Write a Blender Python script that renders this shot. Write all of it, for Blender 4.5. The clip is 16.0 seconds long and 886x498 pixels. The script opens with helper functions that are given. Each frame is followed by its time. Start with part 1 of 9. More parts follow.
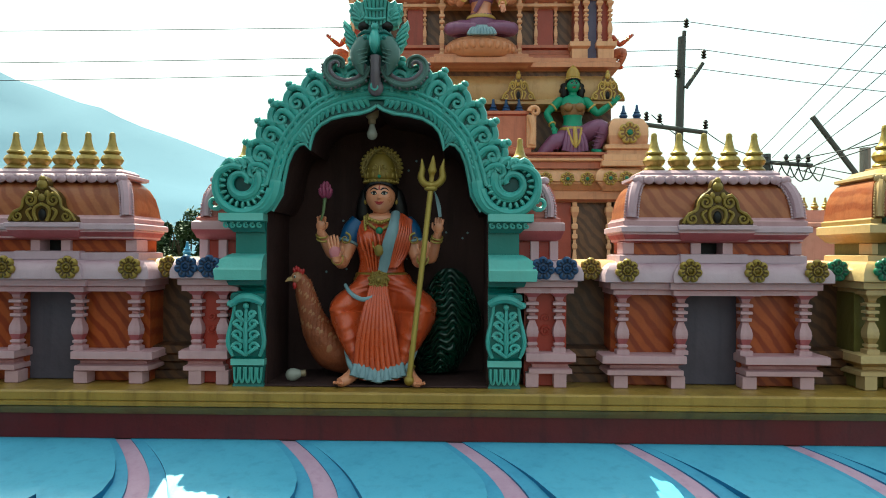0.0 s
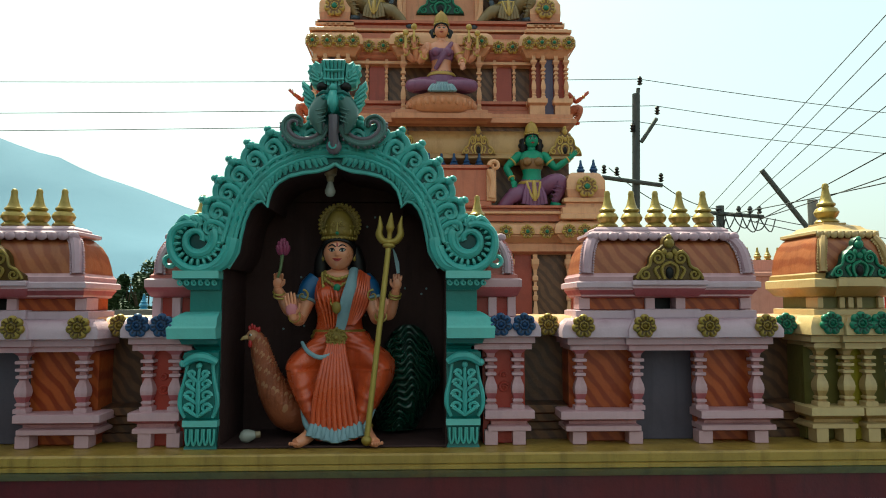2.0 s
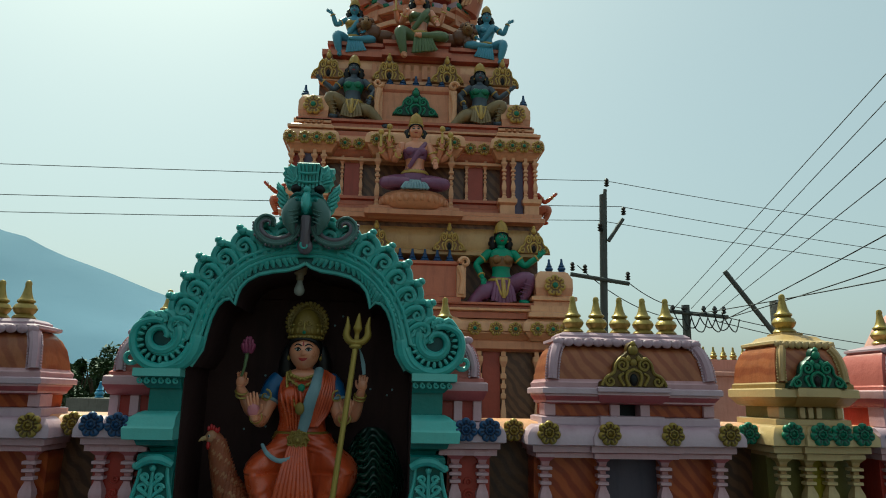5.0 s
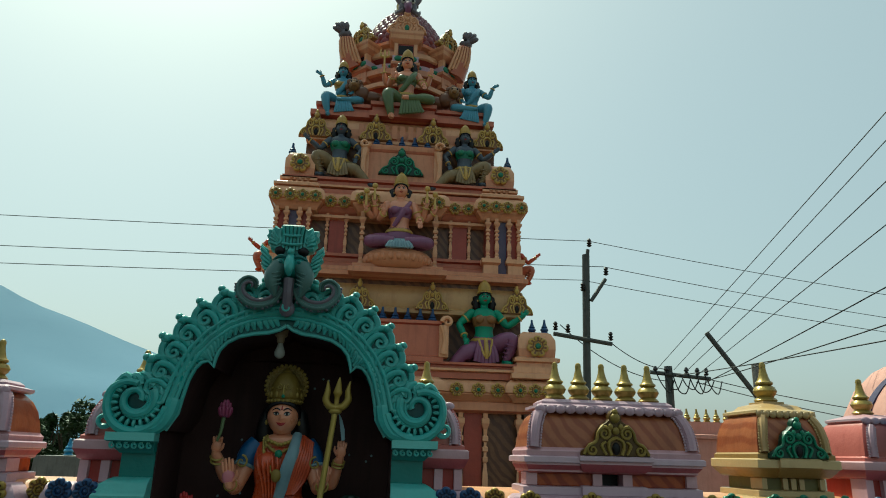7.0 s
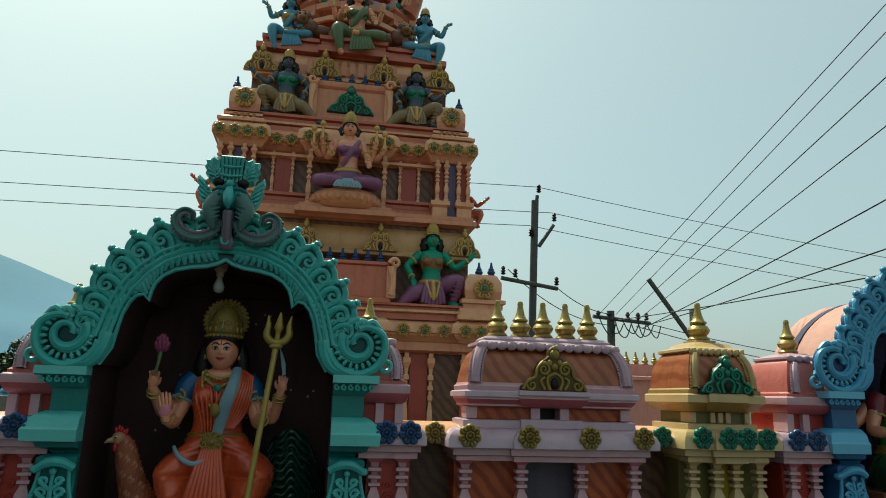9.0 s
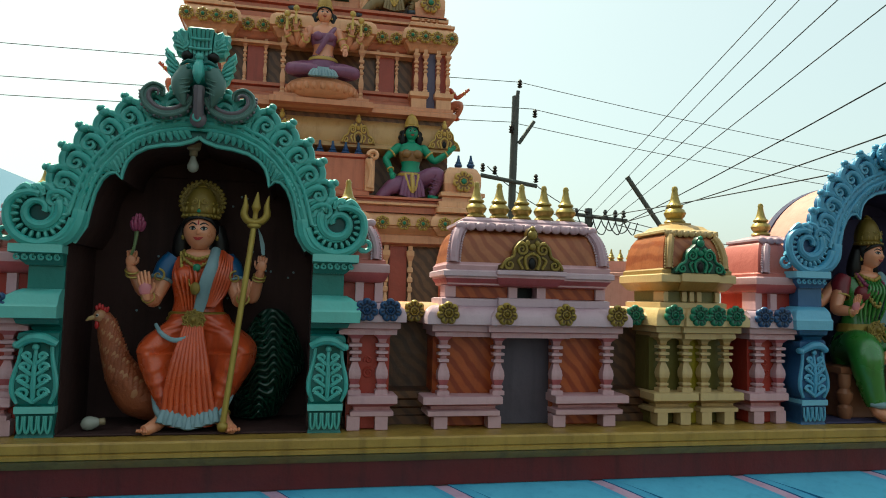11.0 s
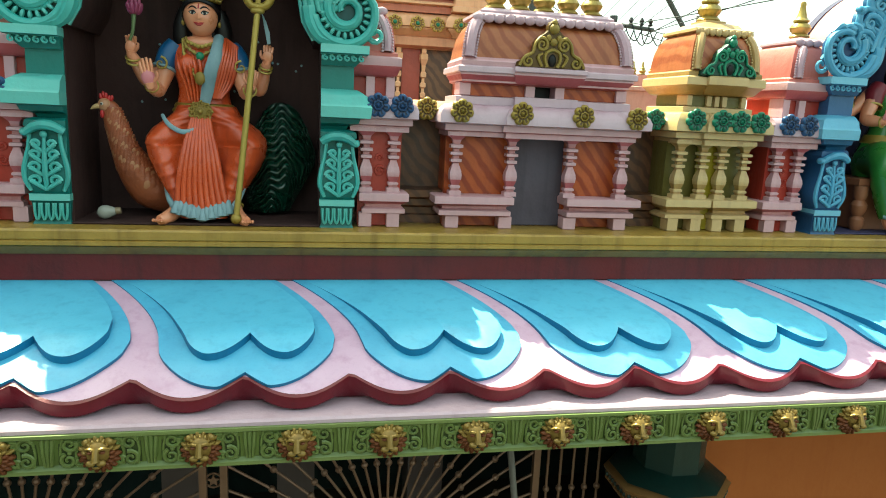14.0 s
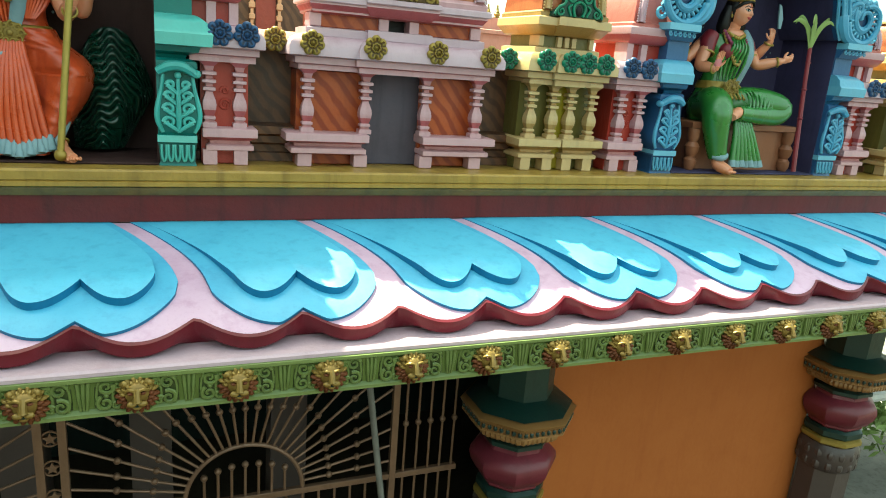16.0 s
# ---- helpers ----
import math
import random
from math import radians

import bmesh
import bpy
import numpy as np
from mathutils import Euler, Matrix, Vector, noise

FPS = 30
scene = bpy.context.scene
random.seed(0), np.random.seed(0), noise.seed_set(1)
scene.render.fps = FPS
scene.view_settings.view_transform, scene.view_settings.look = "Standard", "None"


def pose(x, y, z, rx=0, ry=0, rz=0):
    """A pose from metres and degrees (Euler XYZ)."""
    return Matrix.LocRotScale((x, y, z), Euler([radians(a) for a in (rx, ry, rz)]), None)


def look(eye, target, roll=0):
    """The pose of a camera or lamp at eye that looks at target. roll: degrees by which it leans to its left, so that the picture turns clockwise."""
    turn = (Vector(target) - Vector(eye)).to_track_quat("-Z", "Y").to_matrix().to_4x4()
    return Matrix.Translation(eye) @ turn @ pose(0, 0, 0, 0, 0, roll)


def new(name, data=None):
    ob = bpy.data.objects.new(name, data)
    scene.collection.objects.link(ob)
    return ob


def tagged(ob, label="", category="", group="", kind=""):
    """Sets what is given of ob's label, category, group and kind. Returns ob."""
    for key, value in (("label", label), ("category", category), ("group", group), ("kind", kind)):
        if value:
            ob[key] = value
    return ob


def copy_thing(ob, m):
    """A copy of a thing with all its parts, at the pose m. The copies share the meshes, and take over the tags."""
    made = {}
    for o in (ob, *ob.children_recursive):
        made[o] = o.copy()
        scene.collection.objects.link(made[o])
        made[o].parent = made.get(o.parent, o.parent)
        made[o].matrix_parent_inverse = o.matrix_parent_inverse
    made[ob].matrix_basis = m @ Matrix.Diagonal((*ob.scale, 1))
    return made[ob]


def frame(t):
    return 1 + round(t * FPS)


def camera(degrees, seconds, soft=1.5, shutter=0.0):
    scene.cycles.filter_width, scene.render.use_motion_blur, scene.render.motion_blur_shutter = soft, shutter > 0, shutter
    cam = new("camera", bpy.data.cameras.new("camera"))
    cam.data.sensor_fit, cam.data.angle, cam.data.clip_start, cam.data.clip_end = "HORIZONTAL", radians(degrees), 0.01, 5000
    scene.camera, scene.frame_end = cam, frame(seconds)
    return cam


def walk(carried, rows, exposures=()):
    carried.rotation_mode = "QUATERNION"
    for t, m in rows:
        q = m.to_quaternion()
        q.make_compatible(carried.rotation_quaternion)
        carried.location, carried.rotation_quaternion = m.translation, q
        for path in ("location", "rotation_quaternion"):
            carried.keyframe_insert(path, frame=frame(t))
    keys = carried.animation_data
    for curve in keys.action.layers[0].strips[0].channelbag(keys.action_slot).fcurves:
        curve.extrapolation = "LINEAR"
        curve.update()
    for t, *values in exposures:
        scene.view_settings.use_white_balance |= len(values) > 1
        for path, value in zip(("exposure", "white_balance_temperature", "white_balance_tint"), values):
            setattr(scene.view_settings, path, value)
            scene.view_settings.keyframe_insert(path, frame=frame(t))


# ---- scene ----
cam = camera(65.9, 16.0, soft=1.0)
PATH = [
    (0, (0.432, -3.657, 4.719), (0.391, -1.657, 4.733), 0.3),
    (0.5, (0.442, -3.667, 4.725), (0.429, -1.667, 4.753), 0.3),
    (1, (0.449, -3.672, 4.731), (0.461, -1.673, 4.801), 0.4),
    (1.5, (0.461, -3.671, 4.742), (0.5, -1.674, 4.854), 0.2),
    (2, (0.466, -3.671, 4.756), (0.529, -1.679, 4.915), -0.1),
    (2.5, (0.471, -3.676, 4.767), (0.545, -1.687, 4.967), 0.2),
    (3, (0.47, -3.691, 4.777), (0.56, -1.709, 5.026), 0.8),
    (3.5, (0.47, -3.703, 4.788), (0.573, -1.728, 5.09), 1.0),
    (4, (0.477, -3.708, 4.798), (0.598, -1.742, 5.141), 1.1),
    (6.5, (0.476, -3.743, 4.848), (0.646, -1.825, 5.39), 1.3),
    (7, (0.477, -3.746, 4.859), (0.661, -1.84, 5.438), 1.6),
    (7.5, (0.482, -3.749, 4.86), (0.685, -1.849, 5.451), 1.3),
    (8, (0.49, -3.737, 4.857), (0.738, -1.837, 5.431), 1.4),
    (8.5, (0.505, -3.72, 4.842), (0.8, -1.81, 5.356), 1.6),
    (9, (0.519, -3.701, 4.823), (0.854, -1.776, 5.251), 1.6),
    (9.2, (0.524, -3.695, 4.819), (0.889, -1.77, 5.222), 1.4),
    (11.3, (0.53, -3.659, 4.698), (0.94, -1.703, 4.783), 1.5),
    (11.5, (0.53, -3.652, 4.694), (0.923, -1.692, 4.735), 1.6),
    (12, (0.526, -3.629, 4.681), (0.885, -1.662, 4.627), 1.6),
    (12.5, (0.523, -3.614, 4.663), (0.868, -1.65, 4.509), 2.3),
    (13, (0.531, -3.605, 4.648), (0.87, -1.651, 4.391), 2.3),
    (13.5, (0.536, -3.599, 4.636), (0.896, -1.663, 4.285), 2.4),
    (14, (0.544, -3.604, 4.623), (0.93, -1.681, 4.232), 2.7),
    (14.5, (0.57, -3.601, 4.612), (0.991, -1.701, 4.149), 3.0),
    (15, (0.599, -3.594, 4.602), (1.141, -1.738, 4.092), 3.5),
    (15.5, (0.614, -3.59, 4.593), (1.269, -1.774, 4.067), 4.1),
    (16, (0.629, -3.595, 4.588), (1.375, -1.815, 4.064), 4.5),
]

# ---- light ----
EXPO = [(0.0, 1.12, 7050, -15), (1.5, 0.94, 7100, -15), (3.0, 0.5, 6900, -17), (4.0, 0.15, 6650, -17), (6.5, 0.05, 6500, -18), (8.5, 0.05, 6500, -18), (9.2, 0.15, 6600, -17), (11.3, 0.8, 7200, -12), (12.5, 1.24, 7250, -16), (14.0, 1.8, 7350, -19), (16.0, 1.97, 7350, -22)]
walk(cam, [(t, look(eye, target, roll)) for t, eye, target, roll in PATH], EXPO)

SUN_WAY = Vector((0.47, -0.92, -1.78)).normalized()
sun = new("sun", bpy.data.lights.new("sun", "SUN"))
sun.data.energy, sun.data.angle, sun.data.color = 5.0, radians(0.6), (1.0, 0.95, 0.87)
sun.matrix_world = look((0, 0, 30), Vector((0, 0, 30)) + SUN_WAY)
world = bpy.data.worlds.new("world")
scene.world = world
world.use_nodes = True
wn = world.node_tree
sky = wn.nodes.new("ShaderNodeTexSky")
sky.sky_type, sky.sun_disc = "NISHITA", False
sky.sun_elevation = math.asin(-SUN_WAY.z)
sky.sun_rotation = math.atan2(-SUN_WAY.x, -SUN_WAY.y)
sky.air_density, sky.dust_density, sky.ozone_density = 1.0, 5.0, 1.0
veil = wn.nodes.new("ShaderNodeMix")
veil.data_type = "RGBA"
veil.inputs[0].default_value = 0.5
veil.inputs[7].default_value = (4.65, 5.08, 5.73, 1.0)
wn.links.new(sky.outputs[0], veil.inputs[6])
wn.links.new(veil.outputs[2], wn.nodes["Background"].inputs[0])
wn.nodes["Background"].inputs[1].default_value = 0.13


# ---- materials ----
def lin(r, g, b):
    return tuple((c / 255 / 12.92) if c / 255 < 0.04045 else ((c / 255 + 0.055) / 1.055) ** 2.4 for c in (r, g, b)) + (1.0,)


def node(nt, kind, **kw):
    n = nt.nodes.new(kind)
    for k, v in kw.items():
        n.inputs[k.replace("_", " ")].default_value = v
    return n


def mixer(nt, fac, a, b, how="MIX"):
    m = nt.nodes.new("ShaderNodeMix")
    m.data_type, m.blend_type = "RGBA", how
    for i, v in ((0, fac), (6, a), (7, b)):
        if hasattr(v, "is_linked"):
            nt.links.new(v, m.inputs[i])
        else:
            m.inputs[i].default_value = v
    return m.outputs[2]


def ramp(nt, src, lo, hi):
    r = nt.nodes.new("ShaderNodeMapRange")
    r.inputs[1].default_value, r.inputs[2].default_value = lo, hi
    nt.links.new(src, r.inputs[0])
    return r.outputs[0]


def paint(name, rgb, rough=0.36, dirt=0.42, dark=None, stripes=None, edge=None, metal=0.0, grain=70.0, bump=0.12, depth=0.62, gloss=0.42):
    """Painted plaster: blotches, fine grain, grime streaks; stripes: a second colour in painted wavy bands; edge: a dry-brushed colour on raised edges."""
    m = bpy.data.materials.new(name)
    m.use_nodes = True
    nt = m.node_tree
    bs = nt.nodes["Principled BSDF"]
    co = nt.nodes.new("ShaderNodeTexCoord").outputs["Object"]
    base = tuple(c * depth for c in lin(*rgb)[:3]) + (1.0,)
    low = tuple(c * depth for c in lin(*dark)[:3]) + (1.0,) if dark else tuple(c * 0.62 for c in base[:3]) + (1.0,)
    blot = node(nt, "ShaderNodeTexNoise", Scale=4.5, Detail=6.0, Roughness=0.65)
    fine = node(nt, "ShaderNodeTexNoise", Scale=grain, Detail=4.0, Roughness=0.6)
    for n in (blot, fine):
        nt.links.new(co, n.inputs["Vector"])
    col = base
    if stripes:
        mp = nt.nodes.new("ShaderNodeMapping")
        mp.inputs["Rotation"].default_value = (0, radians(stripes[2]), 0)
        nt.links.new(co, mp.inputs[0])
        wv = node(nt, "ShaderNodeTexWave", Scale=stripes[1], Distortion=stripes[3], Detail=2.0)
        wv.inputs["Detail Scale"].default_value = 1.2
        nt.links.new(mp.outputs[0], wv.inputs["Vector"])
        col = mixer(nt, ramp(nt, wv.outputs["Fac"], 0.35, 0.8), base, tuple(c * min(1.0, depth * 1.1) for c in lin(*stripes[0])[:3]) + (1.0,))
    col = mixer(nt, ramp(nt, blot.outputs["Fac"], 0.45, 0.8), col, mixer(nt, dirt, col, low))
    col = mixer(nt, ramp(nt, fine.outputs["Fac"], 0.55, 0.85), col, mixer(nt, dirt * 0.8, col, low))
    sm = nt.nodes.new("ShaderNodeMapping")
    sm.inputs["Scale"].default_value = (15.0, 15.0, 1.6)
    nt.links.new(co, sm.inputs[0])
    streak = node(nt, "ShaderNodeTexNoise", Scale=1.0, Detail=5.0, Roughness=0.6)
    nt.links.new(sm.outputs[0], streak.inputs["Vector"])
    col = mixer(nt, ramp(nt, streak.outputs["Fac"], 0.52, 0.78), col, mixer(nt, dirt * 1.3, col, low))
    if edge:
        geo = nt.nodes.new("ShaderNodeNewGeometry")
        col = mixer(nt, ramp(nt, geo.outputs["Pointiness"], 0.515, 0.66), col, mixer(nt, 0.6, col, tuple(c * min(1.0, depth * 1.2) for c in lin(*edge)[:3]) + (1.0,)))
    nt.links.new(col, bs.inputs["Base Color"])
    bs.inputs["Metallic"].default_value = metal
    rr = nt.nodes.new("ShaderNodeMapRange")
    rr.inputs[3].default_value, rr.inputs[4].default_value = max(0.05, rough - 0.12), min(1.0, rough + 0.15)
    nt.links.new(blot.outputs["Fac"], rr.inputs[0])
    nt.links.new(rr.outputs[0], bs.inputs["Roughness"])
    bp = node(nt, "ShaderNodeBump", Strength=bump, Distance=0.01)
    nt.links.new(fine.outputs["Fac"], bp.inputs["Height"])
    swell = node(nt, "ShaderNodeTexNoise", Scale=17.0, Detail=3.0, Roughness=0.5)
    nt.links.new(co, swell.inputs["Vector"])
    trowel = node(nt, "ShaderNodeBump", Strength=min(1.0, bump * 2.2), Distance=0.012)
    nt.links.new(swell.outputs["Fac"], trowel.inputs["Height"])
    nt.links.new(trowel.outputs[0], bp.inputs["Normal"])
    bs.inputs["Specular IOR Level"].default_value = gloss
    nt.links.new(bp.outputs[0], bs.inputs["Normal"])
    return m


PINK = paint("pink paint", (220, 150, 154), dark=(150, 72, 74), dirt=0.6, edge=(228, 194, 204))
PINK_UNDER = paint("deep pink paint", (200, 100, 108), dark=(140, 56, 64))
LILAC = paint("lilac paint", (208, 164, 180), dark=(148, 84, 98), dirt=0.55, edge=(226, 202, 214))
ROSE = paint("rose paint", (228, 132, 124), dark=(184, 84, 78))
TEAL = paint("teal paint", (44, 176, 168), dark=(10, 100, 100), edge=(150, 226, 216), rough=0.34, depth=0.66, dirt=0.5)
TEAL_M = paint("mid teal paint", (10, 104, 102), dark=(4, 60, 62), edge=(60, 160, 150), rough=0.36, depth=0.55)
BLUE_M = paint("mid blue paint", (22, 84, 140), dark=(12, 50, 94), edge=(80, 150, 190), rough=0.38)
TEAL_DEEP = paint("deep teal paint", (8, 92, 92), dark=(2, 54, 56), edge=(50, 150, 140), rough=0.38)
TERRA = paint("striped terracotta paint", (198, 118, 76), dark=(136, 74, 46), stripes=((164, 86, 52), 4.6, 38, 3.5))
HORN = paint("grey violet paint", (112, 100, 112), dark=(64, 52, 64), edge=(150, 146, 154))
HORN_G = paint("grey green paint", (84, 124, 118), dark=(48, 78, 78), edge=(120, 160, 152))
BLUE = paint("blue paint", (56, 152, 200), dark=(22, 88, 142), edge=(150, 212, 232), rough=0.34, depth=0.66)
NAVY = paint("navy paint", (34, 78, 128), dark=(18, 44, 84), edge=(70, 120, 170))
GREEN_D = paint("green medallion paint", (18, 124, 90), dark=(8, 76, 60), edge=(70, 170, 130))
GOLD = paint("gold paint", (170, 140, 58), dark=(74, 54, 16), rough=0.36, metal=0.35, edge=(226, 200, 110))
GOLD_D = paint("dull gold paint", (150, 122, 50), dark=(80, 60, 20), rough=0.45, metal=0.25, edge=(196, 170, 90))
FINIAL = paint("brass finial paint", (198, 170, 92), dark=(130, 98, 38), rough=0.33, metal=0.4, dirt=0.5)
ORANGE = paint("striped orange paint", (208, 100, 50), dark=(140, 54, 28), stripes=((160, 62, 30), 4.6, 38, 3.5))
REDPANEL = paint("red panel paint", (200, 70, 58), dark=(150, 44, 40))
BROWN = paint("brown woodgrain paint", (120, 78, 52), dark=(60, 38, 28), stripes=((84, 52, 36), 5.0, 40, 5.0))
GREYDOOR = paint("grey plaster", (104, 94, 108), dark=(74, 66, 80), rough=0.7)
CREAM = paint("cream yellow paint", (206, 162, 100), dark=(130, 84, 42), edge=(232, 206, 156), dirt=0.6)
CREAM_D = paint("deep cream paint", (192, 154, 92), dark=(140, 104, 54))
OLIVE = paint("olive paint", (130, 120, 62), dark=(80, 74, 34))
YELLOWP = paint("yellow panel paint", (190, 170, 50), dark=(130, 112, 24))
LEDGE = paint("ochre paint", (200, 160, 78), dark=(124, 92, 38), dirt=0.6)
LEDGE_G = paint("olive brown band paint", (146, 116, 56), dark=(100, 74, 34), dirt=0.6)
MAROON = paint("maroon paint", (140, 38, 46), dark=(86, 20, 28), dirt=0.6, depth=0.42)
LIPRED = paint("dark red edge paint", (146, 16, 44), dark=(90, 8, 26), depth=0.42, dirt=0.3)
PETAL = paint("sky blue petal paint", (94, 188, 224), dark=(60, 150, 194), dirt=0.5, rough=0.5, depth=0.86, gloss=0.9, bump=0.06)
PETAL_D = paint("mid blue petal paint", (84, 178, 218), dark=(52, 140, 190), dirt=0.5, rough=0.5, depth=0.84, gloss=0.9, bump=0.06)
# darker blue for petal side faces: the edge shadow is in the colour
PETAL_SHADE = paint("deep blue petal edge paint", (40, 128, 178), dark=(26, 96, 146), dirt=0.4, rough=0.45, depth=0.7)
PLILAC = paint("pale lilac paint", (212, 172, 200), dark=(176, 124, 158), dirt=0.45, depth=0.84, rough=0.5, gloss=0.9, bump=0.06)
FASCIA = paint("leaf green paint", (124, 148, 70), dark=(60, 82, 30), edge=(168, 184, 116), depth=0.44, dirt=0.55)
FASCIA_D = paint("dark leaf green paint", (72, 92, 40), dark=(36, 50, 20), depth=0.4, dirt=0.55)
LIONGOLD = paint("lion face gold paint", (168, 132, 62), dark=(100, 68, 26), rough=0.36, metal=0.3, depth=0.5, edge=(206, 174, 100))
LIONMANE = paint("lion mane bronze paint", (150, 84, 48), dark=(84, 42, 22), rough=0.45, metal=0.15, depth=0.5)
NICHE = paint("dark brown niche paint", (70, 46, 44), dark=(40, 26, 27), rough=0.75, dirt=0.6, depth=0.72, gloss=0.25)
NICHE_B = paint("dark violet niche paint", (70, 64, 104), dark=(40, 36, 66), rough=0.75)
SKIN = paint("painted skin tone", (214, 142, 108), dark=(166, 92, 66), rough=0.3, dirt=0.25, depth=0.95, bump=0.05, gloss=0.7)
SARI = paint("orange sari paint", (206, 84, 46), dark=(140, 36, 26), rough=0.27, depth=0.86, dirt=0.6, bump=0.05, gloss=0.55)
SARI_B = paint("pale blue border paint", (150, 182, 192), dark=(100, 134, 150), rough=0.45)
SLEEVE = paint("blue sleeve paint", (30, 96, 150), dark=(16, 56, 100))
HAIR = paint("black hair paint", (24, 20, 22), dark=(12, 10, 12), depth=0.4, rough=0.45, gloss=0.3)
ROOST = paint("brown feather paint", (178, 98, 66), dark=(104, 50, 32), grain=40.0, bump=0.4)
TAIL = paint("dark green feather paint", (20, 72, 56), dark=(6, 26, 20), rough=0.28, depth=0.5, gloss=0.7)
ROOST_L = paint("pale brown feather paint", (206, 146, 108), dark=(140, 84, 56))
EYEWHITE = paint("white eye paint", (214, 210, 200))
LOTUS = paint("magenta lotus paint", (168, 70, 110), dark=(110, 40, 70))
SARI_G = paint("green sari paint", (62, 134, 56), dark=(24, 76, 28), rough=0.27, depth=0.75, bump=0.05, gloss=0.8)
BLOUSE = paint("dark red blouse paint", (150, 46, 60), dark=(96, 26, 40))
BENCH_D = paint("dark brown beast paint", (116, 70, 46), dark=(64, 36, 24), edge=(150, 100, 66))
BENCH = paint("brown bench paint", (170, 110, 80), dark=(120, 72, 50))
TSALMON = paint("salmon tower paint", (216, 146, 108), dark=(152, 96, 70), dirt=0.4, depth=0.84)
TPEACH = paint("peach tower paint", (232, 172, 130), dark=(176, 116, 80), dirt=0.4, depth=0.84)
TROSE = paint("rose tower paint", (198, 114, 86), dark=(142, 80, 62), dirt=0.4, depth=0.84)
TRED = paint("red tower panel paint", (168, 72, 56), dark=(116, 52, 44), depth=0.84)
TBROWN = paint("brown tower panel paint", (128, 88, 60), dark=(70, 46, 34), stripes=((94, 62, 44), 3.0, 40, 5.0), depth=0.84)
TVIOLET = paint("violet slot paint", (110, 98, 130), dark=(80, 70, 100))
TGOLD = paint("tower gold paint", (184, 146, 66), dark=(110, 80, 30), edge=(220, 186, 110), depth=0.84)
JADE = paint("jade body paint", (36, 168, 128), dark=(16, 110, 84), rough=0.4)
MAUVE = paint("mauve cloth paint", (150, 92, 130), dark=(104, 56, 90))
SLATE = paint("slate blue body paint", (84, 96, 110), dark=(50, 58, 70))
TAN = paint("tan cloth paint", (160, 134, 92), dark=(110, 88, 54))
AQUA = paint("light blue body paint", (96, 170, 196), dark=(60, 120, 150))
MOSS = paint("moss green cloth paint", (110, 130, 84), dark=(70, 88, 50))
SCALE = paint("wine red tile paint", (150, 82, 92), dark=(96, 46, 56))
ORANGEWALL = paint("orange wall paint", (218, 124, 62), dark=(190, 98, 46), depth=0.5, gloss=0.25, dirt=0.25, rough=0.7, grain=30.0)
CAPGOLD = paint("bronze capital paint", (150, 104, 60), dark=(90, 56, 30), edge=(190, 144, 90))
CAPRED = paint("brick red bell paint", (146, 58, 74), dark=(90, 30, 42), depth=0.5)
CAPDARK = paint("dark green column paint", (30, 62, 56), dark=(16, 36, 34))
SHAFT = paint("dark carved column paint", (64, 52, 52), dark=(34, 28, 30), edge=(120, 104, 98))
GATEBAR = paint("bronze gate paint", (150, 116, 94), dark=(100, 72, 56), rough=0.4, metal=0.3)
GATEDARK = paint("dark steel", (60, 56, 52), dark=(30, 28, 28), rough=0.5, metal=0.4)
# near-black green: the hall's lack of light is put into the colour
HALL_SHADE = paint("dark hall plaster", (40, 56, 50), dark=(24, 34, 30), rough=0.8, depth=0.5, gloss=0.2)
CONCRETE = paint("weathered concrete", (150, 146, 138), dark=(96, 92, 86), rough=0.85, dirt=0.6)
POLE = paint("grey steel pole", (92, 96, 92), dark=(60, 60, 56), rough=0.6)
WIRE = paint("dark cable", (52, 56, 58), rough=0.6)
PORCELAIN = paint("dark insulator glaze", (44, 40, 42), rough=0.3)
EARTH = paint("dry earth", (150, 134, 110), dark=(104, 92, 70), rough=0.95, grain=8.0, depth=0.2, gloss=0.2)
# blue of the distance haze is put into the hill's own colour
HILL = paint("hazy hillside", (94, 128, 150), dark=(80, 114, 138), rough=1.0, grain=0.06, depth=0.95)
LEAF = paint("dark foliage", (58, 84, 40), dark=(30, 50, 20), rough=0.6)
LEAF_L = paint("light foliage", (150, 172, 100), dark=(100, 128, 60), rough=0.6, depth=0.8)
BARK = paint("bark", (96, 78, 60), dark=(56, 44, 34), rough=0.9)
WHITEWALL = paint("whitewashed wall", (226, 224, 218), dark=(180, 176, 166), rough=0.8, depth=0.72)
BULB = paint("frosted bulb glass", (176, 176, 166), dark=(150, 150, 140), rough=0.15, dirt=0.1, bump=0.0)
SOCKET = paint("brass lamp holder", (170, 150, 120), dark=(110, 90, 64), rough=0.4)
DOMEPINK = paint("faded pink dome plaster", (222, 164, 150), dark=(190, 130, 118), rough=0.8, depth=0.72)


# flaring mouldings between slabs take a second, darker colour as painted-in shade
# darker colours for grooves in gold, green and navy relief: shade put in
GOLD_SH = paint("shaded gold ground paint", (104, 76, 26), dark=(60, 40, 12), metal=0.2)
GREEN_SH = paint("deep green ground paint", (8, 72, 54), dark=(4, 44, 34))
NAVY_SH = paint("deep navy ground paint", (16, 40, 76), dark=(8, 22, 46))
RECESS = {GOLD.name: GOLD_SH, GOLD_D.name: GOLD_SH, TGOLD.name: CAPGOLD, GREEN_D.name: GREEN_SH, NAVY.name: NAVY_SH}
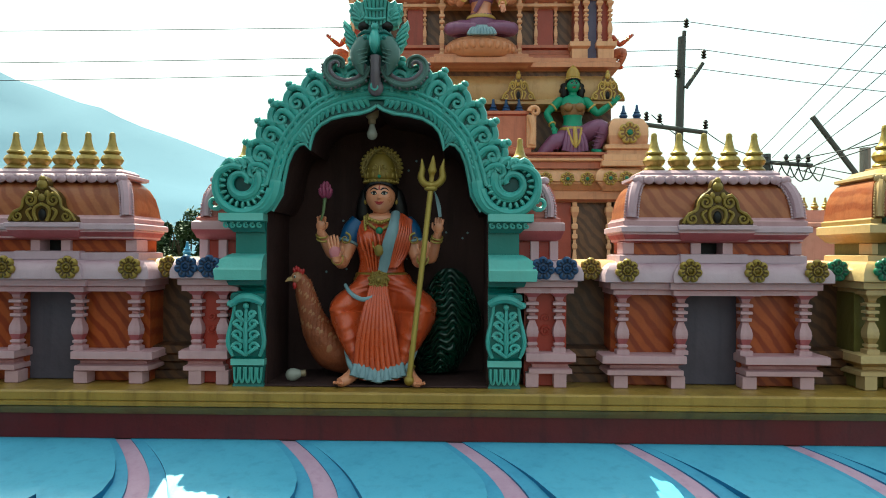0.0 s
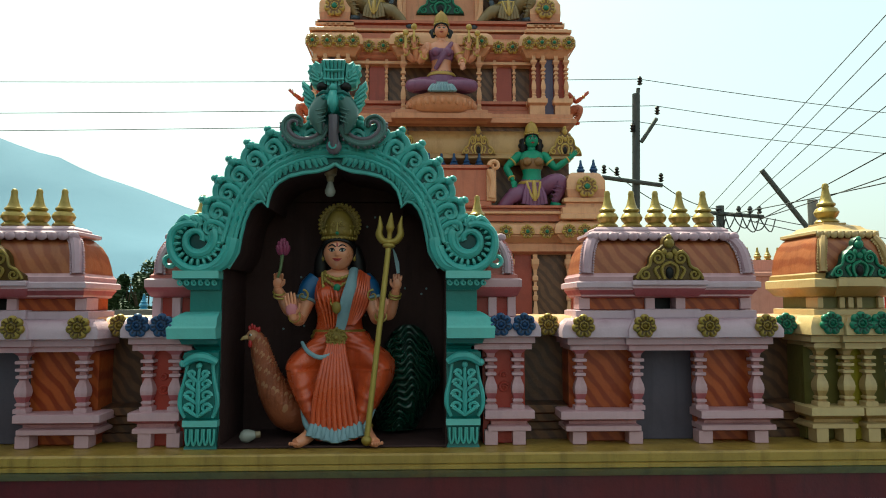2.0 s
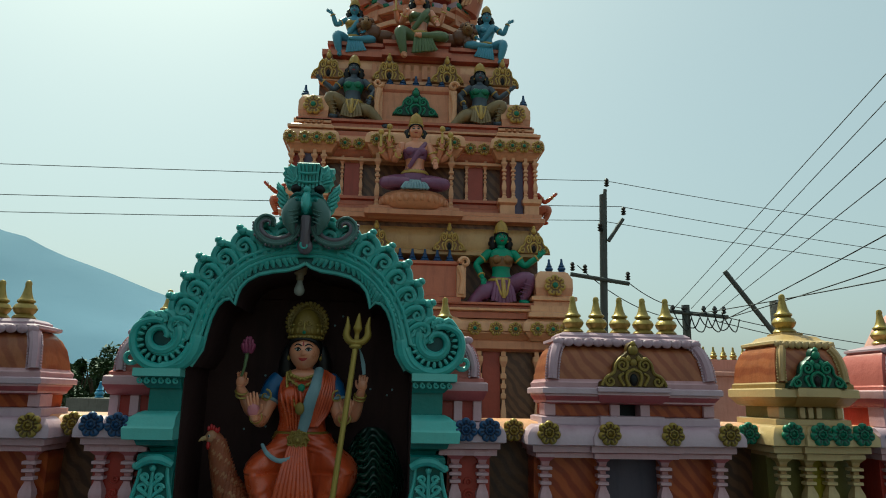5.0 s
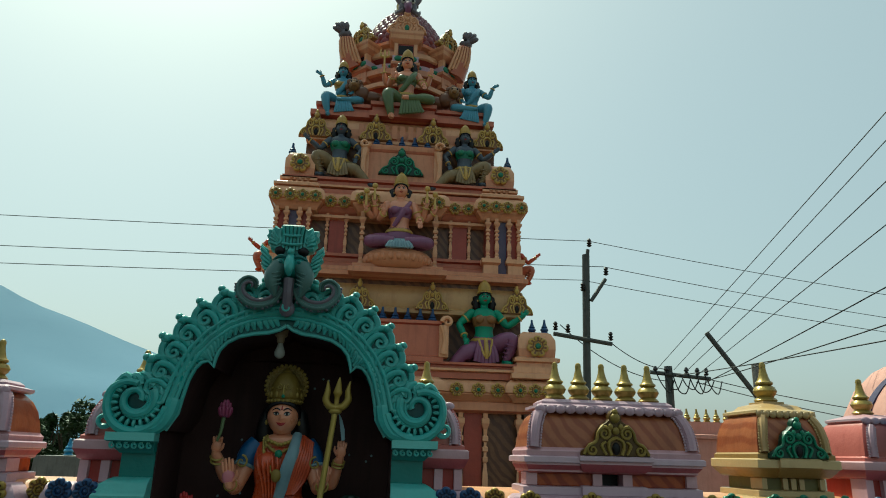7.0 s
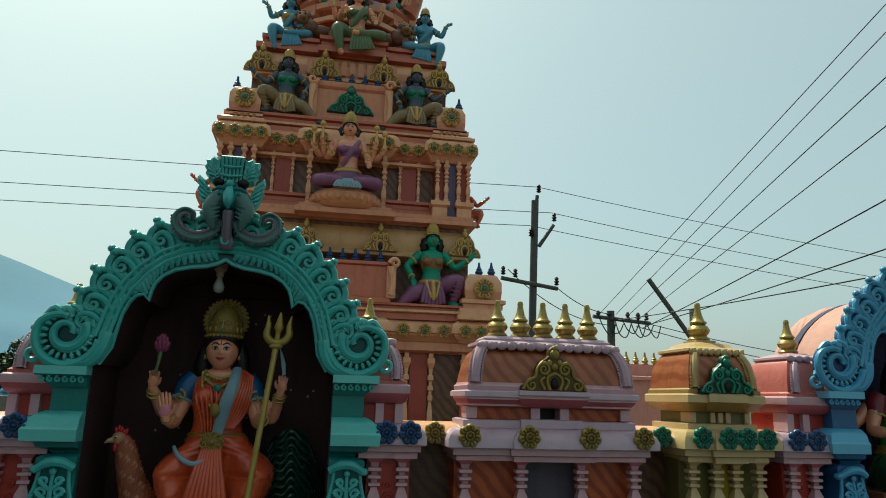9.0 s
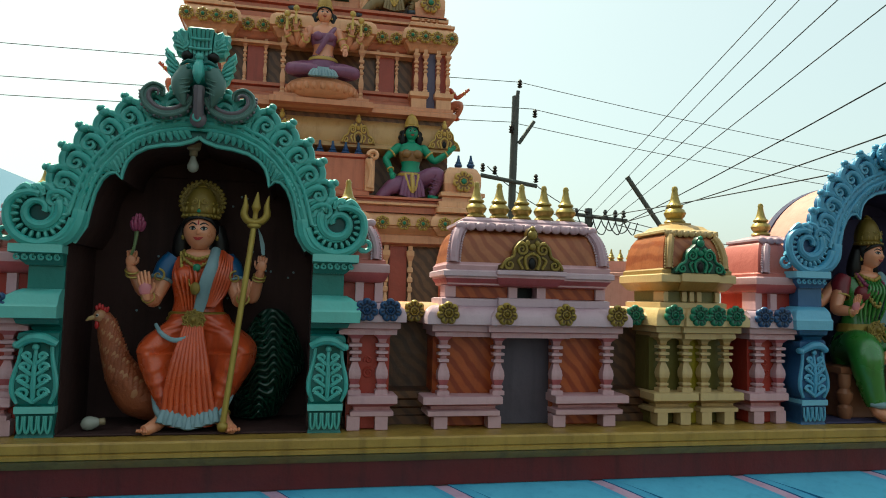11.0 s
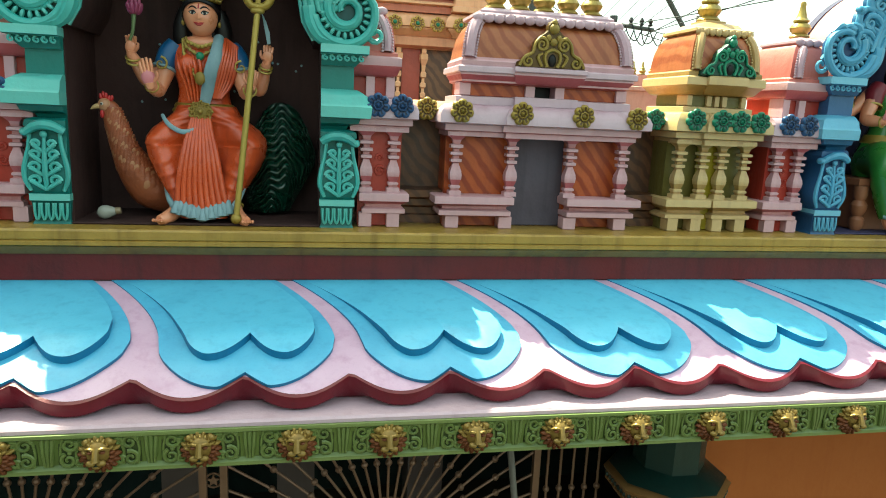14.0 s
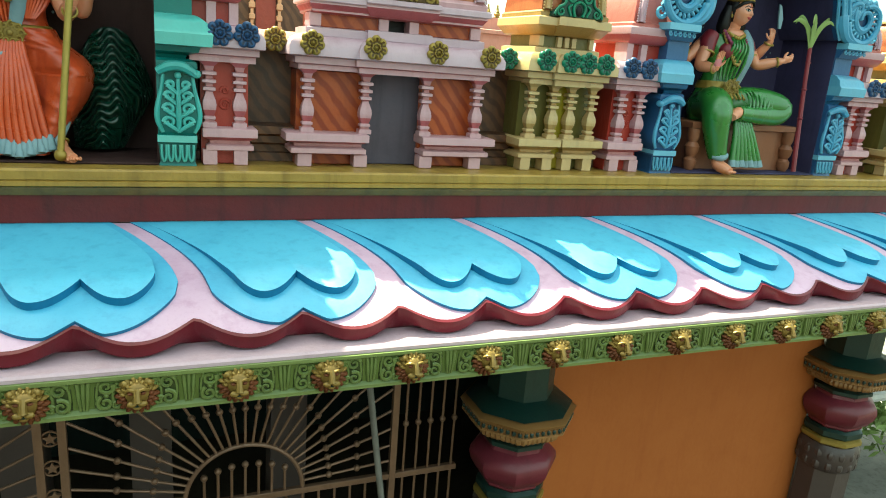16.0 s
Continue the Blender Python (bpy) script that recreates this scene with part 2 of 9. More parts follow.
UNDERSIDE = {PINK.name: PINK_UNDER, LILAC.name: PINK, CREAM.name: CREAM_D, TPEACH.name: TSALMON, TEAL.name: TEAL_M, BLUE.name: BLUE_M, TSALMON.name: TROSE, TROSE.name: TRED}


# ---- mesh tools ----
class Mesh:
    """Collects faces with a material each, and links them as one mesh object."""

    def __init__(self, *mats):
        self.v, self.f, self.k, self.mats = [], [], [], list(mats)

    def use(self, mat):
        if mat not in self.mats:
            self.mats.append(mat)
        return self.mats.index(mat)

    def add(self, verts, faces, mat=None):
        n, k = len(self.v), self.use(mat) if mat else 0
        self.v += [tuple(p) for p in verts]
        self.f += [tuple(i + n for i in q) for q in faces]
        self.k += [k] * len(faces)

    def rings(self, rings, mat=None, caps=True, closed=False):
        n = len(rings[0])
        verts = [p for r in rings for p in r]
        faces = [(a * n + i, a * n + (i + 1) % n, (a + 1) * n + (i + 1) % n, (a + 1) * n + i) for a in range(len(rings) - 1) for i in range(n)]
        if closed:
            a = (len(rings) - 1) * n
            faces += [(a + i, a + (i + 1) % n, (i + 1) % n, i) for i in range(n)]
        elif caps:
            faces += [tuple(range(n))[::-1], tuple(range((len(rings) - 1) * n, len(rings) * n))]
        self.add(verts, faces, mat)

    def stack(self, steps, mat=None):
        """Steps (x0, x1, y0, y1, z) from below: a block with mouldings on all its sides."""
        mat = mat or self.mats[0]
        # second colour for the undersides of flares, shade put into the paint
        trim = UNDERSIDE.get(mat.name)
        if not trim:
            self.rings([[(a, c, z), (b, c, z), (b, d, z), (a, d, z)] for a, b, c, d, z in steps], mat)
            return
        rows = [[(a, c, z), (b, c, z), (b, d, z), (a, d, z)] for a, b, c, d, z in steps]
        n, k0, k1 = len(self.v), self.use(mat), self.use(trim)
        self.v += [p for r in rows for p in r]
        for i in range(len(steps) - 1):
            # faces that flare outward look down: the darker colour paints in their shade
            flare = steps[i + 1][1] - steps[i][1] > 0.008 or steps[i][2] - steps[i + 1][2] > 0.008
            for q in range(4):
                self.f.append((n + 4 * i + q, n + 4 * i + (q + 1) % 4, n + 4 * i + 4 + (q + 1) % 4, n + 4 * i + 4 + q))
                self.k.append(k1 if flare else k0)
        self.f += [(n + 3, n + 2, n + 1, n), tuple(n + 4 * (len(steps) - 1) + q for q in range(4))]
        self.k += [k0, k0]

    def tower(self, cx, cy, steps, mat=None, back=None):
        """Steps (half width, half depth, z)."""
        self.stack([(cx - w, cx + w, cy - d, cy + d, z) for w, d, z in steps], mat)

    def box(self, x0, x1, y0, y1, z0, z1, mat=None, b=0.004):
        self.stack([(x0 + b, x1 - b, y0 + b, y1 - b, z0), (x0, x1, y0, y1, z0 + b), (x0, x1, y0, y1, z1 - b), (x0 + b, x1 - b, y0 + b, y1 - b, z1)], mat)

    def profile(self, pts, x0, x1, mat=None, n=1):
        """A closed (y, z) outline drawn out along x."""
        self.rings([[(x0 + (x1 - x0) * i / n, y, z) for y, z in pts] for i in range(n + 1)], mat)

    def lathe(self, cx, cy, prof, n=14, mat=None, turn=0.0):
        self.rings([[(cx + r * math.cos(turn + 2 * math.pi * i / n), cy + r * math.sin(turn + 2 * math.pi * i / n), z) for i in range(n)] for r, z in prof], mat)

    def tube(self, pts, radii, n=8, mat=None, flat=1.0, caps=True):
        """A round limb along points, curved smoothly where they are few; flat squeezes it along y."""
        pts = [Vector(p) for p in pts]
        if not isinstance(radii, (list, tuple)):
            radii = [radii] * len(pts)
        if 3 <= len(pts) <= 9:
            fine, wide_ = [], []
            for i in range(len(pts) - 1):
                a, b, c, d = pts[max(i - 1, 0)], pts[i], pts[i + 1], pts[min(i + 2, len(pts) - 1)]
                for q in range(4):
                    u = q / 4
                    fine.append(0.5 * (2 * b + (c - a) * u + (2 * a - 5 * b + 4 * c - d) * u * u + (3 * b - a - 3 * c + d) * u ** 3))
                    wide_.append(radii[i] + (radii[i + 1] - radii[i]) * u)
            pts, radii = fine + [pts[-1]], wide_ + [radii[-1]]
        out, up = [], None
        for i, p in enumerate(pts):
            d = (pts[min(i + 1, len(pts) - 1)] - pts[max(i - 1, 0)]).normalized()
            if up is None:
                up = d.cross(Vector((0, 1, 0)))
                if up.length < 0.2:
                    up = d.cross(Vector((1, 0, 0)))
            up = (up - d * up.dot(d)).normalized()
            side = d.cross(up)
            ring = []
            for k in range(n):
                a = 2 * math.pi * k / n
                o = (up * math.cos(a) + side * math.sin(a)) * radii[i]
                o.y *= flat
                ring.append(p + o)
            out.append(ring)
        self.rings(out, mat, caps)

    def ball(self, c, r, mat=None, n=12, m=7, turn=None):
        r = (r, r, r) if not isinstance(r, (list, tuple)) else r
        rot = Euler([radians(a) for a in turn]).to_matrix() if turn else Matrix.Identity(3)
        rows = []
        for j in range(m + 1):
            t = math.pi * (0.03 + 0.94 * j / m)
            rows.append([Vector(c) + rot @ Vector((r[0] * math.sin(t) * math.cos(2 * math.pi * i / n), r[1] * math.sin(t) * math.sin(2 * math.pi * i / n), -r[2] * math.cos(t))) for i in range(n)])
        self.rings(rows, mat)

    def plate(self, pts, y0, y1, mat=None, b=0.006):
        """An (x, z) outline as a plate with its front at y0 and rounded front edge."""
        cx, cz = sum(p[0] for p in pts) / len(pts), sum(p[1] for p in pts) / len(pts)
        size = max(math.hypot(x - cx, z - cz) for x, z in pts)
        k = 1 - b / size
        ring = lambda y, s: [(cx + (x - cx) * s, y, cz + (z - cz) * s) for x, z in pts]
        self.rings([ring(y1, 1), ring(y0 + b, 1), ring(y0, k)], mat)

    def spiral(self, c, r, y, turns, start, thick, mat=None, hand=1, n=6, flat=0.8):
        pts, rad = [], []
        steps = int(12 * turns) + 1
        for i in range(steps):
            u = i / (steps - 1)
            a = start + hand * 2 * math.pi * turns * u
            q = r * (1 - 0.82 * u)
            pts.append((c[0] + q * math.cos(a), y, c[1] + q * math.sin(a)))
            rad.append(thick * (1 - 0.5 * u))
        self.tube(pts, rad, n, mat, flat)

    def join(self, o, m=None):
        """Takes in another collection of faces at the pose m."""
        n = len(self.v)
        self.v += [tuple(m @ Vector(p)) for p in o.v] if m else o.v
        self.f += [tuple(i + n for i in q) for q in o.f]
        self.k += [self.use(o.mats[k]) for k in o.k]

    def loft(self, secs, mat=None, n=24, fine=4):
        """Upright smooth body through sections (cx, cy, z, half width, half depth)."""
        rows = []
        for i in range(len(secs) - 1):
            a, b, c, d = secs[max(i - 1, 0)], secs[i], secs[i + 1], secs[min(i + 2, len(secs) - 1)]
            for q in range(fine):
                u = q / fine
                rows.append([0.5 * (2 * b[j] + (c[j] - a[j]) * u + (2 * a[j] - 5 * b[j] + 4 * c[j] - d[j]) * u * u + (3 * b[j] - a[j] - 3 * c[j] + d[j]) * u ** 3) for j in range(5)])
        rows.append(secs[-1])
        self.rings([[(cx + w * math.cos(2 * math.pi * i / n), cy + d * math.sin(2 * math.pi * i / n), z) for i in range(n)] for cx, cy, z, w, d in rows], mat)

    def moved(self, m):
        self.v = [tuple(m @ Vector(p)) for p in self.v]
        return self

    def link(self, name, parent=None, label="", smooth=38):
        me = bpy.data.meshes.new(name)
        me.from_pydata(self.v, [], self.f)
        for m in self.mats:
            me.materials.append(m)
        me.polygons.foreach_set("material_index", self.k)
        bm = bmesh.new()
        bm.from_mesh(me)
        bmesh.ops.recalc_face_normals(bm, faces=bm.faces)
        bm.to_mesh(me)
        bm.free()
        me.polygons.foreach_set("use_smooth", [True] * len(me.polygons))
        me.set_sharp_from_angle(angle=radians(smooth))
        ob = new(name, me)
        ob.parent = parent
        if label:
            ob["label"] = label
        return ob


def again(ob, parent, m):
    """Another object on the same mesh, under parent at the local pose m."""
    o = new(ob.name.split(".")[0], ob.data)
    o.parent, o.matrix_basis = parent, m
    return o


def empty(name, place, label, category, group="", kind=""):
    e = new(name)
    e.empty_display_size = 0.1
    e.location = place
    return tagged(e, label, category, group, kind)


def setting(ob, label, category):
    return tagged(ob, label, category, "", "structure")


# ---- the hall below and its eaves ----
X0, X1 = -6.0, 9.5
m = Mesh(EARTH)
g = 900.0
m.add([(-g, -g, 0), (g, -g, 0), (g, 1600, 0), (-g, 1600, 0)], [(0, 1, 2, 3)])
setting(m.link("ground"), "dry earth ground round the temple", "ground")

m = Mesh(CONCRETE)
m.box(X0, X1, -0.02, 4.6, 3.2, 3.99)
setting(m.link("roof_slab"), "concrete roof slab of the temple hall", "roof")

m = Mesh(LEDGE)
m.profile([(0.6, 4.0), (-0.13, 4.0), (-0.14, 3.99), (-0.14, 3.952), (-0.132, 3.946), (-0.14, 3.94), (-0.14, 3.922), (-0.125, 3.915), (0.6, 3.915)], X0, X1)
ledge = setting(m.link("ledge"), "ochre painted ledge under the parapet", "ledge")
m = Mesh(LEDGE_G)
m.profile([(0.0, 3.914), (-0.128, 3.914), (-0.12, 3.895), (-0.10, 3.872), (0.0, 3.87)], X0, X1)
m.link("band", ledge, "olive brown moulding")
m = Mesh(MAROON)
m.profile([(0.0, 3.869), (-0.085, 3.869), (-0.085, 3.74), (0.0, 3.74)], X0, X1)
m.link("frieze", ledge, "maroon painted frieze")

PITCH, NOTCH = 0.874, 0.288


def eave(x, v, lift=0.0):
    """A place on the curved eave: v runs from the wall (0) to the lip (1)."""
    y, z = -0.075 - 0.83 * v, 3.732 - 0.235 * v - 0.012 * v * v
    ny, nz = -0.28, 1.0
    k = lift / math.hypot(ny, nz)
    return (x, y + ny * k, z + nz * k)


def strip(v):
    """How far the pale strip between petals has drifted to the right."""
    return -0.306 * max(0.0, 1 - v / 0.66) ** 1.7


def lip_v(x):
    fr = ((x - NOTCH) / (PITCH / 2)) % 1.0
    return 0.905 + 0.1 * (1 - abs(2 * fr - 1) ** 2.1)


def edge_place(x, v, lift=0.0):
    """As eave(), with the rounded ends of the scallops drooping towards the shelf."""
    p = eave(x, v, lift)
    fr = ((x - NOTCH) / (PITCH / 2)) % 1.0
    return (p[0], p[1], p[2] - 0.036 * (1 - abs(2 * fr - 1) ** 2.1) * max(0.0, (v - 0.8) / 0.21) ** 1.5)


eaves = empty("eaves", (0, 0, 0), "curved eave with sky blue petals and scalloped red lip", "eaves", kind="structure")
m = Mesh(PLILAC)
cols, rows = int((X1 - X0) / 0.0273), 14
verts = [edge_place(X0 + i * 0.0273, lip_v(X0 + i * 0.0273) * j / rows) for i in range(cols + 1) for j in range(rows + 1)]
faces = [(i * (rows + 1) + j, i * (rows + 1) + j + 1, (i + 1) * (rows + 1) + j + 1, (i + 1) * (rows + 1) + j) for i in range(cols) for j in range(rows)]
m.add(verts, faces)
m.link("eave_sheet", eaves, "pale lilac curved eave slab", 60)
m = Mesh(LIPRED)
verts, faces = [], []
for i in range(cols + 1):
    x = X0 + i * 0.0273
    v = lip_v(x)
    a = edge_place(x, v, 0.004)
    foot = max(3.392, a[2] - 0.058)
    verts += [edge_place(x, v - 0.01, 0.004), (x, a[1] - 0.006, a[2] - 0.004), (x, a[1] + 0.004, foot), (x, -0.79, 3.39)]
    if i:
        o = 4 * (i - 1)
        faces += [(o + k, o + k + 1, o + k + 5, o + k + 4) for k in range(3)]
m.add(verts, faces)
m.link("lip", eaves, "dark red scalloped lip", 50)


def petal_patch(mesh, left, right, bottom, lift, mat, n=22, rows=16):
    """A raised leaf on the eave between two edges, with its rim drawn down to the slab."""
    verts = []
    for i in range(n + 1):
        s = i / n
        for j in range(rows + 1):
            v = bottom(s) * j / rows
            x = left(v) + (right(v) - left(v)) * s
            v = min(v, lip_v(x + NOTCH) - 0.014 - 0.001 * (rows - j))
            edge = min(s, 1 - s, (1 - j / rows) * 1.2)
            p = edge_place(x + NOTCH, v, (0.006 + lift * min(1.0, v / 0.62) ** 1.6) * (0.85 + 0.15 * min(1, edge * 6)))
            verts.append((x, p[1], p[2]))
    faces = [(i * (rows + 1) + j, i * (rows + 1) + j + 1, (i + 1) * (rows + 1) + j + 1, (i + 1) * (rows + 1) + j) for i in range(n) for j in range(rows)]
    loop = [j for j in range(rows + 1)] + [i * (rows + 1) + rows for i in range(1, n + 1)] + [n * (rows + 1) + j for j in range(rows - 1, -1, -1)]
    low = len(verts)
    for q in loop:
        x, y, z = verts[q]
        verts.append((x, y + 0.3 * lift, z - lift * 1.15))
    faces += [(loop[a], low + a, low + a + 1, loop[a + 1]) for a in range(len(loop) - 1)]
    mesh.add(verts, faces, mat)
    # side faces get the darker blue that paints in the step's shadow
    rim = mesh.use(PETAL_SHADE)
    for q in range(len(mesh.k) - len(loop) + 1, len(mesh.k)):
        mesh.k[q] = rim


def lobes(end, mid, deep):
    def f(s):
        t = min(s, 1 - s) * 2
        inner = mid + (deep - mid) * (1 - max(0.0, (t - 0.42) / 0.58) ** 2.1)
        outer = end + (deep - end) * math.sqrt(max(0.0, 1 - (1 - min(1.0, t / 0.42)) ** 2))
        return inner if t > 0.42 else outer
    return f


def round_end(end, deep):
    return lambda s: end + (deep - end) * (max(0.0, 1 - abs(2 * s - 1) ** 2.6)) ** 0.5


wide = lambda v: 0.042 + 0.026 * v + 0.09 * max(0, v - 0.72) ** 1.2
base_petal = Mesh(PETAL_D)
xr = PITCH / 2
petal_patch(base_petal, lambda v: -xr + strip(v) + wide(v), lambda v: xr + strip(v) - wide(v), round_end(0.62, 0.97), 0.012, PETAL_D, 60, 24)
heart = Mesh(PETAL)
petal_patch(heart, lambda v: -xr + strip(v) + wide(v) + 0.06 + 0.05 * v, lambda v: xr + strip(v) - wide(v) - 0.035 - 0.07 * v, lobes(0.46, 0.63, 0.8), 0.058, PETAL, 60, 20)
first = None
for k in range(-6, 11):
    px = NOTCH + k * PITCH
    if px - 0.8 < X0 or px + 0.5 > X1:
        continue
    if first is None:
        first = (base_petal.link("petal", eaves, "mid blue petal"), heart.link("heart_petal", None, "raised sky blue heart-shaped leaf"))
        holder = first[0]
        holder.location = (px, 0, 0)
        first[1].parent = holder
    else:
        holder = again(first[0], eaves, pose(px, 0, 0))
        again(first[1], holder, pose(0, 0, 0))

# unseen wall added out of view: blocks sky light so the left side darkens
m = Mesh(CONCRETE)
m.box(-4.6, -4.3, -9.0, -1.1, 0, 7.5)
setting(m.link("wall_neighbour"), "unseen plain wall added to block sky light from the left", "wall")

# shelf and green fascia under the lip
m = Mesh(LILAC)
m.profile([(-0.02, 3.40), (-0.965, 3.385), (-0.975, 3.375), (-0.975, 3.36), (-0.02, 3.36)], X0, X1)
shelf = setting(m.link("eave_shelf"), "pale lilac shelf under the eave lip", "shelf")
m = Mesh(FASCIA)
m.profile([(-0.7, 3.359), (-0.99, 3.359), (-0.99, 3.345), (-0.972, 3.335), (-0.966, 3.225), (-0.98, 3.21), (-0.98, 3.195), (-0.7, 3.195)], X0, X1)
fascia = setting(m.link("fascia"), "leaf green carved fascia with gold lion masks", "fascia")
m = Mesh(CONCRETE)
m.box(X0, X1, -0.69, -0.02, 3.2, 3.355)
setting(m.link("soffit"), "plain plaster soffit under the eaves", "soffit")

LION0, LIONP = 0.132, 0.372
lion = Mesh(LIONGOLD, LIONMANE)
for i in range(18):
    a = 2 * math.pi * i / 18
    low = math.sin(a) < 0.3
    lion.ball((0.058 * math.cos(a), 0.004, 0.062 * math.sin(a) - 0.006), (0.021, 0.016, 0.0105), LIONMANE if low else LIONGOLD, 7, 5, (0, -math.degrees(a), 0))
    lion.ball((0.046 * math.cos(a + 0.17), -0.008, 0.05 * math.sin(a + 0.17) - 0.004), (0.016, 0.014, 0.009), LIONMANE if low else LIONGOLD, 7, 5, (0, -math.degrees(a) - 10, 0))
lion.ball((0, -0.01, 0.004), (0.044, 0.032, 0.048), LIONGOLD, 12, 8)
lion.tube([(0, -0.034, 0.034), (0, -0.048, 0.008), (0, -0.052, -0.01)], [0.013, 0.013, 0.017], 8, LIONGOLD)
lion.ball((0, -0.058, -0.006), (0.011, 0.007, 0.007), LIONMANE, 7, 5)
for s in (-1, 1):
    lion.ball((s * 0.018, -0.044, -0.022), (0.018, 0.012, 0.013), LIONGOLD, 8, 6)
    lion.ball((s * 0.021, -0.036, 0.018), (0.0115, 0.009, 0.007), LIONMANE, 7, 5)
    lion.tube([(s * 0.008, -0.04, 0.03), (s * 0.024, -0.038, 0.034), (s * 0.038, -0.026, 0.024)], 0.0065, 6, LIONGOLD)
    lion.ball((s * 0.042, -0.008, 0.046), (0.014, 0.012, 0.014), LIONGOLD, 7, 5)
lion.ball((0, -0.036, -0.04), (0.016, 0.012, 0.01), LIONGOLD, 8, 5)
lion.ball((0, -0.042, -0.032), (0.015, 0.006, 0.004), CAPDARK, 7, 5)
leafy = Mesh(FASCIA_D, FASCIA)
for s in (-1, 1):
    x0, x1 = sorted((s * 0.052, s * 0.15))
    leafy.plate([(x0, -0.052), (x1, -0.052), (x1, 0.052), (x0, 0.052)], -0.003, 0.006, FASCIA_D, 0.003)
    leafy.spiral((s * 0.108, 0.034), 0.03, -0.008, 1.35, 0.4, 0.0095, FASCIA, s)
    leafy.spiral((s * 0.112, -0.032), 0.03, -0.008, 1.35, 2.0, 0.0095, FASCIA, -s)
    leafy.spiral((s * 0.07, 0.036), 0.018, -0.008, 1.2, 2.6, 0.008, FASCIA, -s)
    leafy.spiral((s * 0.075, -0.04), 0.018, -0.008, 1.2, 0.6, 0.008, FASCIA, s)
    leafy.ball((s * 0.108, -0.006, -0.002), (0.01, 0.008, 0.01), FASCIA, 7, 5)
    leafy.tube([(s * 0.07, 0, 0.05), (s * 0.085, 0, 0.0), (s * 0.08, 0, -0.055)], [0.010, 0.008, 0.010], 6, FASCIA)
    leafy.tube([(s * 0.132, 0, 0.055), (s * 0.142, 0, 0.0), (s * 0.134, 0, -0.058)], 0.007, 6, FASCIA)
flute = Mesh(FASCIA)
for s in (-0.019, 0, 0.019):
    flute.tube([(s, 0, 0.056), (s * 0.8, -0.004, 0.0), (s * 0.55, 0, -0.056)], [0.0095, 0.009, 0.006], 6)
lion.moved(Matrix.Diagonal((1.03, 1.1, 1.0, 1)))
lo = leafy.link("scrollwork", fascia, "green scrollwork relief")
fo = flute.link("fluted_block", fascia)
li = lion.link("lion_mask", fascia, "gold lion face mask")
lo.location, fo.location, li.location = (LION0, -0.968, 3.28), (LION0 + LIONP / 2, -0.97, 3.28), (LION0, -0.985, 3.282)
for k in range(-15, 25):
    x = LION0 + k * LIONP
    if k and X0 + 0.3 < x < X1 - 0.3:
        again(lo, fascia, pose(x, -0.968, 3.28))
        again(fo, fascia, pose(x + LIONP / 2, -0.97, 3.28))
        again(li, fascia, pose(x, -0.985, 3.282))

# hall front: orange wall, dark hall behind the gate, columns
m = Mesh(ORANGEWALL)
m.box(2.75, 5.32, -0.16, 0.05, 0, 3.199)
setting(m.link("wall_orange"), "plain orange plastered wall", "wall")
m = Mesh(HALL_SHADE)
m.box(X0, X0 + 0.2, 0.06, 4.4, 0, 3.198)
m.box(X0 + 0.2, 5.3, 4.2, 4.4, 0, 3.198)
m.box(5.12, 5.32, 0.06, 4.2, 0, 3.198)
setting(m.link("wall_hall"), "inner walls of the hall, shade put into their green", "wall")
# pillars take a dark colour in place of the hall's shade
m = Mesh(SHAFT)
for x in (-2.2, -0.5, 0.45, 1.6):
    m.box(x - 0.16, x + 0.16, 2.0, 2.32, 0.001, 3.198)
    m.box(x - 0.26, x + 0.26, 1.9, 2.42, 2.75, 2.95)
setting(m.link("inner_pillars"), "hall pillars in a dark tone that stands for shade", "pillars")


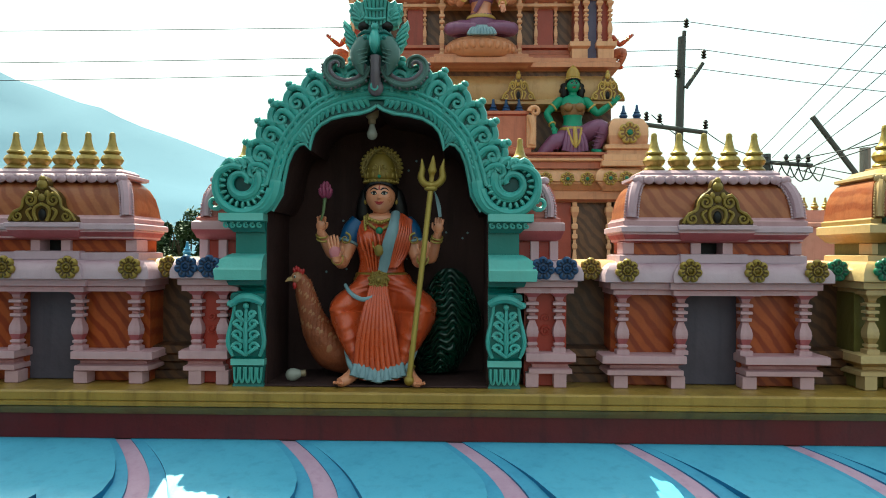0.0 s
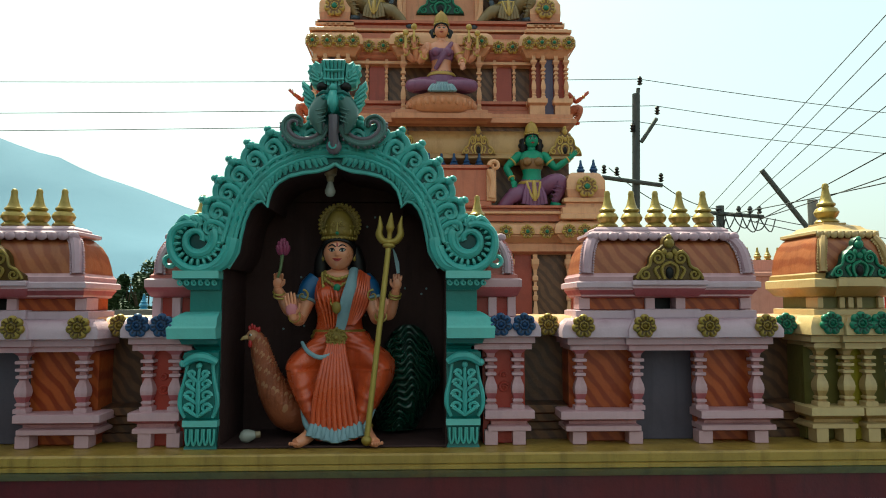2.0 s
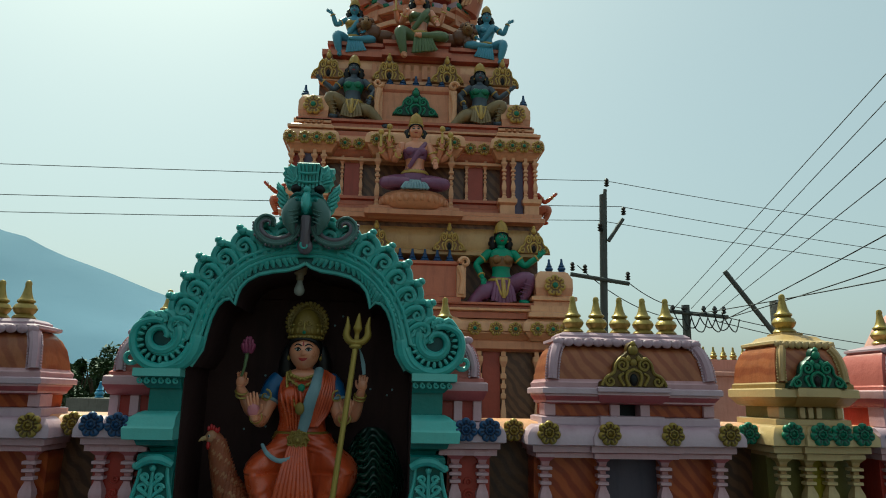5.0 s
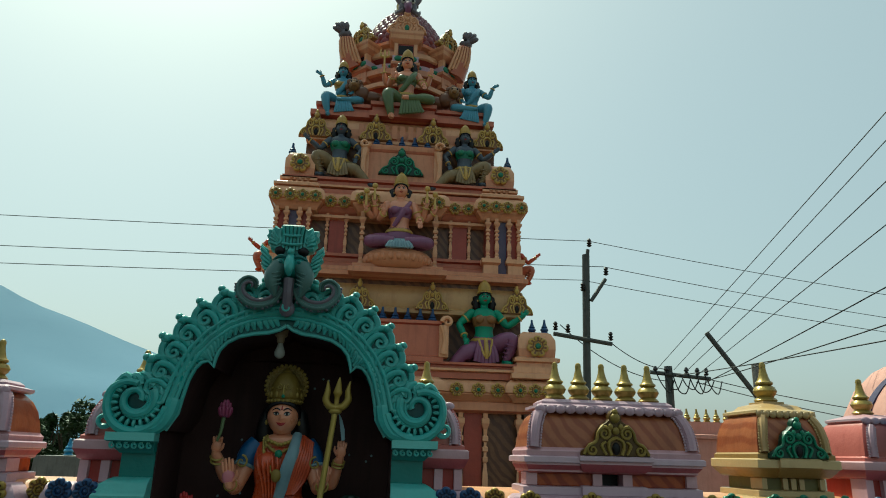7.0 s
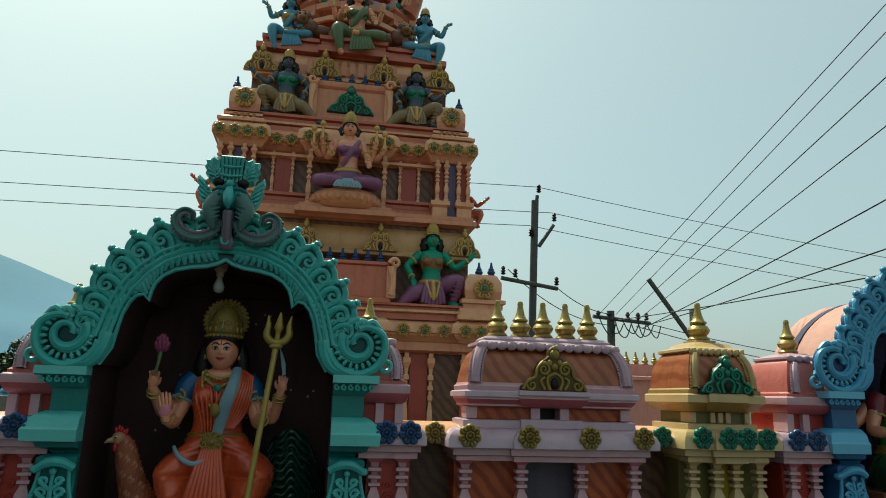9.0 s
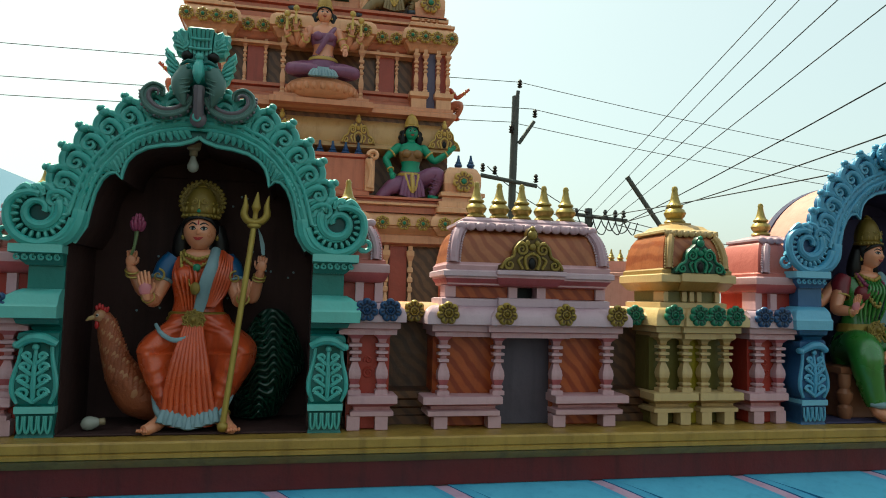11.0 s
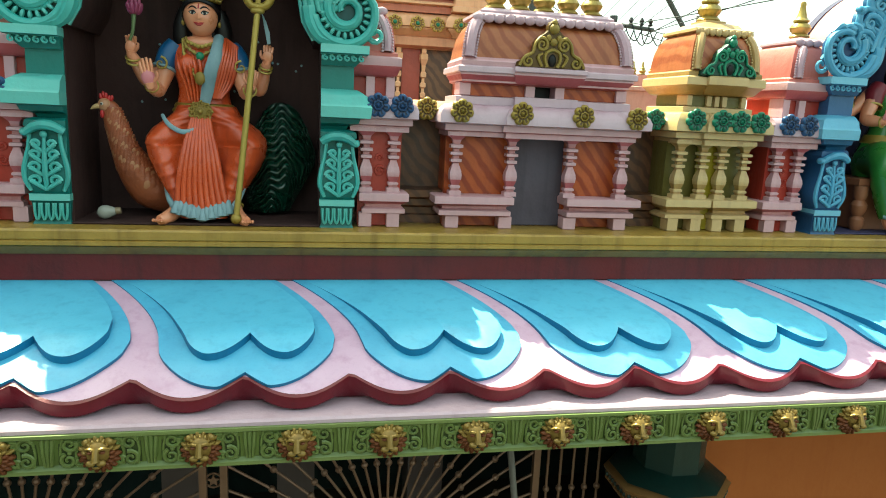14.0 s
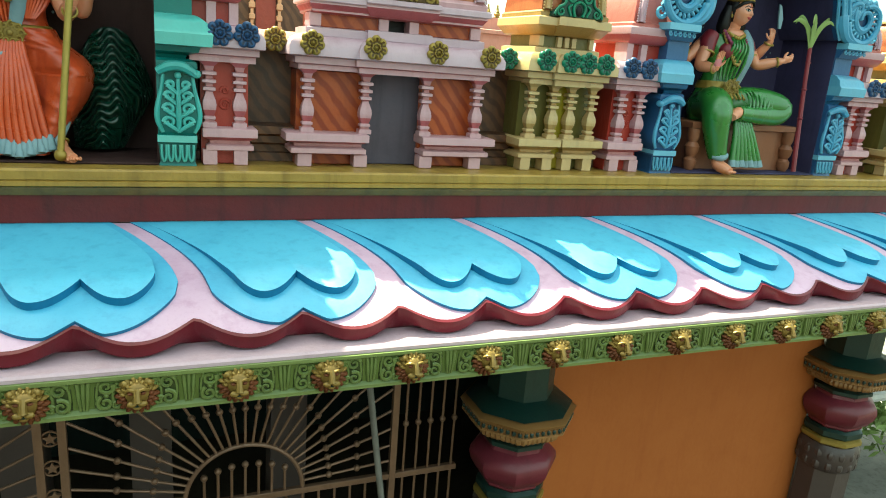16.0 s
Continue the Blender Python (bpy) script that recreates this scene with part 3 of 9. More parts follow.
def column(x):
    e = empty("column", (x, -0.28, 0), "painted temple column with bronze capital and red bell", "column", "hall columns")
    t8 = math.pi / 8
    c = Mesh(SHAFT)
    c.lathe(0, 0, [(0.3, 0.051), (0.3, 0.3), (0.22, 0.34), (0.20, 0.4), (0.20, 1.86)], 8, None, t8)
    c.link("shaft", e, "dark carved shaft")
    c = Mesh(SHAFT)
    for i in range(16):
        a = 2 * math.pi * i / 16
        for z in (1.92, 2.01):
            c.ball((0.2 * math.cos(a), 0.2 * math.sin(a), z), (0.035, 0.035, 0.05), SHAFT, 7, 5)
    c.lathe(0, 0, [(0.2, 1.86), (0.225, 1.9), (0.225, 2.04), (0.2, 2.08)], 16)
    c.link("carved_band", e, "grey carved floral band")
    c = Mesh(GOLD_D)
    c.lathe(0, 0, [(0.2, 2.08), (0.225, 2.1), (0.225, 2.13), (0.2, 2.145)], 8, None, t8)
    c.link("gold_ring", e, "dull gold ring")
    c = Mesh(CAPDARK)
    c.lathe(0, 0, [(0.2, 2.145), (0.215, 2.16), (0.215, 2.2), (0.19, 2.22)], 8, None, t8)
    c.link("dark_ring", e, "dark green ring")
    c = Mesh(CAPRED)
    c.lathe(0, 0, [(0.185, 2.22), (0.2, 2.235), (0.2, 2.25), (0.225, 2.27), (0.262, 2.33), (0.275, 2.38), (0.268, 2.42), (0.24, 2.45), (0.195, 2.475), (0.19, 2.5)], 8, None, t8)
    c.link("bell", e, "brick red bell moulding")
    c = Mesh(CAPDARK)
    c.lathe(0, 0, [(0.19, 2.5), (0.215, 2.515), (0.215, 2.54), (0.185, 2.555)], 8, None, t8)
    c.link("neck_ring", e, "dark green ring")
    c = Mesh(CAPGOLD)
    c.lathe(0, 0, [(0.18, 2.555), (0.2, 2.58), (0.235, 2.61), (0.3, 2.655), (0.345, 2.665), (0.345, 2.672), (0.338, 2.678), (0.338, 2.712), (0.348, 2.718), (0.358, 2.74), (0.27, 2.77)], 8, None, t8)
    for k in range(8):
        a0, a1 = t8 + k * math.pi / 4, t8 + (k + 1) * math.pi / 4
        for q in range(7):
            u = (q + 0.5) / 7
            px, py = 0.338 * (math.cos(a0) * (1 - u) + math.cos(a1) * u), 0.338 * (math.sin(a0) * (1 - u) + math.sin(a1) * u)
            c.ball((px, py, 2.695), (0.013, 0.013, 0.017), CAPDARK, 7, 5)
            c.tube([(px * 1.01, py * 1.01, 2.712), (px * 1.02, py * 1.02, 2.684), (px * 1.01, py * 1.01, 2.676)], 0.004, 5, CAPGOLD)
            c.ball((px * 0.83, py * 0.83, 2.628), (0.026, 0.026, 0.03), CAPGOLD, 7, 5)
    c.link("capital", e, "bronze capital with beaded edge")
    c = Mesh(CAPDARK)
    c.lathe(0, 0, [(0.33, 2.771), (0.28, 2.8), (0.2, 2.83), (0.2, 3.315)], 8, None, t8)
    c.link("abacus", e, "dark green block")
    e.location.z = -0.117
    return e


column(2.6)
column(5.47)


# gate
gate = empty("gate", (0, -0.02, 0), "bronze painted steel gate with sunburst grilles", "gate")
GZ = 2.06
m = Mesh(GATEBAR)
for x in (-0.012, 0.098, 1.895, -1.81):
    m = Mesh(GATEBAR)
    m.box(x - 0.02, x + 0.02, -0.02, 0.02, 0.05, 3.19)
    m.link("post", gate)
for x0, x1 in ((0.12, 1.873), (-1.788, -0.034), (1.917, 2.33)):
    for z in (GZ, 0.12):
        m = Mesh(GATEBAR)
        m.box(x0, x1, -0.018, 0.018, z - 0.02, z + 0.02)
        m.link("rail", gate)


def gate_bar(x0, z0, x1, z1, balls, mat=GATEBAR):
    b = Mesh(mat)
    b.tube([(x0, 0, z0), (x1, 0, z1)], 0.0085, 8)
    for u in balls:
        b.ball((x0 + (x1 - x0) * u, 0, z0 + (z1 - z0) * u), 0.021, mat, 8, 6)
    return b.link("bar", gate)


for cx, lo_x, hi_x in ((1.005, 0.12, 1.873), (-0.91, -1.788, -0.034)):
    m = Mesh(GATEBAR)
    m.tube([(cx + 0.33 * math.cos(a * math.pi / 24), 0, GZ + 0.02 + 0.33 * math.sin(a * math.pi / 24)) for a in range(25)], 0.014, 8)
    m.link("arc", gate)
    for a in range(1, 26):
        t = math.pi * a / 26
        c, s = math.cos(t), math.sin(t)
        reach = min((3.18 - GZ) / s, ((hi_x - cx) if c > 0 else (cx - lo_x)) / max(abs(c), 1e-4))
        gate_bar(cx + 0.33 * c, GZ + 0.02 + 0.33 * s, cx + reach * c, GZ + reach * s, [0.3, 0.62])
    for k in range(-3, 4):
        gate_bar(cx + k * 0.075, GZ + 0.02, cx + k * 0.075, GZ + 0.02 + math.sqrt(0.33 ** 2 - (k * 0.075) ** 2) * 0.62, [1.0])
    for k in range(18):
        x = lo_x + (k + 0.5) * (hi_x - lo_x) / 18
        gate_bar(x, 0.14, x, GZ - 0.02, [0.5, 0.9])
for k in range(5):
    x = 1.97 + k * 0.082
    gate_bar(x, 0.14, x, GZ - 0.02, [0.6])
    gate_bar(x, GZ + 0.02, x, 3.19, [0.3, 0.62])
star = Mesh(GATEBAR)
star.tube([(0.042 * math.cos(a * math.pi / 12), 0, 0.042 * math.sin(a * math.pi / 12)) for a in range(25)], 0.006, 6)
pts = []
for i in range(10):
    r = 0.038 if i % 2 == 0 else 0.017
    pts.append((r * math.sin(i * math.pi / 5), r * math.cos(i * math.pi / 5)))
star.plate(pts, -0.008, 0.008, None, 0.002)
so = star.link("star_disc", gate, "round star ornament")
so.location = (0.043, 0, 2.42)
for k in range(-10, 5):
    if k:
        again(so, gate, pose(0.043, 0, 2.42 + 0.17 * k))
m = Mesh(CONCRETE)
m.tube([(2.04, -0.32, 0.0), (1.64, -0.08, 3.19)], 0.02, 10)
tagged(m.link("leaning_pole"), "pale plastic pipe leaning against the gate", "pipe")


# ---- the parapet ----
Z = 4.0
core = empty("wall_parapet", (0, 0, 0), "brown woodgrain painted parapet wall with rolled coping", "wall", kind="structure")
for x0, x1 in ((X0, -0.62), (0.62, 3.62), (5.1, X1)):
    m = Mesh(BROWN)
    m.box(x0, x1, 0.3, 0.5, Z + 0.001, Z + 0.6)
    m.link("panel_wall", core)
    m = Mesh(OLIVE)
    m.profile([(0.3, 0), (0.2, 0.0), (0.2, 0.045), (0.23, 0.05), (0.23, 0.085), (0.2, 0.1), (0.2, 0.135), (0.17, 0.15), (0.17, 0.19), (0.3, 0.2)], x0, x1, BROWN)
    m.moved(pose(0, 0, Z + 0.002))
    m.link("plinth_moulding", core, "dull brown stepped plinth moulding")
    m = Mesh(TPEACH)
    m.profile([(0.5, 0.601), (0.2, 0.601), (0.14, 0.615), (0.11, 0.64), (0.14, 0.675), (0.17, 0.685), (0.5, 0.69)], x0, x1)
    m.moved(pose(0, 0, Z))
    m.link("coping", core, "peach rolled coping")


def medallion_mesh(mat):
    """A lotus medallion in relief: seven curled petals round a ringed centre, facing -y."""
    d = Mesh(mat)
    n, rows = 70, []
    for u in (0.0, 0.1, 0.2, 0.26, 0.32, 0.4, 0.48, 0.56, 0.64, 0.72, 0.8, 0.88, 0.95, 1.0, 1.0):
        row = []
        for i in range(n):
            a = 2 * math.pi * i / n
            lobe = abs(math.cos(3.5 * (a - math.pi / 2)))
            out = 0.05 + 0.013 * lobe ** 0.6
            r = u * out
            h = 0.016 * math.exp(-(u / 0.16) ** 2) + 0.012 * math.exp(-((u - 0.36) / 0.07) ** 2) + 0.007
            if u > 0.45:
                v = (u - 0.45) / 0.55
                h += 0.014 * lobe ** 0.8 * math.sin(math.pi * min(1.0, v * 1.02)) ** 0.6 - 0.007 * math.exp(-((lobe - 0.97) / 0.08) ** 2) * math.exp(-((v - 0.4) / 0.2) ** 2)
            row.append([r * math.cos(a), -h, r * math.sin(a)])
        rows.append(row)
    rows[0] = [[p[0], p[1], p[2]] for p in rows[1]]
    for i, p in enumerate(rows[0]):
        p[0], p[2], p[1] = p[0] * 0.1, p[2] * 0.1, -0.023
    for p in rows[-1]:
        p[1] = 0.004
    for p in rows[-2]:
        p[1] = -0.006
    low = RECESS.get(mat.name, mat)
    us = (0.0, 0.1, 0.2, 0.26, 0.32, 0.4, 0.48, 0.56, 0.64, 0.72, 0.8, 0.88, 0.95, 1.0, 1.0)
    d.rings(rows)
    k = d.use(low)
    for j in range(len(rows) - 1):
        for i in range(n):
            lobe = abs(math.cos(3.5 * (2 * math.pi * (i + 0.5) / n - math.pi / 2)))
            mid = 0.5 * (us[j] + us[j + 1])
            # grooves and petal gaps take the recess colour, shade painted in
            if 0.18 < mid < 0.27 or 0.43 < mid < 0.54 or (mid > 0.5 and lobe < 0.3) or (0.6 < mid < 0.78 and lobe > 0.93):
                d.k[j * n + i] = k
    return d


def baluster(mat, h=0.385, w=1.0):
    """A square turned colonnette, standing at 0."""
    prof = [(0.034, 0), (0.034, 0.022), (0.022, 0.028), (0.022, 0.036), (0.028, 0.04), (0.028, 0.05), (0.02, 0.056), (0.03, 0.085), (0.033, 0.11), (0.03, 0.132), (0.018, 0.165), (0.016, 0.175), (0.029, 0.181), (0.029, 0.196), (0.016, 0.2),
            (0.016, 0.214), (0.032, 0.219), (0.032, 0.233), (0.016, 0.238), (0.016, 0.252), (0.034, 0.257), (0.034, 0.272), (0.018, 0.278), (0.024, 0.30), (0.046, 0.322), (0.046, 0.34), (0.027, 0.344), (0.027, 0.385)]
    c = Mesh(mat)
    c.tower(0, 0, [(a * w, a * 0.9, z * h / 0.385) for a, z in prof])
    return c


def finial(mat=None, k=1.0):
    f = Mesh(mat or FINIAL)
    f.lathe(0, 0, [(r * k, z * k) for r, z in ((0.052, 0), (0.06, 0.012), (0.05, 0.024), (0.042, 0.03), (0.055, 0.045), (0.062, 0.062), (0.052, 0.082), (0.036, 0.092), (0.046, 0.1), (0.046, 0.108), (0.034, 0.118), (0.026, 0.14), (0.02, 0.165), (0.016, 0.19), (0.018, 0.2), (0.013, 0.215), (0.003, 0.22))], 18)
    return f


def kudu(mat, k=1.0, hole=HAIR):
    """A carved gable ornament: scrolls round an opening under a knob, base at 0."""
    d = Mesh(mat)
    half = [(0.205, 0), (0.2, 0.03), (0.165, 0.05), (0.13, 0.072), (0.115, 0.1), (0.108, 0.14), (0.085, 0.172), (0.055, 0.19), (0.036, 0.208), (0.036, 0.23), (0.022, 0.255), (0, 0.265)]
    # back plate in the recess colour, with the shade behind the scrolls in it
    d.plate(half + [(-x, z) for x, z in half[-2::-1]], 0, 0.045, RECESS.get(mat.name, mat), 0.012)
    for s in (-1, 1):
        d.spiral((s * 0.066, 0.128), 0.038, -0.006, 1.5, 1.2 if s > 0 else math.pi - 1.2, 0.011, mat, s)
        d.spiral((s * 0.14, 0.036), 0.034, -0.006, 1.4, 1.6, 0.010, mat, -s)
        d.tube([(s * 0.03, -0.006, 0.01), (s * 0.045, -0.006, 0.05), (s * 0.038, -0.006, 0.085), (0, -0.006, 0.105)], 0.010, 6, mat)
        d.tube([(s * 0.06, -0.005, 0.012), (s * 0.085, -0.006, 0.06), (s * 0.06, -0.006, 0.082)], [0.008, 0.01, 0.006], 6, mat)
        d.ball((s * 0.03, -0.004, 0.165), (0.016, 0.014, 0.02), mat, 8, 5)
        d.tube([(s * 0.19, -0.004, 0.012), (s * 0.165, -0.006, 0.055), (s * 0.118, -0.006, 0.085), (s * 0.104, -0.006, 0.135), (s * 0.07, -0.005, 0.172)], 0.009, 7, mat)
    d.ball((0, -0.006, 0.143), (0.022, 0.014, 0.022), mat, 10, 6)
    d.ball((0, -0.002, 0.215), (0.03, 0.022, 0.03), mat, 10, 6)
    d.ball((0, -0.002, 0.25), (0.018, 0.016, 0.018), mat, 8, 6)
    # the opening is a dark ball, its colour standing for the shade inside
    d.ball((0, 0.0, 0.045), (0.024, 0.012, 0.036), hole, 10, 6)
    d.v = [(x * k, y * k, z * k) for x, y, z in d.v]
    return d


def ribbon(pts, width, mat, y=0.0):
    """A beaded flat band along points (x, y, z) with knobs on both edges."""
    d = Mesh(mat)
    d.tube(pts, width * 0.42, 8, mat)
    for i in range(len(pts) - 1):
        a, b = Vector(pts[i]), Vector(pts[i + 1])
        n = max(1, round((b - a).length / 0.016))
        for q in range(n):
            p = a.lerp(b, q / n)
            for s in (-1, 1):
                d.ball((p.x + s * width * 0.5, p.y - 0.002, p.z), (0.0075, 0.007, 0.0075), mat, 6, 4)
    return d


def scallops(x0, x1, y, z, mat, step=0.042, r=0.02):
    d = Mesh(mat)
    n = round((x1 - x0) / step)
    for i in range(n):
        x = x0 + (i + 0.5) * (x1 - x0) / n
        d.ball((x, y, z), ((x1 - x0) / n * 0.54, 0.012, r), mat, 8, 5)
    return d


def long_pavilion(cx, mats):
    """The long barrel-roofed shrine with five finials."""
    pink, lilac, rose = mats
    e = empty("long_pavilion", (cx, 0, Z), "pink and lilac shrine with orange barrel roof and five finials", "shrine", "parapet shrines")
    for s in (-1, 1):
        a, b = sorted((s * 0.155, s * 0.6))
        p = Mesh(pink, lilac)
        f0, f1 = (a + (0.03 if s > 0 else 0.05), b - (0.05 if s > 0 else 0.03))
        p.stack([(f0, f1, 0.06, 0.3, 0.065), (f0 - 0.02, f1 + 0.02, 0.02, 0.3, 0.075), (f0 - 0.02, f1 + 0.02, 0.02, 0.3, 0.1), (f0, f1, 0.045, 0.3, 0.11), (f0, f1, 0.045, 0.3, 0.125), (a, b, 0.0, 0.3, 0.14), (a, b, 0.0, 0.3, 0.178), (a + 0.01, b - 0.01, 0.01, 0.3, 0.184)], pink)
        p.link("plinth", e)
        for xc in (s * 0.19, s * 0.495):
            q = Mesh(pink)
            q.box(xc - 0.037, xc + 0.037, 0.035, 0.12, 0.001, 0.07)
            q.link("foot", e)
        q = Mesh(ORANGE)
        x0, x1 = sorted((s * 0.17, s * 0.53))
        q.box(x0, x1, 0.13, 0.3, 0.002, 0.5)
        q.link("panel", e, "orange panel with diagonal stripes")
    col = baluster(pink).link("colonnette", e)
    col.location = (-0.485, 0.06, 0.184)
    for x in (-0.172, 0.172, 0.485):
        again(col, e, pose(x, 0.06, 0.184))
    d = Mesh(GREYDOOR)
    d.box(-0.171, 0.171, 0.165, 0.3, 0.002, 0.505)
    d.link("doorway", e, "grey plaster door recess")
    b = Mesh(pink)
    b.stack([(-0.54, 0.54, 0.02, 0.3, 0.505), (-0.54, 0.54, 0.02, 0.3, 0.53), (-0.56, 0.56, 0.0, 0.3, 0.535), (-0.56, 0.56, 0.0, 0.3, 0.568)])
    b.stack([(-0.23, 0.23, -0.012, 0.3, 0.503), (-0.23, 0.23, -0.012, 0.3, 0.53), (-0.25, 0.25, -0.03, 0.3, 0.536), (-0.25, 0.25, -0.03, 0.3, 0.569)])
    b.link("beam", e)
    c = Mesh(lilac)
    roll = lambda w, d: [(-w, w, -d, 0.3, 0.57), (-w - 0.012, w + 0.012, -d - 0.012, 0.3, 0.575), (-w - 0.012, w + 0.012, -d - 0.012, 0.3, 0.615), (-w, w, -d, 0.3, 0.64), (-w + 0.02, w - 0.02, -d + 0.02, 0.3, 0.66), (-w + 0.045, w - 0.045, -d + 0.045, 0.3, 0.675)]
    c.stack(roll(0.585, 0.035))
    c.stack(roll(0.235, 0.06))
    c.link("cornice", e, "lilac rolled cornice")
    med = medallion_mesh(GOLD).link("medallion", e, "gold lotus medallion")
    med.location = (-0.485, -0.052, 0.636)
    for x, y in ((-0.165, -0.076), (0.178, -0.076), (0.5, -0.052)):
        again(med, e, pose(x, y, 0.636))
    t = Mesh(lilac)
    t.stack([(-0.5, 0.5, 0.05, 0.36, 0.676), (-0.5, 0.5, 0.05, 0.36, 0.715), (-0.48, 0.48, 0.07, 0.36, 0.72)])
    t.stack([(-0.18, 0.18, 0.03, 0.36, 0.677), (-0.18, 0.18, 0.03, 0.36, 0.722), (-0.17, 0.17, 0.04, 0.36, 0.725)])
    t.link("upper_slab", e)
    n = Mesh(ORANGE)
    n.box(-0.46, -0.06, 0.09, 0.36, 0.72, 0.79)
    n.box(0.06, 0.46, 0.09, 0.36, 0.72, 0.79)
    n.link("neck_panel", e, "orange neck panel")
    # no real hole: a black block stands in for the opening's shade
    n = Mesh(HAIR)
    n.box(-0.06, 0.06, 0.16, 0.36, 0.721, 0.79)
    n.link("opening", e, "black block for the shade in a square opening")
    for x, w in ((-0.45, 0.03), (-0.085, 0.026), (0.085, 0.026), (0.45, 0.03)):
        n = Mesh(pink)
        n.box(x - w, x + w, 0.068, 0.2, 0.722, 0.789)
        n.link("stub", e)
    t = Mesh(rose, pink)
    t.stack([(-0.46, 0.46, 0.06, 0.36, 0.785), (-0.475, 0.475, 0.04, 0.38, 0.793), (-0.475, 0.475, 0.04, 0.38, 0.803), (-0.49, 0.49, 0.01, 0.4, 0.828), (-0.49, 0.49, 0.01, 0.4, 0.838)], pink)
    t.stack([(-0.17, 0.17, 0.045, 0.36, 0.791), (-0.18, 0.18, 0.025, 0.38, 0.801), (-0.2, 0.2, -0.005, 0.4, 0.836), (-0.2, 0.2, -0.005, 0.4, 0.851)], pink)
    t.link("roof_cornice", e)
    t = Mesh(lilac)
    t.stack([(-0.5, 0.5, 0.0, 0.42, 0.839), (-0.505, 0.505, -0.004, 0.42, 0.843), (-0.505, 0.505, -0.004, 0.42, 0.868), (-0.495, 0.495, 0.005, 0.41, 0.875)])
    t.stack([(-0.2, 0.2, -0.02, 0.4, 0.852), (-0.205, 0.205, -0.024, 0.4, 0.856), (-0.205, 0.205, -0.024, 0.4, 0.874), (-0.2, 0.2, -0.015, 0.4, 0.88)])
    t.link("eave_slab", e, "lilac slab")
    r = Mesh(TERRA, pink)
    prof = [(0.0, 0.875), (-0.004, 0.9), (0.006, 0.91), (0.012, 0.92), (0.02, 0.97), (0.034, 1.03), (0.058, 1.08), (0.09, 1.115), (0.115, 1.13)]
    r.stack([(-0.485 + d, 0.485 - d, 0.02 + d, 0.40 - d, z) for d, z in prof[:4]], pink)
    r.stack([(-0.485 + d, 0.485 - d, 0.02 + d, 0.40 - d, z) for d, z in prof[3:]], TERRA)
    r.link("roof", e, "orange striped barrel roof", 50)
    t = Mesh(lilac)
    t.stack([(-0.405, 0.405, 0.085, 0.33, 1.122), (-0.42, 0.42, 0.07, 0.345, 1.13), (-0.42, 0.42, 0.07, 0.345, 1.146), (-0.38, 0.38, 0.1, 0.31, 1.158), (-0.38, 0.38, 0.1, 0.31, 1.168), (-0.355, 0.355, 0.12, 0.3, 1.184)])
    t.link("ridge", e, "lilac ridge")
    scallops(-0.425, 0.425, 0.068, 1.124, lilac, 0.055, 0.024).link("scalloped_trim", e, "lilac scalloped trim")
    for s in (-1, 1):
        ribbon([(s * 0.445, 0.028, 0.92), (s * 0.44, 0.034, 0.98), (s * 0.428, 0.05, 1.04), (s * 0.408, 0.074, 1.09), (s * 0.38, 0.1, 1.12)], 0.07, lilac).link("beaded_band", e, "lilac beaded band")
    k = kudu(GOLD_D, 0.95).link("gable_ornament", e, "gold carved gable ornament")
    k.location = (0, -0.01, 0.877)
    f = finial().link("finial", e, "gold pot finial")
    f.location = (-0.278, 0.19, 1.182)
    for i in range(1, 5):
        again(f, e, pose(-0.278 + 0.139 * i, 0.19, 1.182))
    return e


def roof_parts(e):
    """Hangs trim, ridge, finials and gable ornament under the roof that carries them."""
    top = [c for c in e.children if c.name.split(".")[0] == "roof"][0]
    for c in list(e.children):
        if c.name.split(".")[0] in ("ridge", "scalloped_trim", "beaded_band", "gable_ornament", "finial"):
            c.parent = top
    return e


pav = roof_parts(long_pavilion(1.81, (PINK, LILAC, ROSE)))
copy_thing(pav, pose(-1.81, 0, Z))


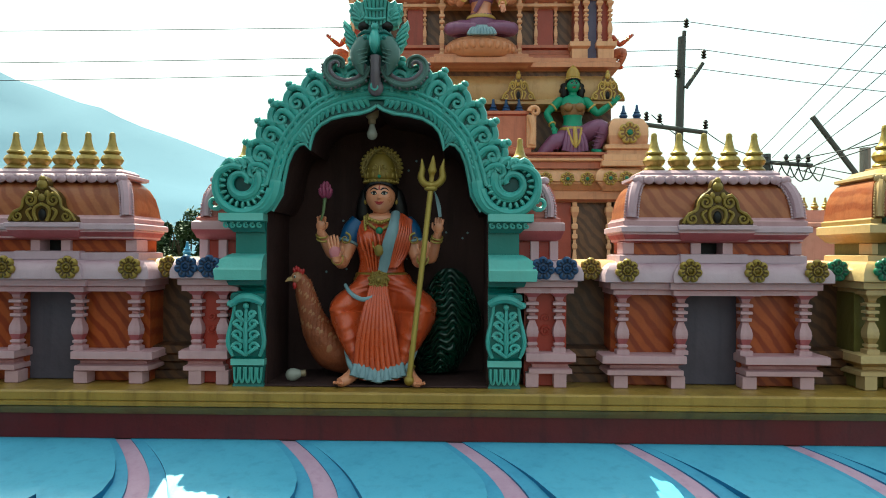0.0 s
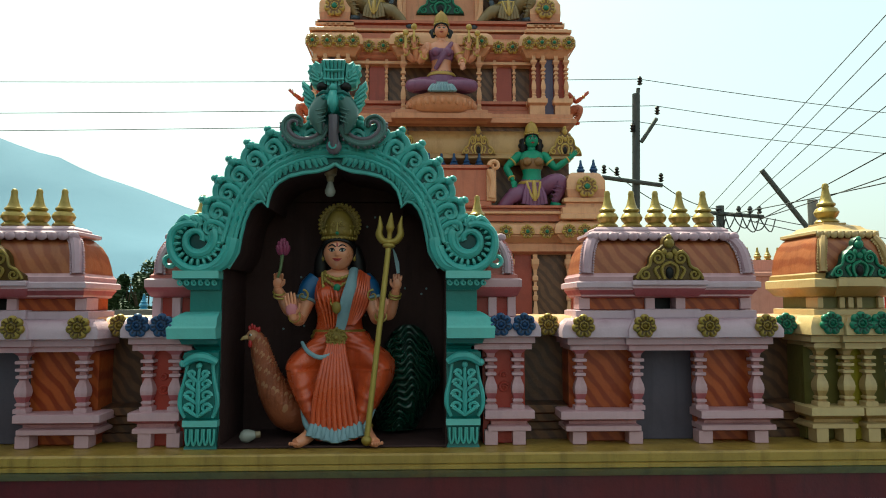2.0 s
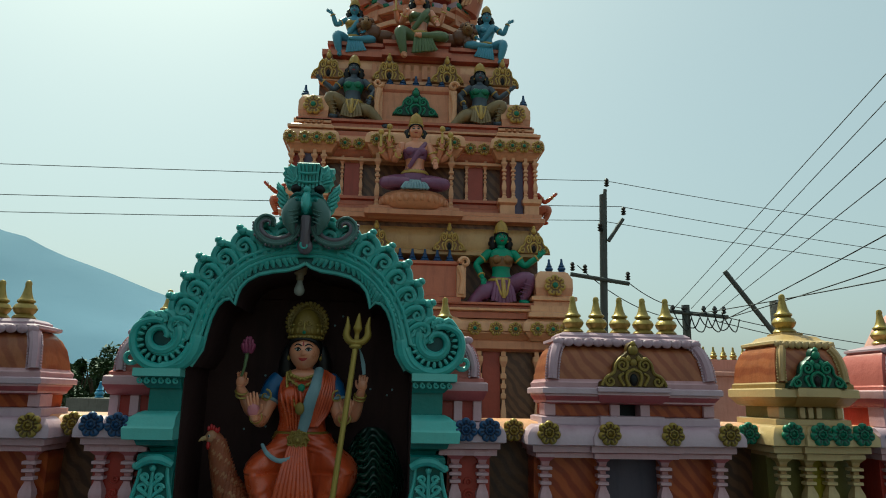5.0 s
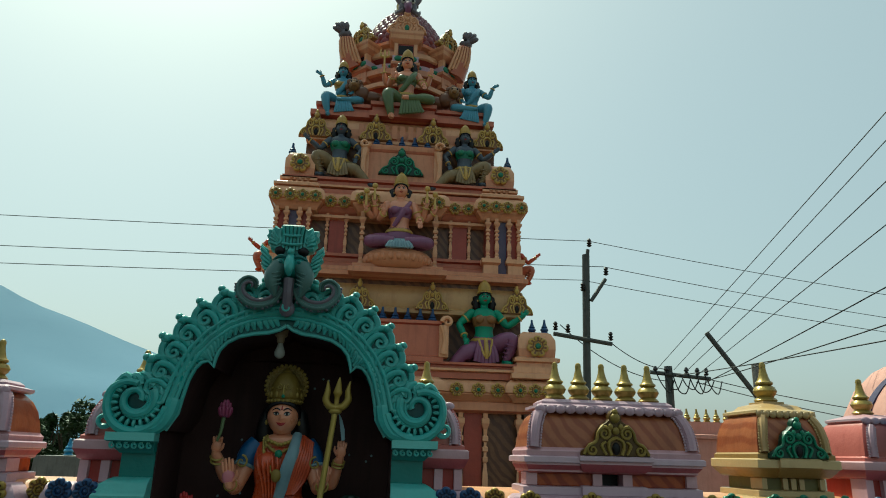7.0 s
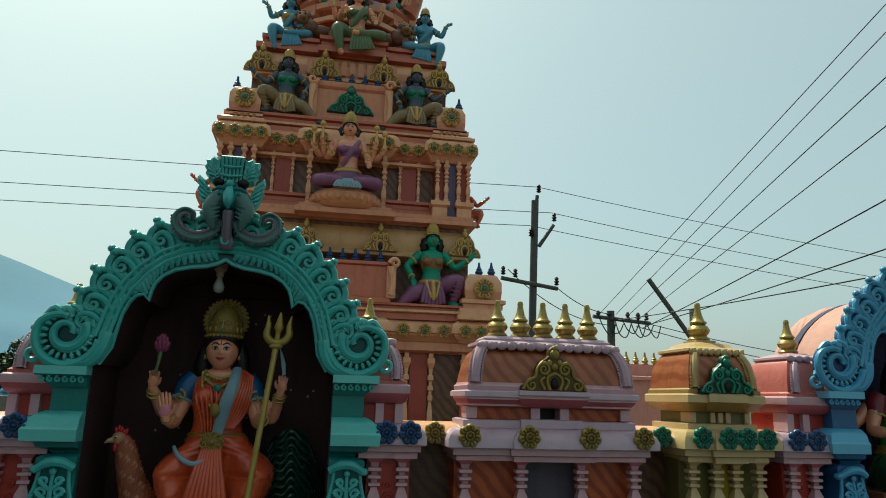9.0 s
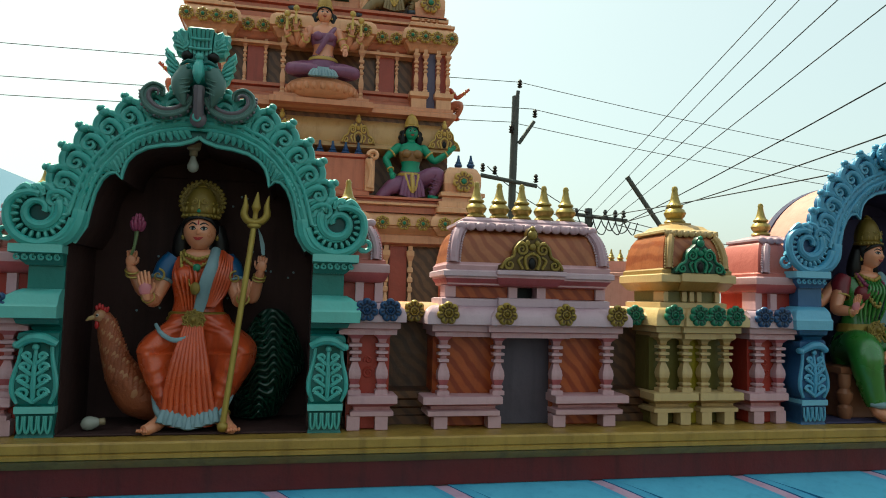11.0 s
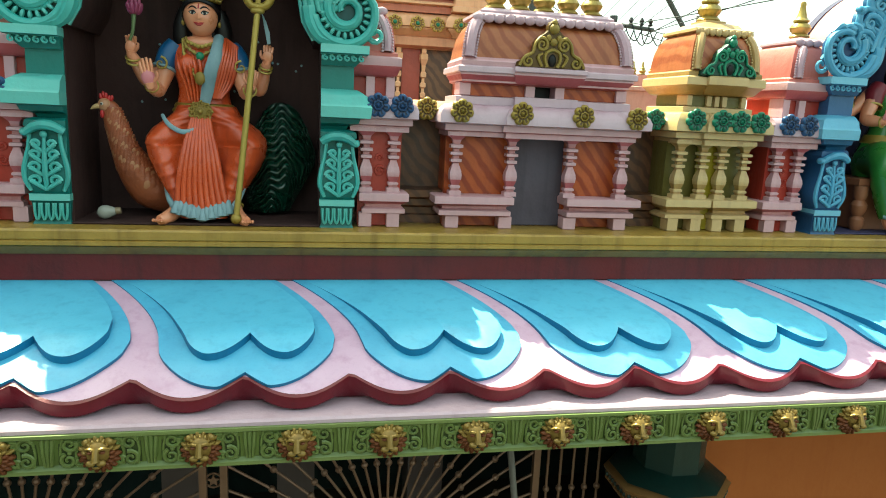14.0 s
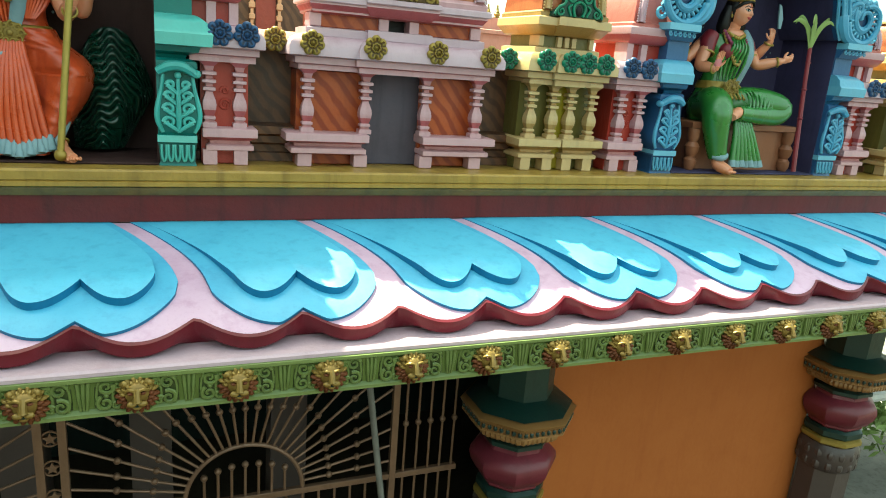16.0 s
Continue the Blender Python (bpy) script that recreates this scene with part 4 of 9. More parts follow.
def square_pavilion(cx, w=1.0):
    """The cream shrine with one finial."""
    e = empty("square_pavilion", (cx, 0, Z), "cream and olive parapet shrine with one gold finial", "shrine", "parapet shrines")
    for s in (-1, 1):
        a, b = sorted((s * 0.006, s * 0.315))
        p = Mesh(CREAM)
        f0, f1 = a + 0.04, b - 0.04
        p.stack([(f0, f1, 0.06, 0.3, 0.07), (f0 - 0.02, f1 + 0.02, 0.03, 0.3, 0.078), (f0 - 0.02, f1 + 0.02, 0.03, 0.3, 0.1), (f0, f1, 0.05, 0.3, 0.11), (f0, f1, 0.05, 0.3, 0.125), (a, b, 0.0, 0.3, 0.15), (a, b, 0.0, 0.3, 0.19), (a + 0.01, b - 0.01, 0.01, 0.3, 0.196)])
        p.link("plinth", e)
        for xc in (s * 0.075, s * 0.235):
            q = Mesh(CREAM)
            q.box(xc - 0.035, xc + 0.035, 0.035, 0.12, 0.001, 0.08)
            q.link("foot", e)
        q = Mesh(OLIVE)
        x0, x1 = sorted((s * 0.062, s * 0.275))
        q.box(x0, x1, 0.13, 0.3, 0.002, 0.52)
        q.link("panel", e, "dark olive panel")
    q = Mesh(YELLOWP)
    q.box(-0.061, 0.061, 0.1, 0.3, 0.002, 0.52)
    q.link("centre_panel", e, "mustard yellow panel")
    col = baluster(CREAM, 0.38).link("colonnette", e)
    col.location = (-0.225, 0.06, 0.196)
    for x in (-0.065, 0.065, 0.225):
        again(col, e, pose(x, 0.06, 0.196))
    b = Mesh(CREAM)
    b.stack([(-0.27, 0.27, 0.02, 0.3, 0.51), (-0.27, 0.27, 0.02, 0.3, 0.54), (-0.3, 0.3, 0.0, 0.3, 0.545), (-0.3, 0.3, 0.0, 0.3, 0.578)])
    b.stack([(-0.11, 0.11, -0.012, 0.3, 0.508), (-0.11, 0.11, -0.012, 0.3, 0.54), (-0.13, 0.13, -0.03, 0.3, 0.546), (-0.13, 0.13, -0.03, 0.3, 0.579)])
    b.link("beam", e)
    c = Mesh(CREAM)
    roll = lambda w, d: [(-w, w, -d, 0.3, 0.58), (-w - 0.012, w + 0.012, -d - 0.012, 0.3, 0.585), (-w - 0.012, w + 0.012, -d - 0.012, 0.3, 0.625), (-w, w, -d, 0.3, 0.65), (-w + 0.02, w - 0.02, -d + 0.02, 0.3, 0.675), (-w + 0.045, w - 0.045, -d + 0.045, 0.3, 0.69)]
    c.stack(roll(0.315, 0.035))
    c.stack(roll(0.125, 0.06))
    c.link("cornice", e)
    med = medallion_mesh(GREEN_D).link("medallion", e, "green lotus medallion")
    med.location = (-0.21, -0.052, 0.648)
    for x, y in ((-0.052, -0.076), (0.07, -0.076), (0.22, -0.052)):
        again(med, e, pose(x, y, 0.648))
    t = Mesh(CREAM)
    t.stack([(-0.27, 0.27, 0.06, 0.5, 0.691), (-0.27, 0.27, 0.06, 0.5, 0.72), (-0.25, 0.25, 0.08, 0.48, 0.725)])
    t.stack([(-0.22, 0.22, 0.1, 0.46, 0.725), (-0.22, 0.22, 0.1, 0.46, 0.79)], OLIVE)
    t.link("neck", e)
    for x in (-0.21, -0.06, 0.0, 0.06, 0.21):
        n = Mesh(CREAM)
        n.box(x - 0.018, x + 0.018, 0.078, 0.2, 0.726, 0.789)
        n.link("stub", e)
    t = Mesh(CREAM)
    t.stack([(-0.24, 0.24, 0.07, 0.48, 0.79), (-0.26, 0.26, 0.05, 0.5, 0.798), (-0.29, 0.29, 0.01, 0.54, 0.838), (-0.3, 0.3, 0.0, 0.54, 0.843), (-0.3, 0.3, 0.0, 0.54, 0.885), (-0.29, 0.29, 0.01, 0.53, 0.892)])
    t.stack([(-0.13, 0.13, 0.06, 0.48, 0.791), (-0.14, 0.14, 0.035, 0.5, 0.801), (-0.15, 0.15, -0.01, 0.54, 0.842), (-0.15, 0.15, -0.02, 0.54, 0.847), (-0.15, 0.15, -0.02, 0.54, 0.888), (-0.14, 0.14, -0.01, 0.53, 0.896)])
    t.link("eave_slab", e)
    r = Mesh(CREAM, TERRA)
    r.stack([(-0.28 + d, 0.28 - d, 0.02 + d, 0.52 - d, z) for d, z in ((0.0, 0.892), (0.0, 0.915), (0.012, 0.925))], CREAM_D)
    r.stack([(-0.28 + d, 0.28 - d, 0.02 + d, 0.52 - d, z) for d, z in ((0.012, 0.925), (0.016, 0.97), (0.024, 1.03), (0.042, 1.085), (0.07, 1.125), (0.09, 1.14))], TERRA)
    r.link("roof", e, "orange striped domed roof", 50)
    t = Mesh(CREAM)
    t.stack([(-0.2, 0.2, 0.1, 0.45, 1.135), (-0.22, 0.22, 0.08, 0.465, 1.145), (-0.22, 0.22, 0.08, 0.465, 1.16), (-0.17, 0.17, 0.13, 0.4, 1.175), (-0.15, 0.15, 0.15, 0.38, 1.195), (-0.08, 0.08, 0.19, 0.35, 1.21), (-0.08, 0.08, 0.19, 0.35, 1.22)], CREAM)
    t.link("ridge", e)
    scallops(-0.22, 0.22, 0.078, 1.138, CREAM, 0.05, 0.022).link("scalloped_trim", e)
    for s in (-1, 1):
        ribbon([(s * 0.225, 0.028, 0.93), (s * 0.222, 0.034, 1.0), (s * 0.205, 0.048, 1.07), (s * 0.18, 0.075, 1.12)], 0.06, CREAM).link("beaded_band", e)
    k = kudu(GREEN_D, 0.85).link("gable_ornament", e, "green carved gable ornament")
    k.location = (0, -0.012, 0.893)
    f = finial(None, 1.12).link("finial", e, "gold pot finial")
    f.location = (0, 0.27, 1.218)
    done = set()
    for ob in e.children:
        upper = ob.name.split(".")[0] in ("eave_slab", "roof", "ridge", "scalloped_trim", "beaded_band", "neck", "stub")
        kx = 0.82 if upper or ob.location.z > 0.7 else 0.93
        ob.location.x *= kx
        if ob.name.split(".")[0] in ("medallion", "colonnette", "finial", "gable_ornament") or ob.data.name in done:
            continue
        done.add(ob.data.name)
        for v in ob.data.vertices:
            v.co.x *= kx
    return e


for x, mt, lb in ((1.165, GOLD, "gold lotus medallion"), (-1.165, GOLD, "gold lotus medallion"), (2.5, GREEN_D, "green lotus medallion"), (-2.47, GOLD, "gold lotus medallion")):
    mo = medallion_mesh(mt).link("medallion", core, lb)
    mo.location = (x, 0.105, Z + 0.64)
sq = roof_parts(square_pavilion(2.86))
copy_thing(sq, pose(6.05, 0, Z))


def side_pavilion(x, s, tint=None):
    """The narrow shrine that leans against a niche pier at x and reaches to side s."""
    pink = tint or PINK
    e = empty("side_pavilion", (x, 0, Z), "narrow pink shrine with blue medallions beside a niche", "shrine", "parapet shrines")
    sx = lambda a, b: tuple(sorted((s * a, s * b)))
    a, b = sx(0.035, 0.3)
    p = Mesh(pink)
    f0, f1 = a + 0.035, b - 0.035
    p.stack([(f0, f1, 0.06, 0.3, 0.07), (f0 - 0.018, f1 + 0.018, 0.03, 0.3, 0.078), (f0 - 0.018, f1 + 0.018, 0.03, 0.3, 0.1), (f0, f1, 0.05, 0.3, 0.11), (f0, f1, 0.05, 0.3, 0.125), (a, b, 0.01, 0.3, 0.145), (a, b, 0.01, 0.3, 0.185), (a + 0.01, b - 0.01, 0.02, 0.3, 0.192)])
    p.link("plinth", e)
    for xc in (0.07, 0.22):
        q = Mesh(pink)
        q.box(s * xc - 0.034, s * xc + 0.034, 0.035, 0.12, 0.001, 0.08)
        q.link("foot", e)
    q = Mesh(REDPANEL)
    q.box(*sx(0.03, 0.26), 0.09, 0.3, 0.002, 0.52)
    q.spiral((s * 0.145, 0.3), 0.03, 0.085, 1.5, 0.5, 0.008, REDPANEL, s)
    q.spiral((s * 0.145, 0.37), 0.022, 0.085, 1.3, 3.5, 0.007, REDPANEL, -s)
    q.link("panel", e, "red panel with carved scroll")
    col = baluster(pink, 0.38).link("colonnette", e)
    col.location = (s * 0.07, 0.06, 0.192)
    again(col, e, pose(s * 0.215, 0.06, 0.192))
    w0, w1 = sx(-0.02, 0.29)
    b = Mesh(pink)
    b.stack([(w0, w1, 0.02, 0.3, 0.51), (w0, w1, 0.02, 0.3, 0.54), (w0 - 0.015, w1 + 0.015, 0.0, 0.3, 0.545), (w0 - 0.015, w1 + 0.015, 0.0, 0.3, 0.576)])
    b.link("beam", e)
    c = Mesh(LILAC)
    w0, w1 = sx(-0.02, 0.32)
    c.stack([(w0, w1, -0.03, 0.3, 0.577), (w0 - 0.01, w1 + 0.01, -0.042, 0.3, 0.582), (w0 - 0.01, w1 + 0.01, -0.042, 0.3, 0.622), (w0, w1, -0.03, 0.3, 0.648), (w0, w1 - 0.02, -0.01, 0.3, 0.67), (w0, w1 - 0.03, 0.01, 0.3, 0.682)])
    c.link("cornice", e, "lilac rolled cornice")
    med = medallion_mesh(NAVY).link("medallion", e, "navy blue lotus medallion")
    med.location = (s * 0.115, -0.047, 0.645)
    again(med, e, pose(s * 0.24, -0.047, 0.645))
    n = Mesh(REDPANEL)
    n.box(*sx(-0.06, 0.2), 0.1, 0.44, 0.683, 0.82)
    n.link("neck", e, "rose neck panel")
    for xc in (0.085, 0.19):
        n = Mesh(pink)
        n.box(s * xc - 0.022, s * xc + 0.022, 0.07, 0.2, 0.684, 0.819)
        n.link("stub", e)
    w0, w1 = sx(-0.03, 0.2)
    t = Mesh(pink)
    t.stack([(w0, w1, 0.07, 0.46, 0.79), (w0 - 0.02, w1 + 0.02, 0.05, 0.48, 0.8), (w0 - 0.04, w1 + 0.04, 0.02, 0.52, 0.845), (w0 - 0.04, w1 + 0.04, 0.02, 0.52, 0.885), (w0 - 0.03, w1 + 0.03, 0.03, 0.51, 0.893)])
    t.link("eave_slab", e)
    w0, w1 = sx(-0.06, 0.22)
    r = Mesh(ROSE)
    r.stack([(w0 + d, w1 - d, 0.04 + d, 0.5 - d, z) for d, z in ((0.0, 0.88), (0.0, 0.91), (0.014, 0.92), (0.018, 0.98), (0.028, 1.04), (0.05, 1.09), (0.085, 1.13))])
    r.link("roof", e, "rose domed roof", 50)
    t = Mesh(LILAC)
    t.stack([(*sx(-0.06, 0.15), 0.11, 0.43, 1.115), (*sx(-0.06, 0.16), 0.1, 0.44, 1.123), (*sx(-0.06, 0.16), 0.1, 0.44, 1.135), (-0.07, 0.07, 0.2, 0.34, 1.165)])
    t.link("ridge", e)
    ribbon([(s * 0.165, 0.038, 0.92), (s * 0.165, 0.04, 0.98), (s * 0.15, 0.055, 1.04), (s * 0.125, 0.08, 1.09)], 0.05, LILAC).link("beaded_band", e, "lilac beaded band")
    f = finial().link("finial", e, "gold pot finial")
    scallops(*sx(-0.06, 0.165), 0.095, 1.122, LILAC, 0.05, 0.022).link("scalloped_trim", e, "lilac scalloped trim")
    f.location = (s * 0.02, 0.27, 1.165)
    return e


roof_parts(side_pavilion(0.77, 1))
roof_parts(side_pavilion(-0.77, -1))
roof_parts(side_pavilion(3.5, -1))
roof_parts(side_pavilion(5.25, 1))


# ---- niches with statues ----
def leaf_flame(mat, deep):
    """One curling flame leaf of the arch, rooted at 0 and pointing up z."""
    d = Mesh(deep, mat)
    left = [(-0.075, -0.06), (-0.084, 0.0), (-0.082, 0.05), (-0.07, 0.09), (-0.045, 0.12), (-0.02, 0.138)]
    right = [(0.02, 0.138), (0.05, 0.118), (0.072, 0.085), (0.08, 0.045), (0.08, 0.0), (0.072, -0.06)]
    d.plate(left + right, -0.004, 0.035, deep, 0.01)
    d.tube([(x * 0.9, -0.008, z * 0.96) for x, z in left], [0.016, 0.018, 0.02, 0.021, 0.021, 0.018], 8, mat, 0.8)
    d.tube([(x * 0.9, -0.008, z * 0.96) for x, z in right], [0.018, 0.02, 0.02, 0.018, 0.016, 0.015], 8, mat, 0.8)
    d.ball((0.004, -0.01, 0.142), (0.03, 0.022, 0.026), mat, 10, 7)
    d.ball((0.012, -0.014, 0.166), (0.022, 0.02, 0.019), mat, 10, 7)
    d.tube([(-0.03, -0.012, -0.05), (-0.042, -0.018, 0.01), (-0.036, -0.02, 0.055), (-0.008, -0.02, 0.088), (0.03, -0.018, 0.078)], [0.015, 0.017, 0.018, 0.017, 0.014], 8, mat, 0.8)
    d.spiral((0.012, 0.05), 0.034, -0.016, 1.1, 1.2, 0.0165, mat, -1)
    d.tube([(0.012, -0.012, -0.05), (0.004, -0.016, -0.02), (0.01, -0.014, 0.01)], [0.015, 0.016, 0.010], 7, mat, 0.8)
    return d


BAND = [(0, 5.565), (0.1, 5.558), (0.2, 5.535), (0.3, 5.49), (0.385, 5.42), (0.45, 5.34), (0.497, 5.25), (0.525, 5.15), (0.545, 5.07)]
CUSP = [(0, 5.51), (0.035, 5.487), (0.09, 5.468), (0.17, 5.458), (0.245, 5.44), (0.305, 5.405), (0.338, 5.365), (0.352, 5.325), (0.36, 5.275), (0.385, 5.305), (0.42, 5.298), (0.452, 5.262), (0.478, 5.2), (0.495, 5.12), (0.51, 5.03), (0.56, 4.945)]


def niche(cx, k, c_main, c_deep, c_horn, c_in, label):
    """Arched niche at cx: piers, trefoil arch with flame leaves, mask on top; k stretches its width."""
    e = empty("arched_niche", (cx, 0, 0), label, "niche", "statue niches")
    # shell
    m = Mesh(c_in)
    cus = [(x * k, z) for x, z in CUSP]
    ins = [(0.594 * k, 4.001), (0.594 * k, 4.945)] + cus[::-1]
    full = ins + [(-x, z) for x, z in ins[-2::-1]]
    outer = []
    for x, z in full:
        if z <= 4.95:
            outer.append((math.copysign(0.7 * k, x), z))
        else:
            turn_ = math.atan2(z - 4.95, x / k)
            outer.append((0.66 * k * math.cos(turn_), 4.95 + 0.63 * math.sin(turn_)))
    n = len(full)
    verts = [(x, 0.03, z) for x, z in full] + [(x, 0.52, z) for x, z in full] + [(x, 0.03, z) for x, z in outer] + [(x, 0.52, z) for x, z in outer]
    faces = []
    for i in range(n - 1):
        faces += [(i, i + 1, n + i + 1, n + i), (i, i + 1, 2 * n + i + 1, 2 * n + i)]
    m.add(verts, faces)
    m.add(verts[2 * n:], [(i, i + 1, n + i + 1, n + i) for i in range(n - 1)], DOMEPINK)
    b = Mesh(c_in)
    b.plate([(x * 1.02, z) for x, z in outer], 0.5, 0.56, None, 0.002)
    b.link("back_panel", e, "dark back panel")
    fl = Mesh(c_in)
    fl.box(-0.6 * k, 0.6 * k, 0.0, 0.5, 4.001, 4.012)
    fl.link("niche_floor", e)
    m.link("niche_shell", e, "dark inner walls", 30)
    dots = Mesh(SARI_B)
    rd = random.Random(3)
    for i in range(26):
        x, z = rd.uniform(-0.5, 0.5) * k, rd.uniform(4.4, 5.35)
        dots.ball((x, 0.499, z), (0.007, 0.002, 0.007), SARI_B, 6, 4)
    tagged(dots.link("painted_dot", e, "pale painted dots on the back panel"), kind="stuff")
    # piers
    for s in (-1, 1):
        x0 = 0.6 * k
        xs = lambda a, b: tuple(sorted((s * (x0 + a), s * (x0 + b))))
        p = Mesh(c_deep, c_main)
        a, b = xs(0, 0.175)
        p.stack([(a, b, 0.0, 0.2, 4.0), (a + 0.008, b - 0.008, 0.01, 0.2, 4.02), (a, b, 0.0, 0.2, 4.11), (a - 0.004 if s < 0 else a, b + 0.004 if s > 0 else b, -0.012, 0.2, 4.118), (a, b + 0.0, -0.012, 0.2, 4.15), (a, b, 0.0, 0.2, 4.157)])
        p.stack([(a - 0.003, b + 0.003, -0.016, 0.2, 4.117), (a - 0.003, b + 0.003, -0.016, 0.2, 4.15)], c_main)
        for i in range(5):
            xx = s * (x0 + 0.025 + i * 0.031)
            p.tube([(xx - 0.011, -0.006, 4.104), (xx - 0.01, -0.009, 4.05), (xx, -0.008, 4.024), (xx + 0.01, -0.009, 4.05), (xx + 0.011, -0.006, 4.104)], 0.0065, 6, c_main)
        p.link("pier_base", e)
        v = Mesh(c_deep, c_main)
        prof = [(0.165, 4.157), (0.185, 4.18), (0.2, 4.23), (0.197, 4.28), (0.18, 4.34), (0.165, 4.4), (0.165, 4.44), (0.185, 4.475), (0.18, 4.5), (0.15, 4.512)]
        v.stack([(*xs(0.0, w), 0.0 - (w - 0.165) * 0.5, 0.2, z) for w, z in prof])
        mid = s * (x0 + 0.095)
        yv = -0.016
        v.tube([(mid, yv, 4.17), (mid, yv - 0.012, 4.25), (mid, yv - 0.01, 4.34), (mid, yv, 4.43)], [0.011, 0.014, 0.012, 0.008], 7, c_main)
        v.ball((mid, yv - 0.006, 4.435), (0.017, 0.014, 0.017), c_main, 9, 6)
        for q in (-1, 1):
            for zc, r_, o in ((4.215, 0.027, 0.042), (4.278, 0.027, 0.042), (4.338, 0.024, 0.038), (4.39, 0.019, 0.033)):
                v.tube([(mid, yv - 0.006, zc - 0.045), (mid + q * o * 0.6, yv - 0.014, zc - 0.026), (mid + q * (o + r_ * 0.85), yv - 0.014, zc)], [0.007, 0.010, 0.011], 6, c_main)
                v.spiral((mid + q * o, zc), r_, yv - 0.012, 1.15, 0.0 if q > 0 else math.pi, 0.0105, c_main, q)
            v.tube([(mid + q * 0.072, yv + 0.004, 4.165), (mid + q * 0.094, yv, 4.22), (mid + q * 0.094, yv, 4.28), (mid + q * 0.074, yv + 0.006, 4.37), (mid + q * 0.066, yv + 0.01, 4.44)], [0.009, 0.013, 0.013, 0.011, 0.009], 7, c_main)
        v.tube([(s * (x0 + 0.005), yv, 4.45), (s * (x0 + 0.06), yv - 0.014, 4.478), (s * (x0 + 0.12), yv - 0.014, 4.476), (s * (x0 + 0.18), yv, 4.44)], [0.018, 0.024, 0.024, 0.018], 8, c_main)
        v.ball((s * (x0 + 0.182), -0.01, 4.445), (0.02, 0.03, 0.02), c_main, 8, 6)
        v.link("vase", e, "carved vase with leaf scrolls")
        t = Mesh(c_main)
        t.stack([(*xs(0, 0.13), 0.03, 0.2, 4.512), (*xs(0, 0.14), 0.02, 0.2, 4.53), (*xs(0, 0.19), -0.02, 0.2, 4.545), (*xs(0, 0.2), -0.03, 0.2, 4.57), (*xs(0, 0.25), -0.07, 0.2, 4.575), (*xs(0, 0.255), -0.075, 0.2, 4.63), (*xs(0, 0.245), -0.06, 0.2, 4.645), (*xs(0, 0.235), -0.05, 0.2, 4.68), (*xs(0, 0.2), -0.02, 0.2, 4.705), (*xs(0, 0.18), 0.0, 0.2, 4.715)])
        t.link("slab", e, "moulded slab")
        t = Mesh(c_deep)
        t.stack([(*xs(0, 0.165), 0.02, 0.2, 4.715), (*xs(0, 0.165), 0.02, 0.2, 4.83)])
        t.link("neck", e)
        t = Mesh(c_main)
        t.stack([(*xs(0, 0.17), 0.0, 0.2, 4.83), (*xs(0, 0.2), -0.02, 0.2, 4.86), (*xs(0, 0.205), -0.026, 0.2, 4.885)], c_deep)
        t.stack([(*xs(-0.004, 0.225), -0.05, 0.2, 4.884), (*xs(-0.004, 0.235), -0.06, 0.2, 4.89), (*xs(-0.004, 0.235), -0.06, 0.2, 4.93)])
        for i in range(6):
            t.spiral((s * (x0 + 0.02 + i * 0.036), 4.866), 0.016, -0.036, 1.1, 1.57, 0.007, c_main, 1)
        t.link("capital", e, "carved capital")
    # arch
    a = Mesh(c_main)
    path = [(x * k, z) for x, z in BAND]
    sym = [(-x, z) for x, z in path[:0:-1]] + path
    for off, r, y, mt in ((0.012, 0.022, -0.02, c_main), (0.042, 0.012, -0.035, c_main), (-0.016, 0.011, -0.035, c_main)):
        pts = []
        for i, (x, z) in enumerate(sym):
            p0, p1 = sym[max(i - 1, 0)], sym[min(i + 1, len(sym) - 1)]
            dx, dz = p1[0] - p0[0], p1[1] - p0[1]
            L = math.hypot(dx, dz)
            pts.append((x - dz / L * off, y, z + dx / L * off))
        a.tube(pts, r, 8, mt)
        a.link("arch_band", e, "ridged arch band")
        a = Mesh(c_deep)
    back = []
    for i, (x, z) in enumerate(sym):
        p0, p1 = sym[max(i - 1, 0)], sym[min(i + 1, len(sym) - 1)]
        dx, dz = p1[0] - p0[0], p1[1] - p0[1]
        L = math.hypot(dx, dz)
        back.append((x - dz / L * 0.075, 0.03, z + dx / L * 0.075))
    a.tube(back, 0.045, 8, c_deep, 0.6)
    a.link("arch_back", e)
    r = Mesh(c_deep)
    cin = cus
    # web between band and cusped edge, leaf by leaf
    web_in = cin
    web_out = []
    for i in range(len(cin)):
        u = i / (len(cin) - 1) * (len(BAND) - 1)
        j = min(int(u), len(BAND) - 2)
        f = u - j
        web_out.append((k * (BAND[j][0] * (1 - f) + BAND[j + 1][0] * f), BAND[j][1] * (1 - f) + BAND[j + 1][1] * f))
    for s in (-1, 1):
        vv, ff = [], []
        for (xi, zi), (xo, zo) in zip(web_in, web_out):
            vv += [(s * xi, 0.03, zi), (s * xi, -0.012, zi), (s * xo, -0.012, zo), (s * xo, 0.03, zo)]
        for i in range(len(web_in) - 1):
            o = 4 * i
            ff += [(o + q, o + q + 1, o + q + 5, o + q + 4) for q in range(3)]
        r.add(vv, ff, c_deep)
        r.tube([(s * x, -0.015, z) for x, z in web_in], 0.011, 6, c_main)
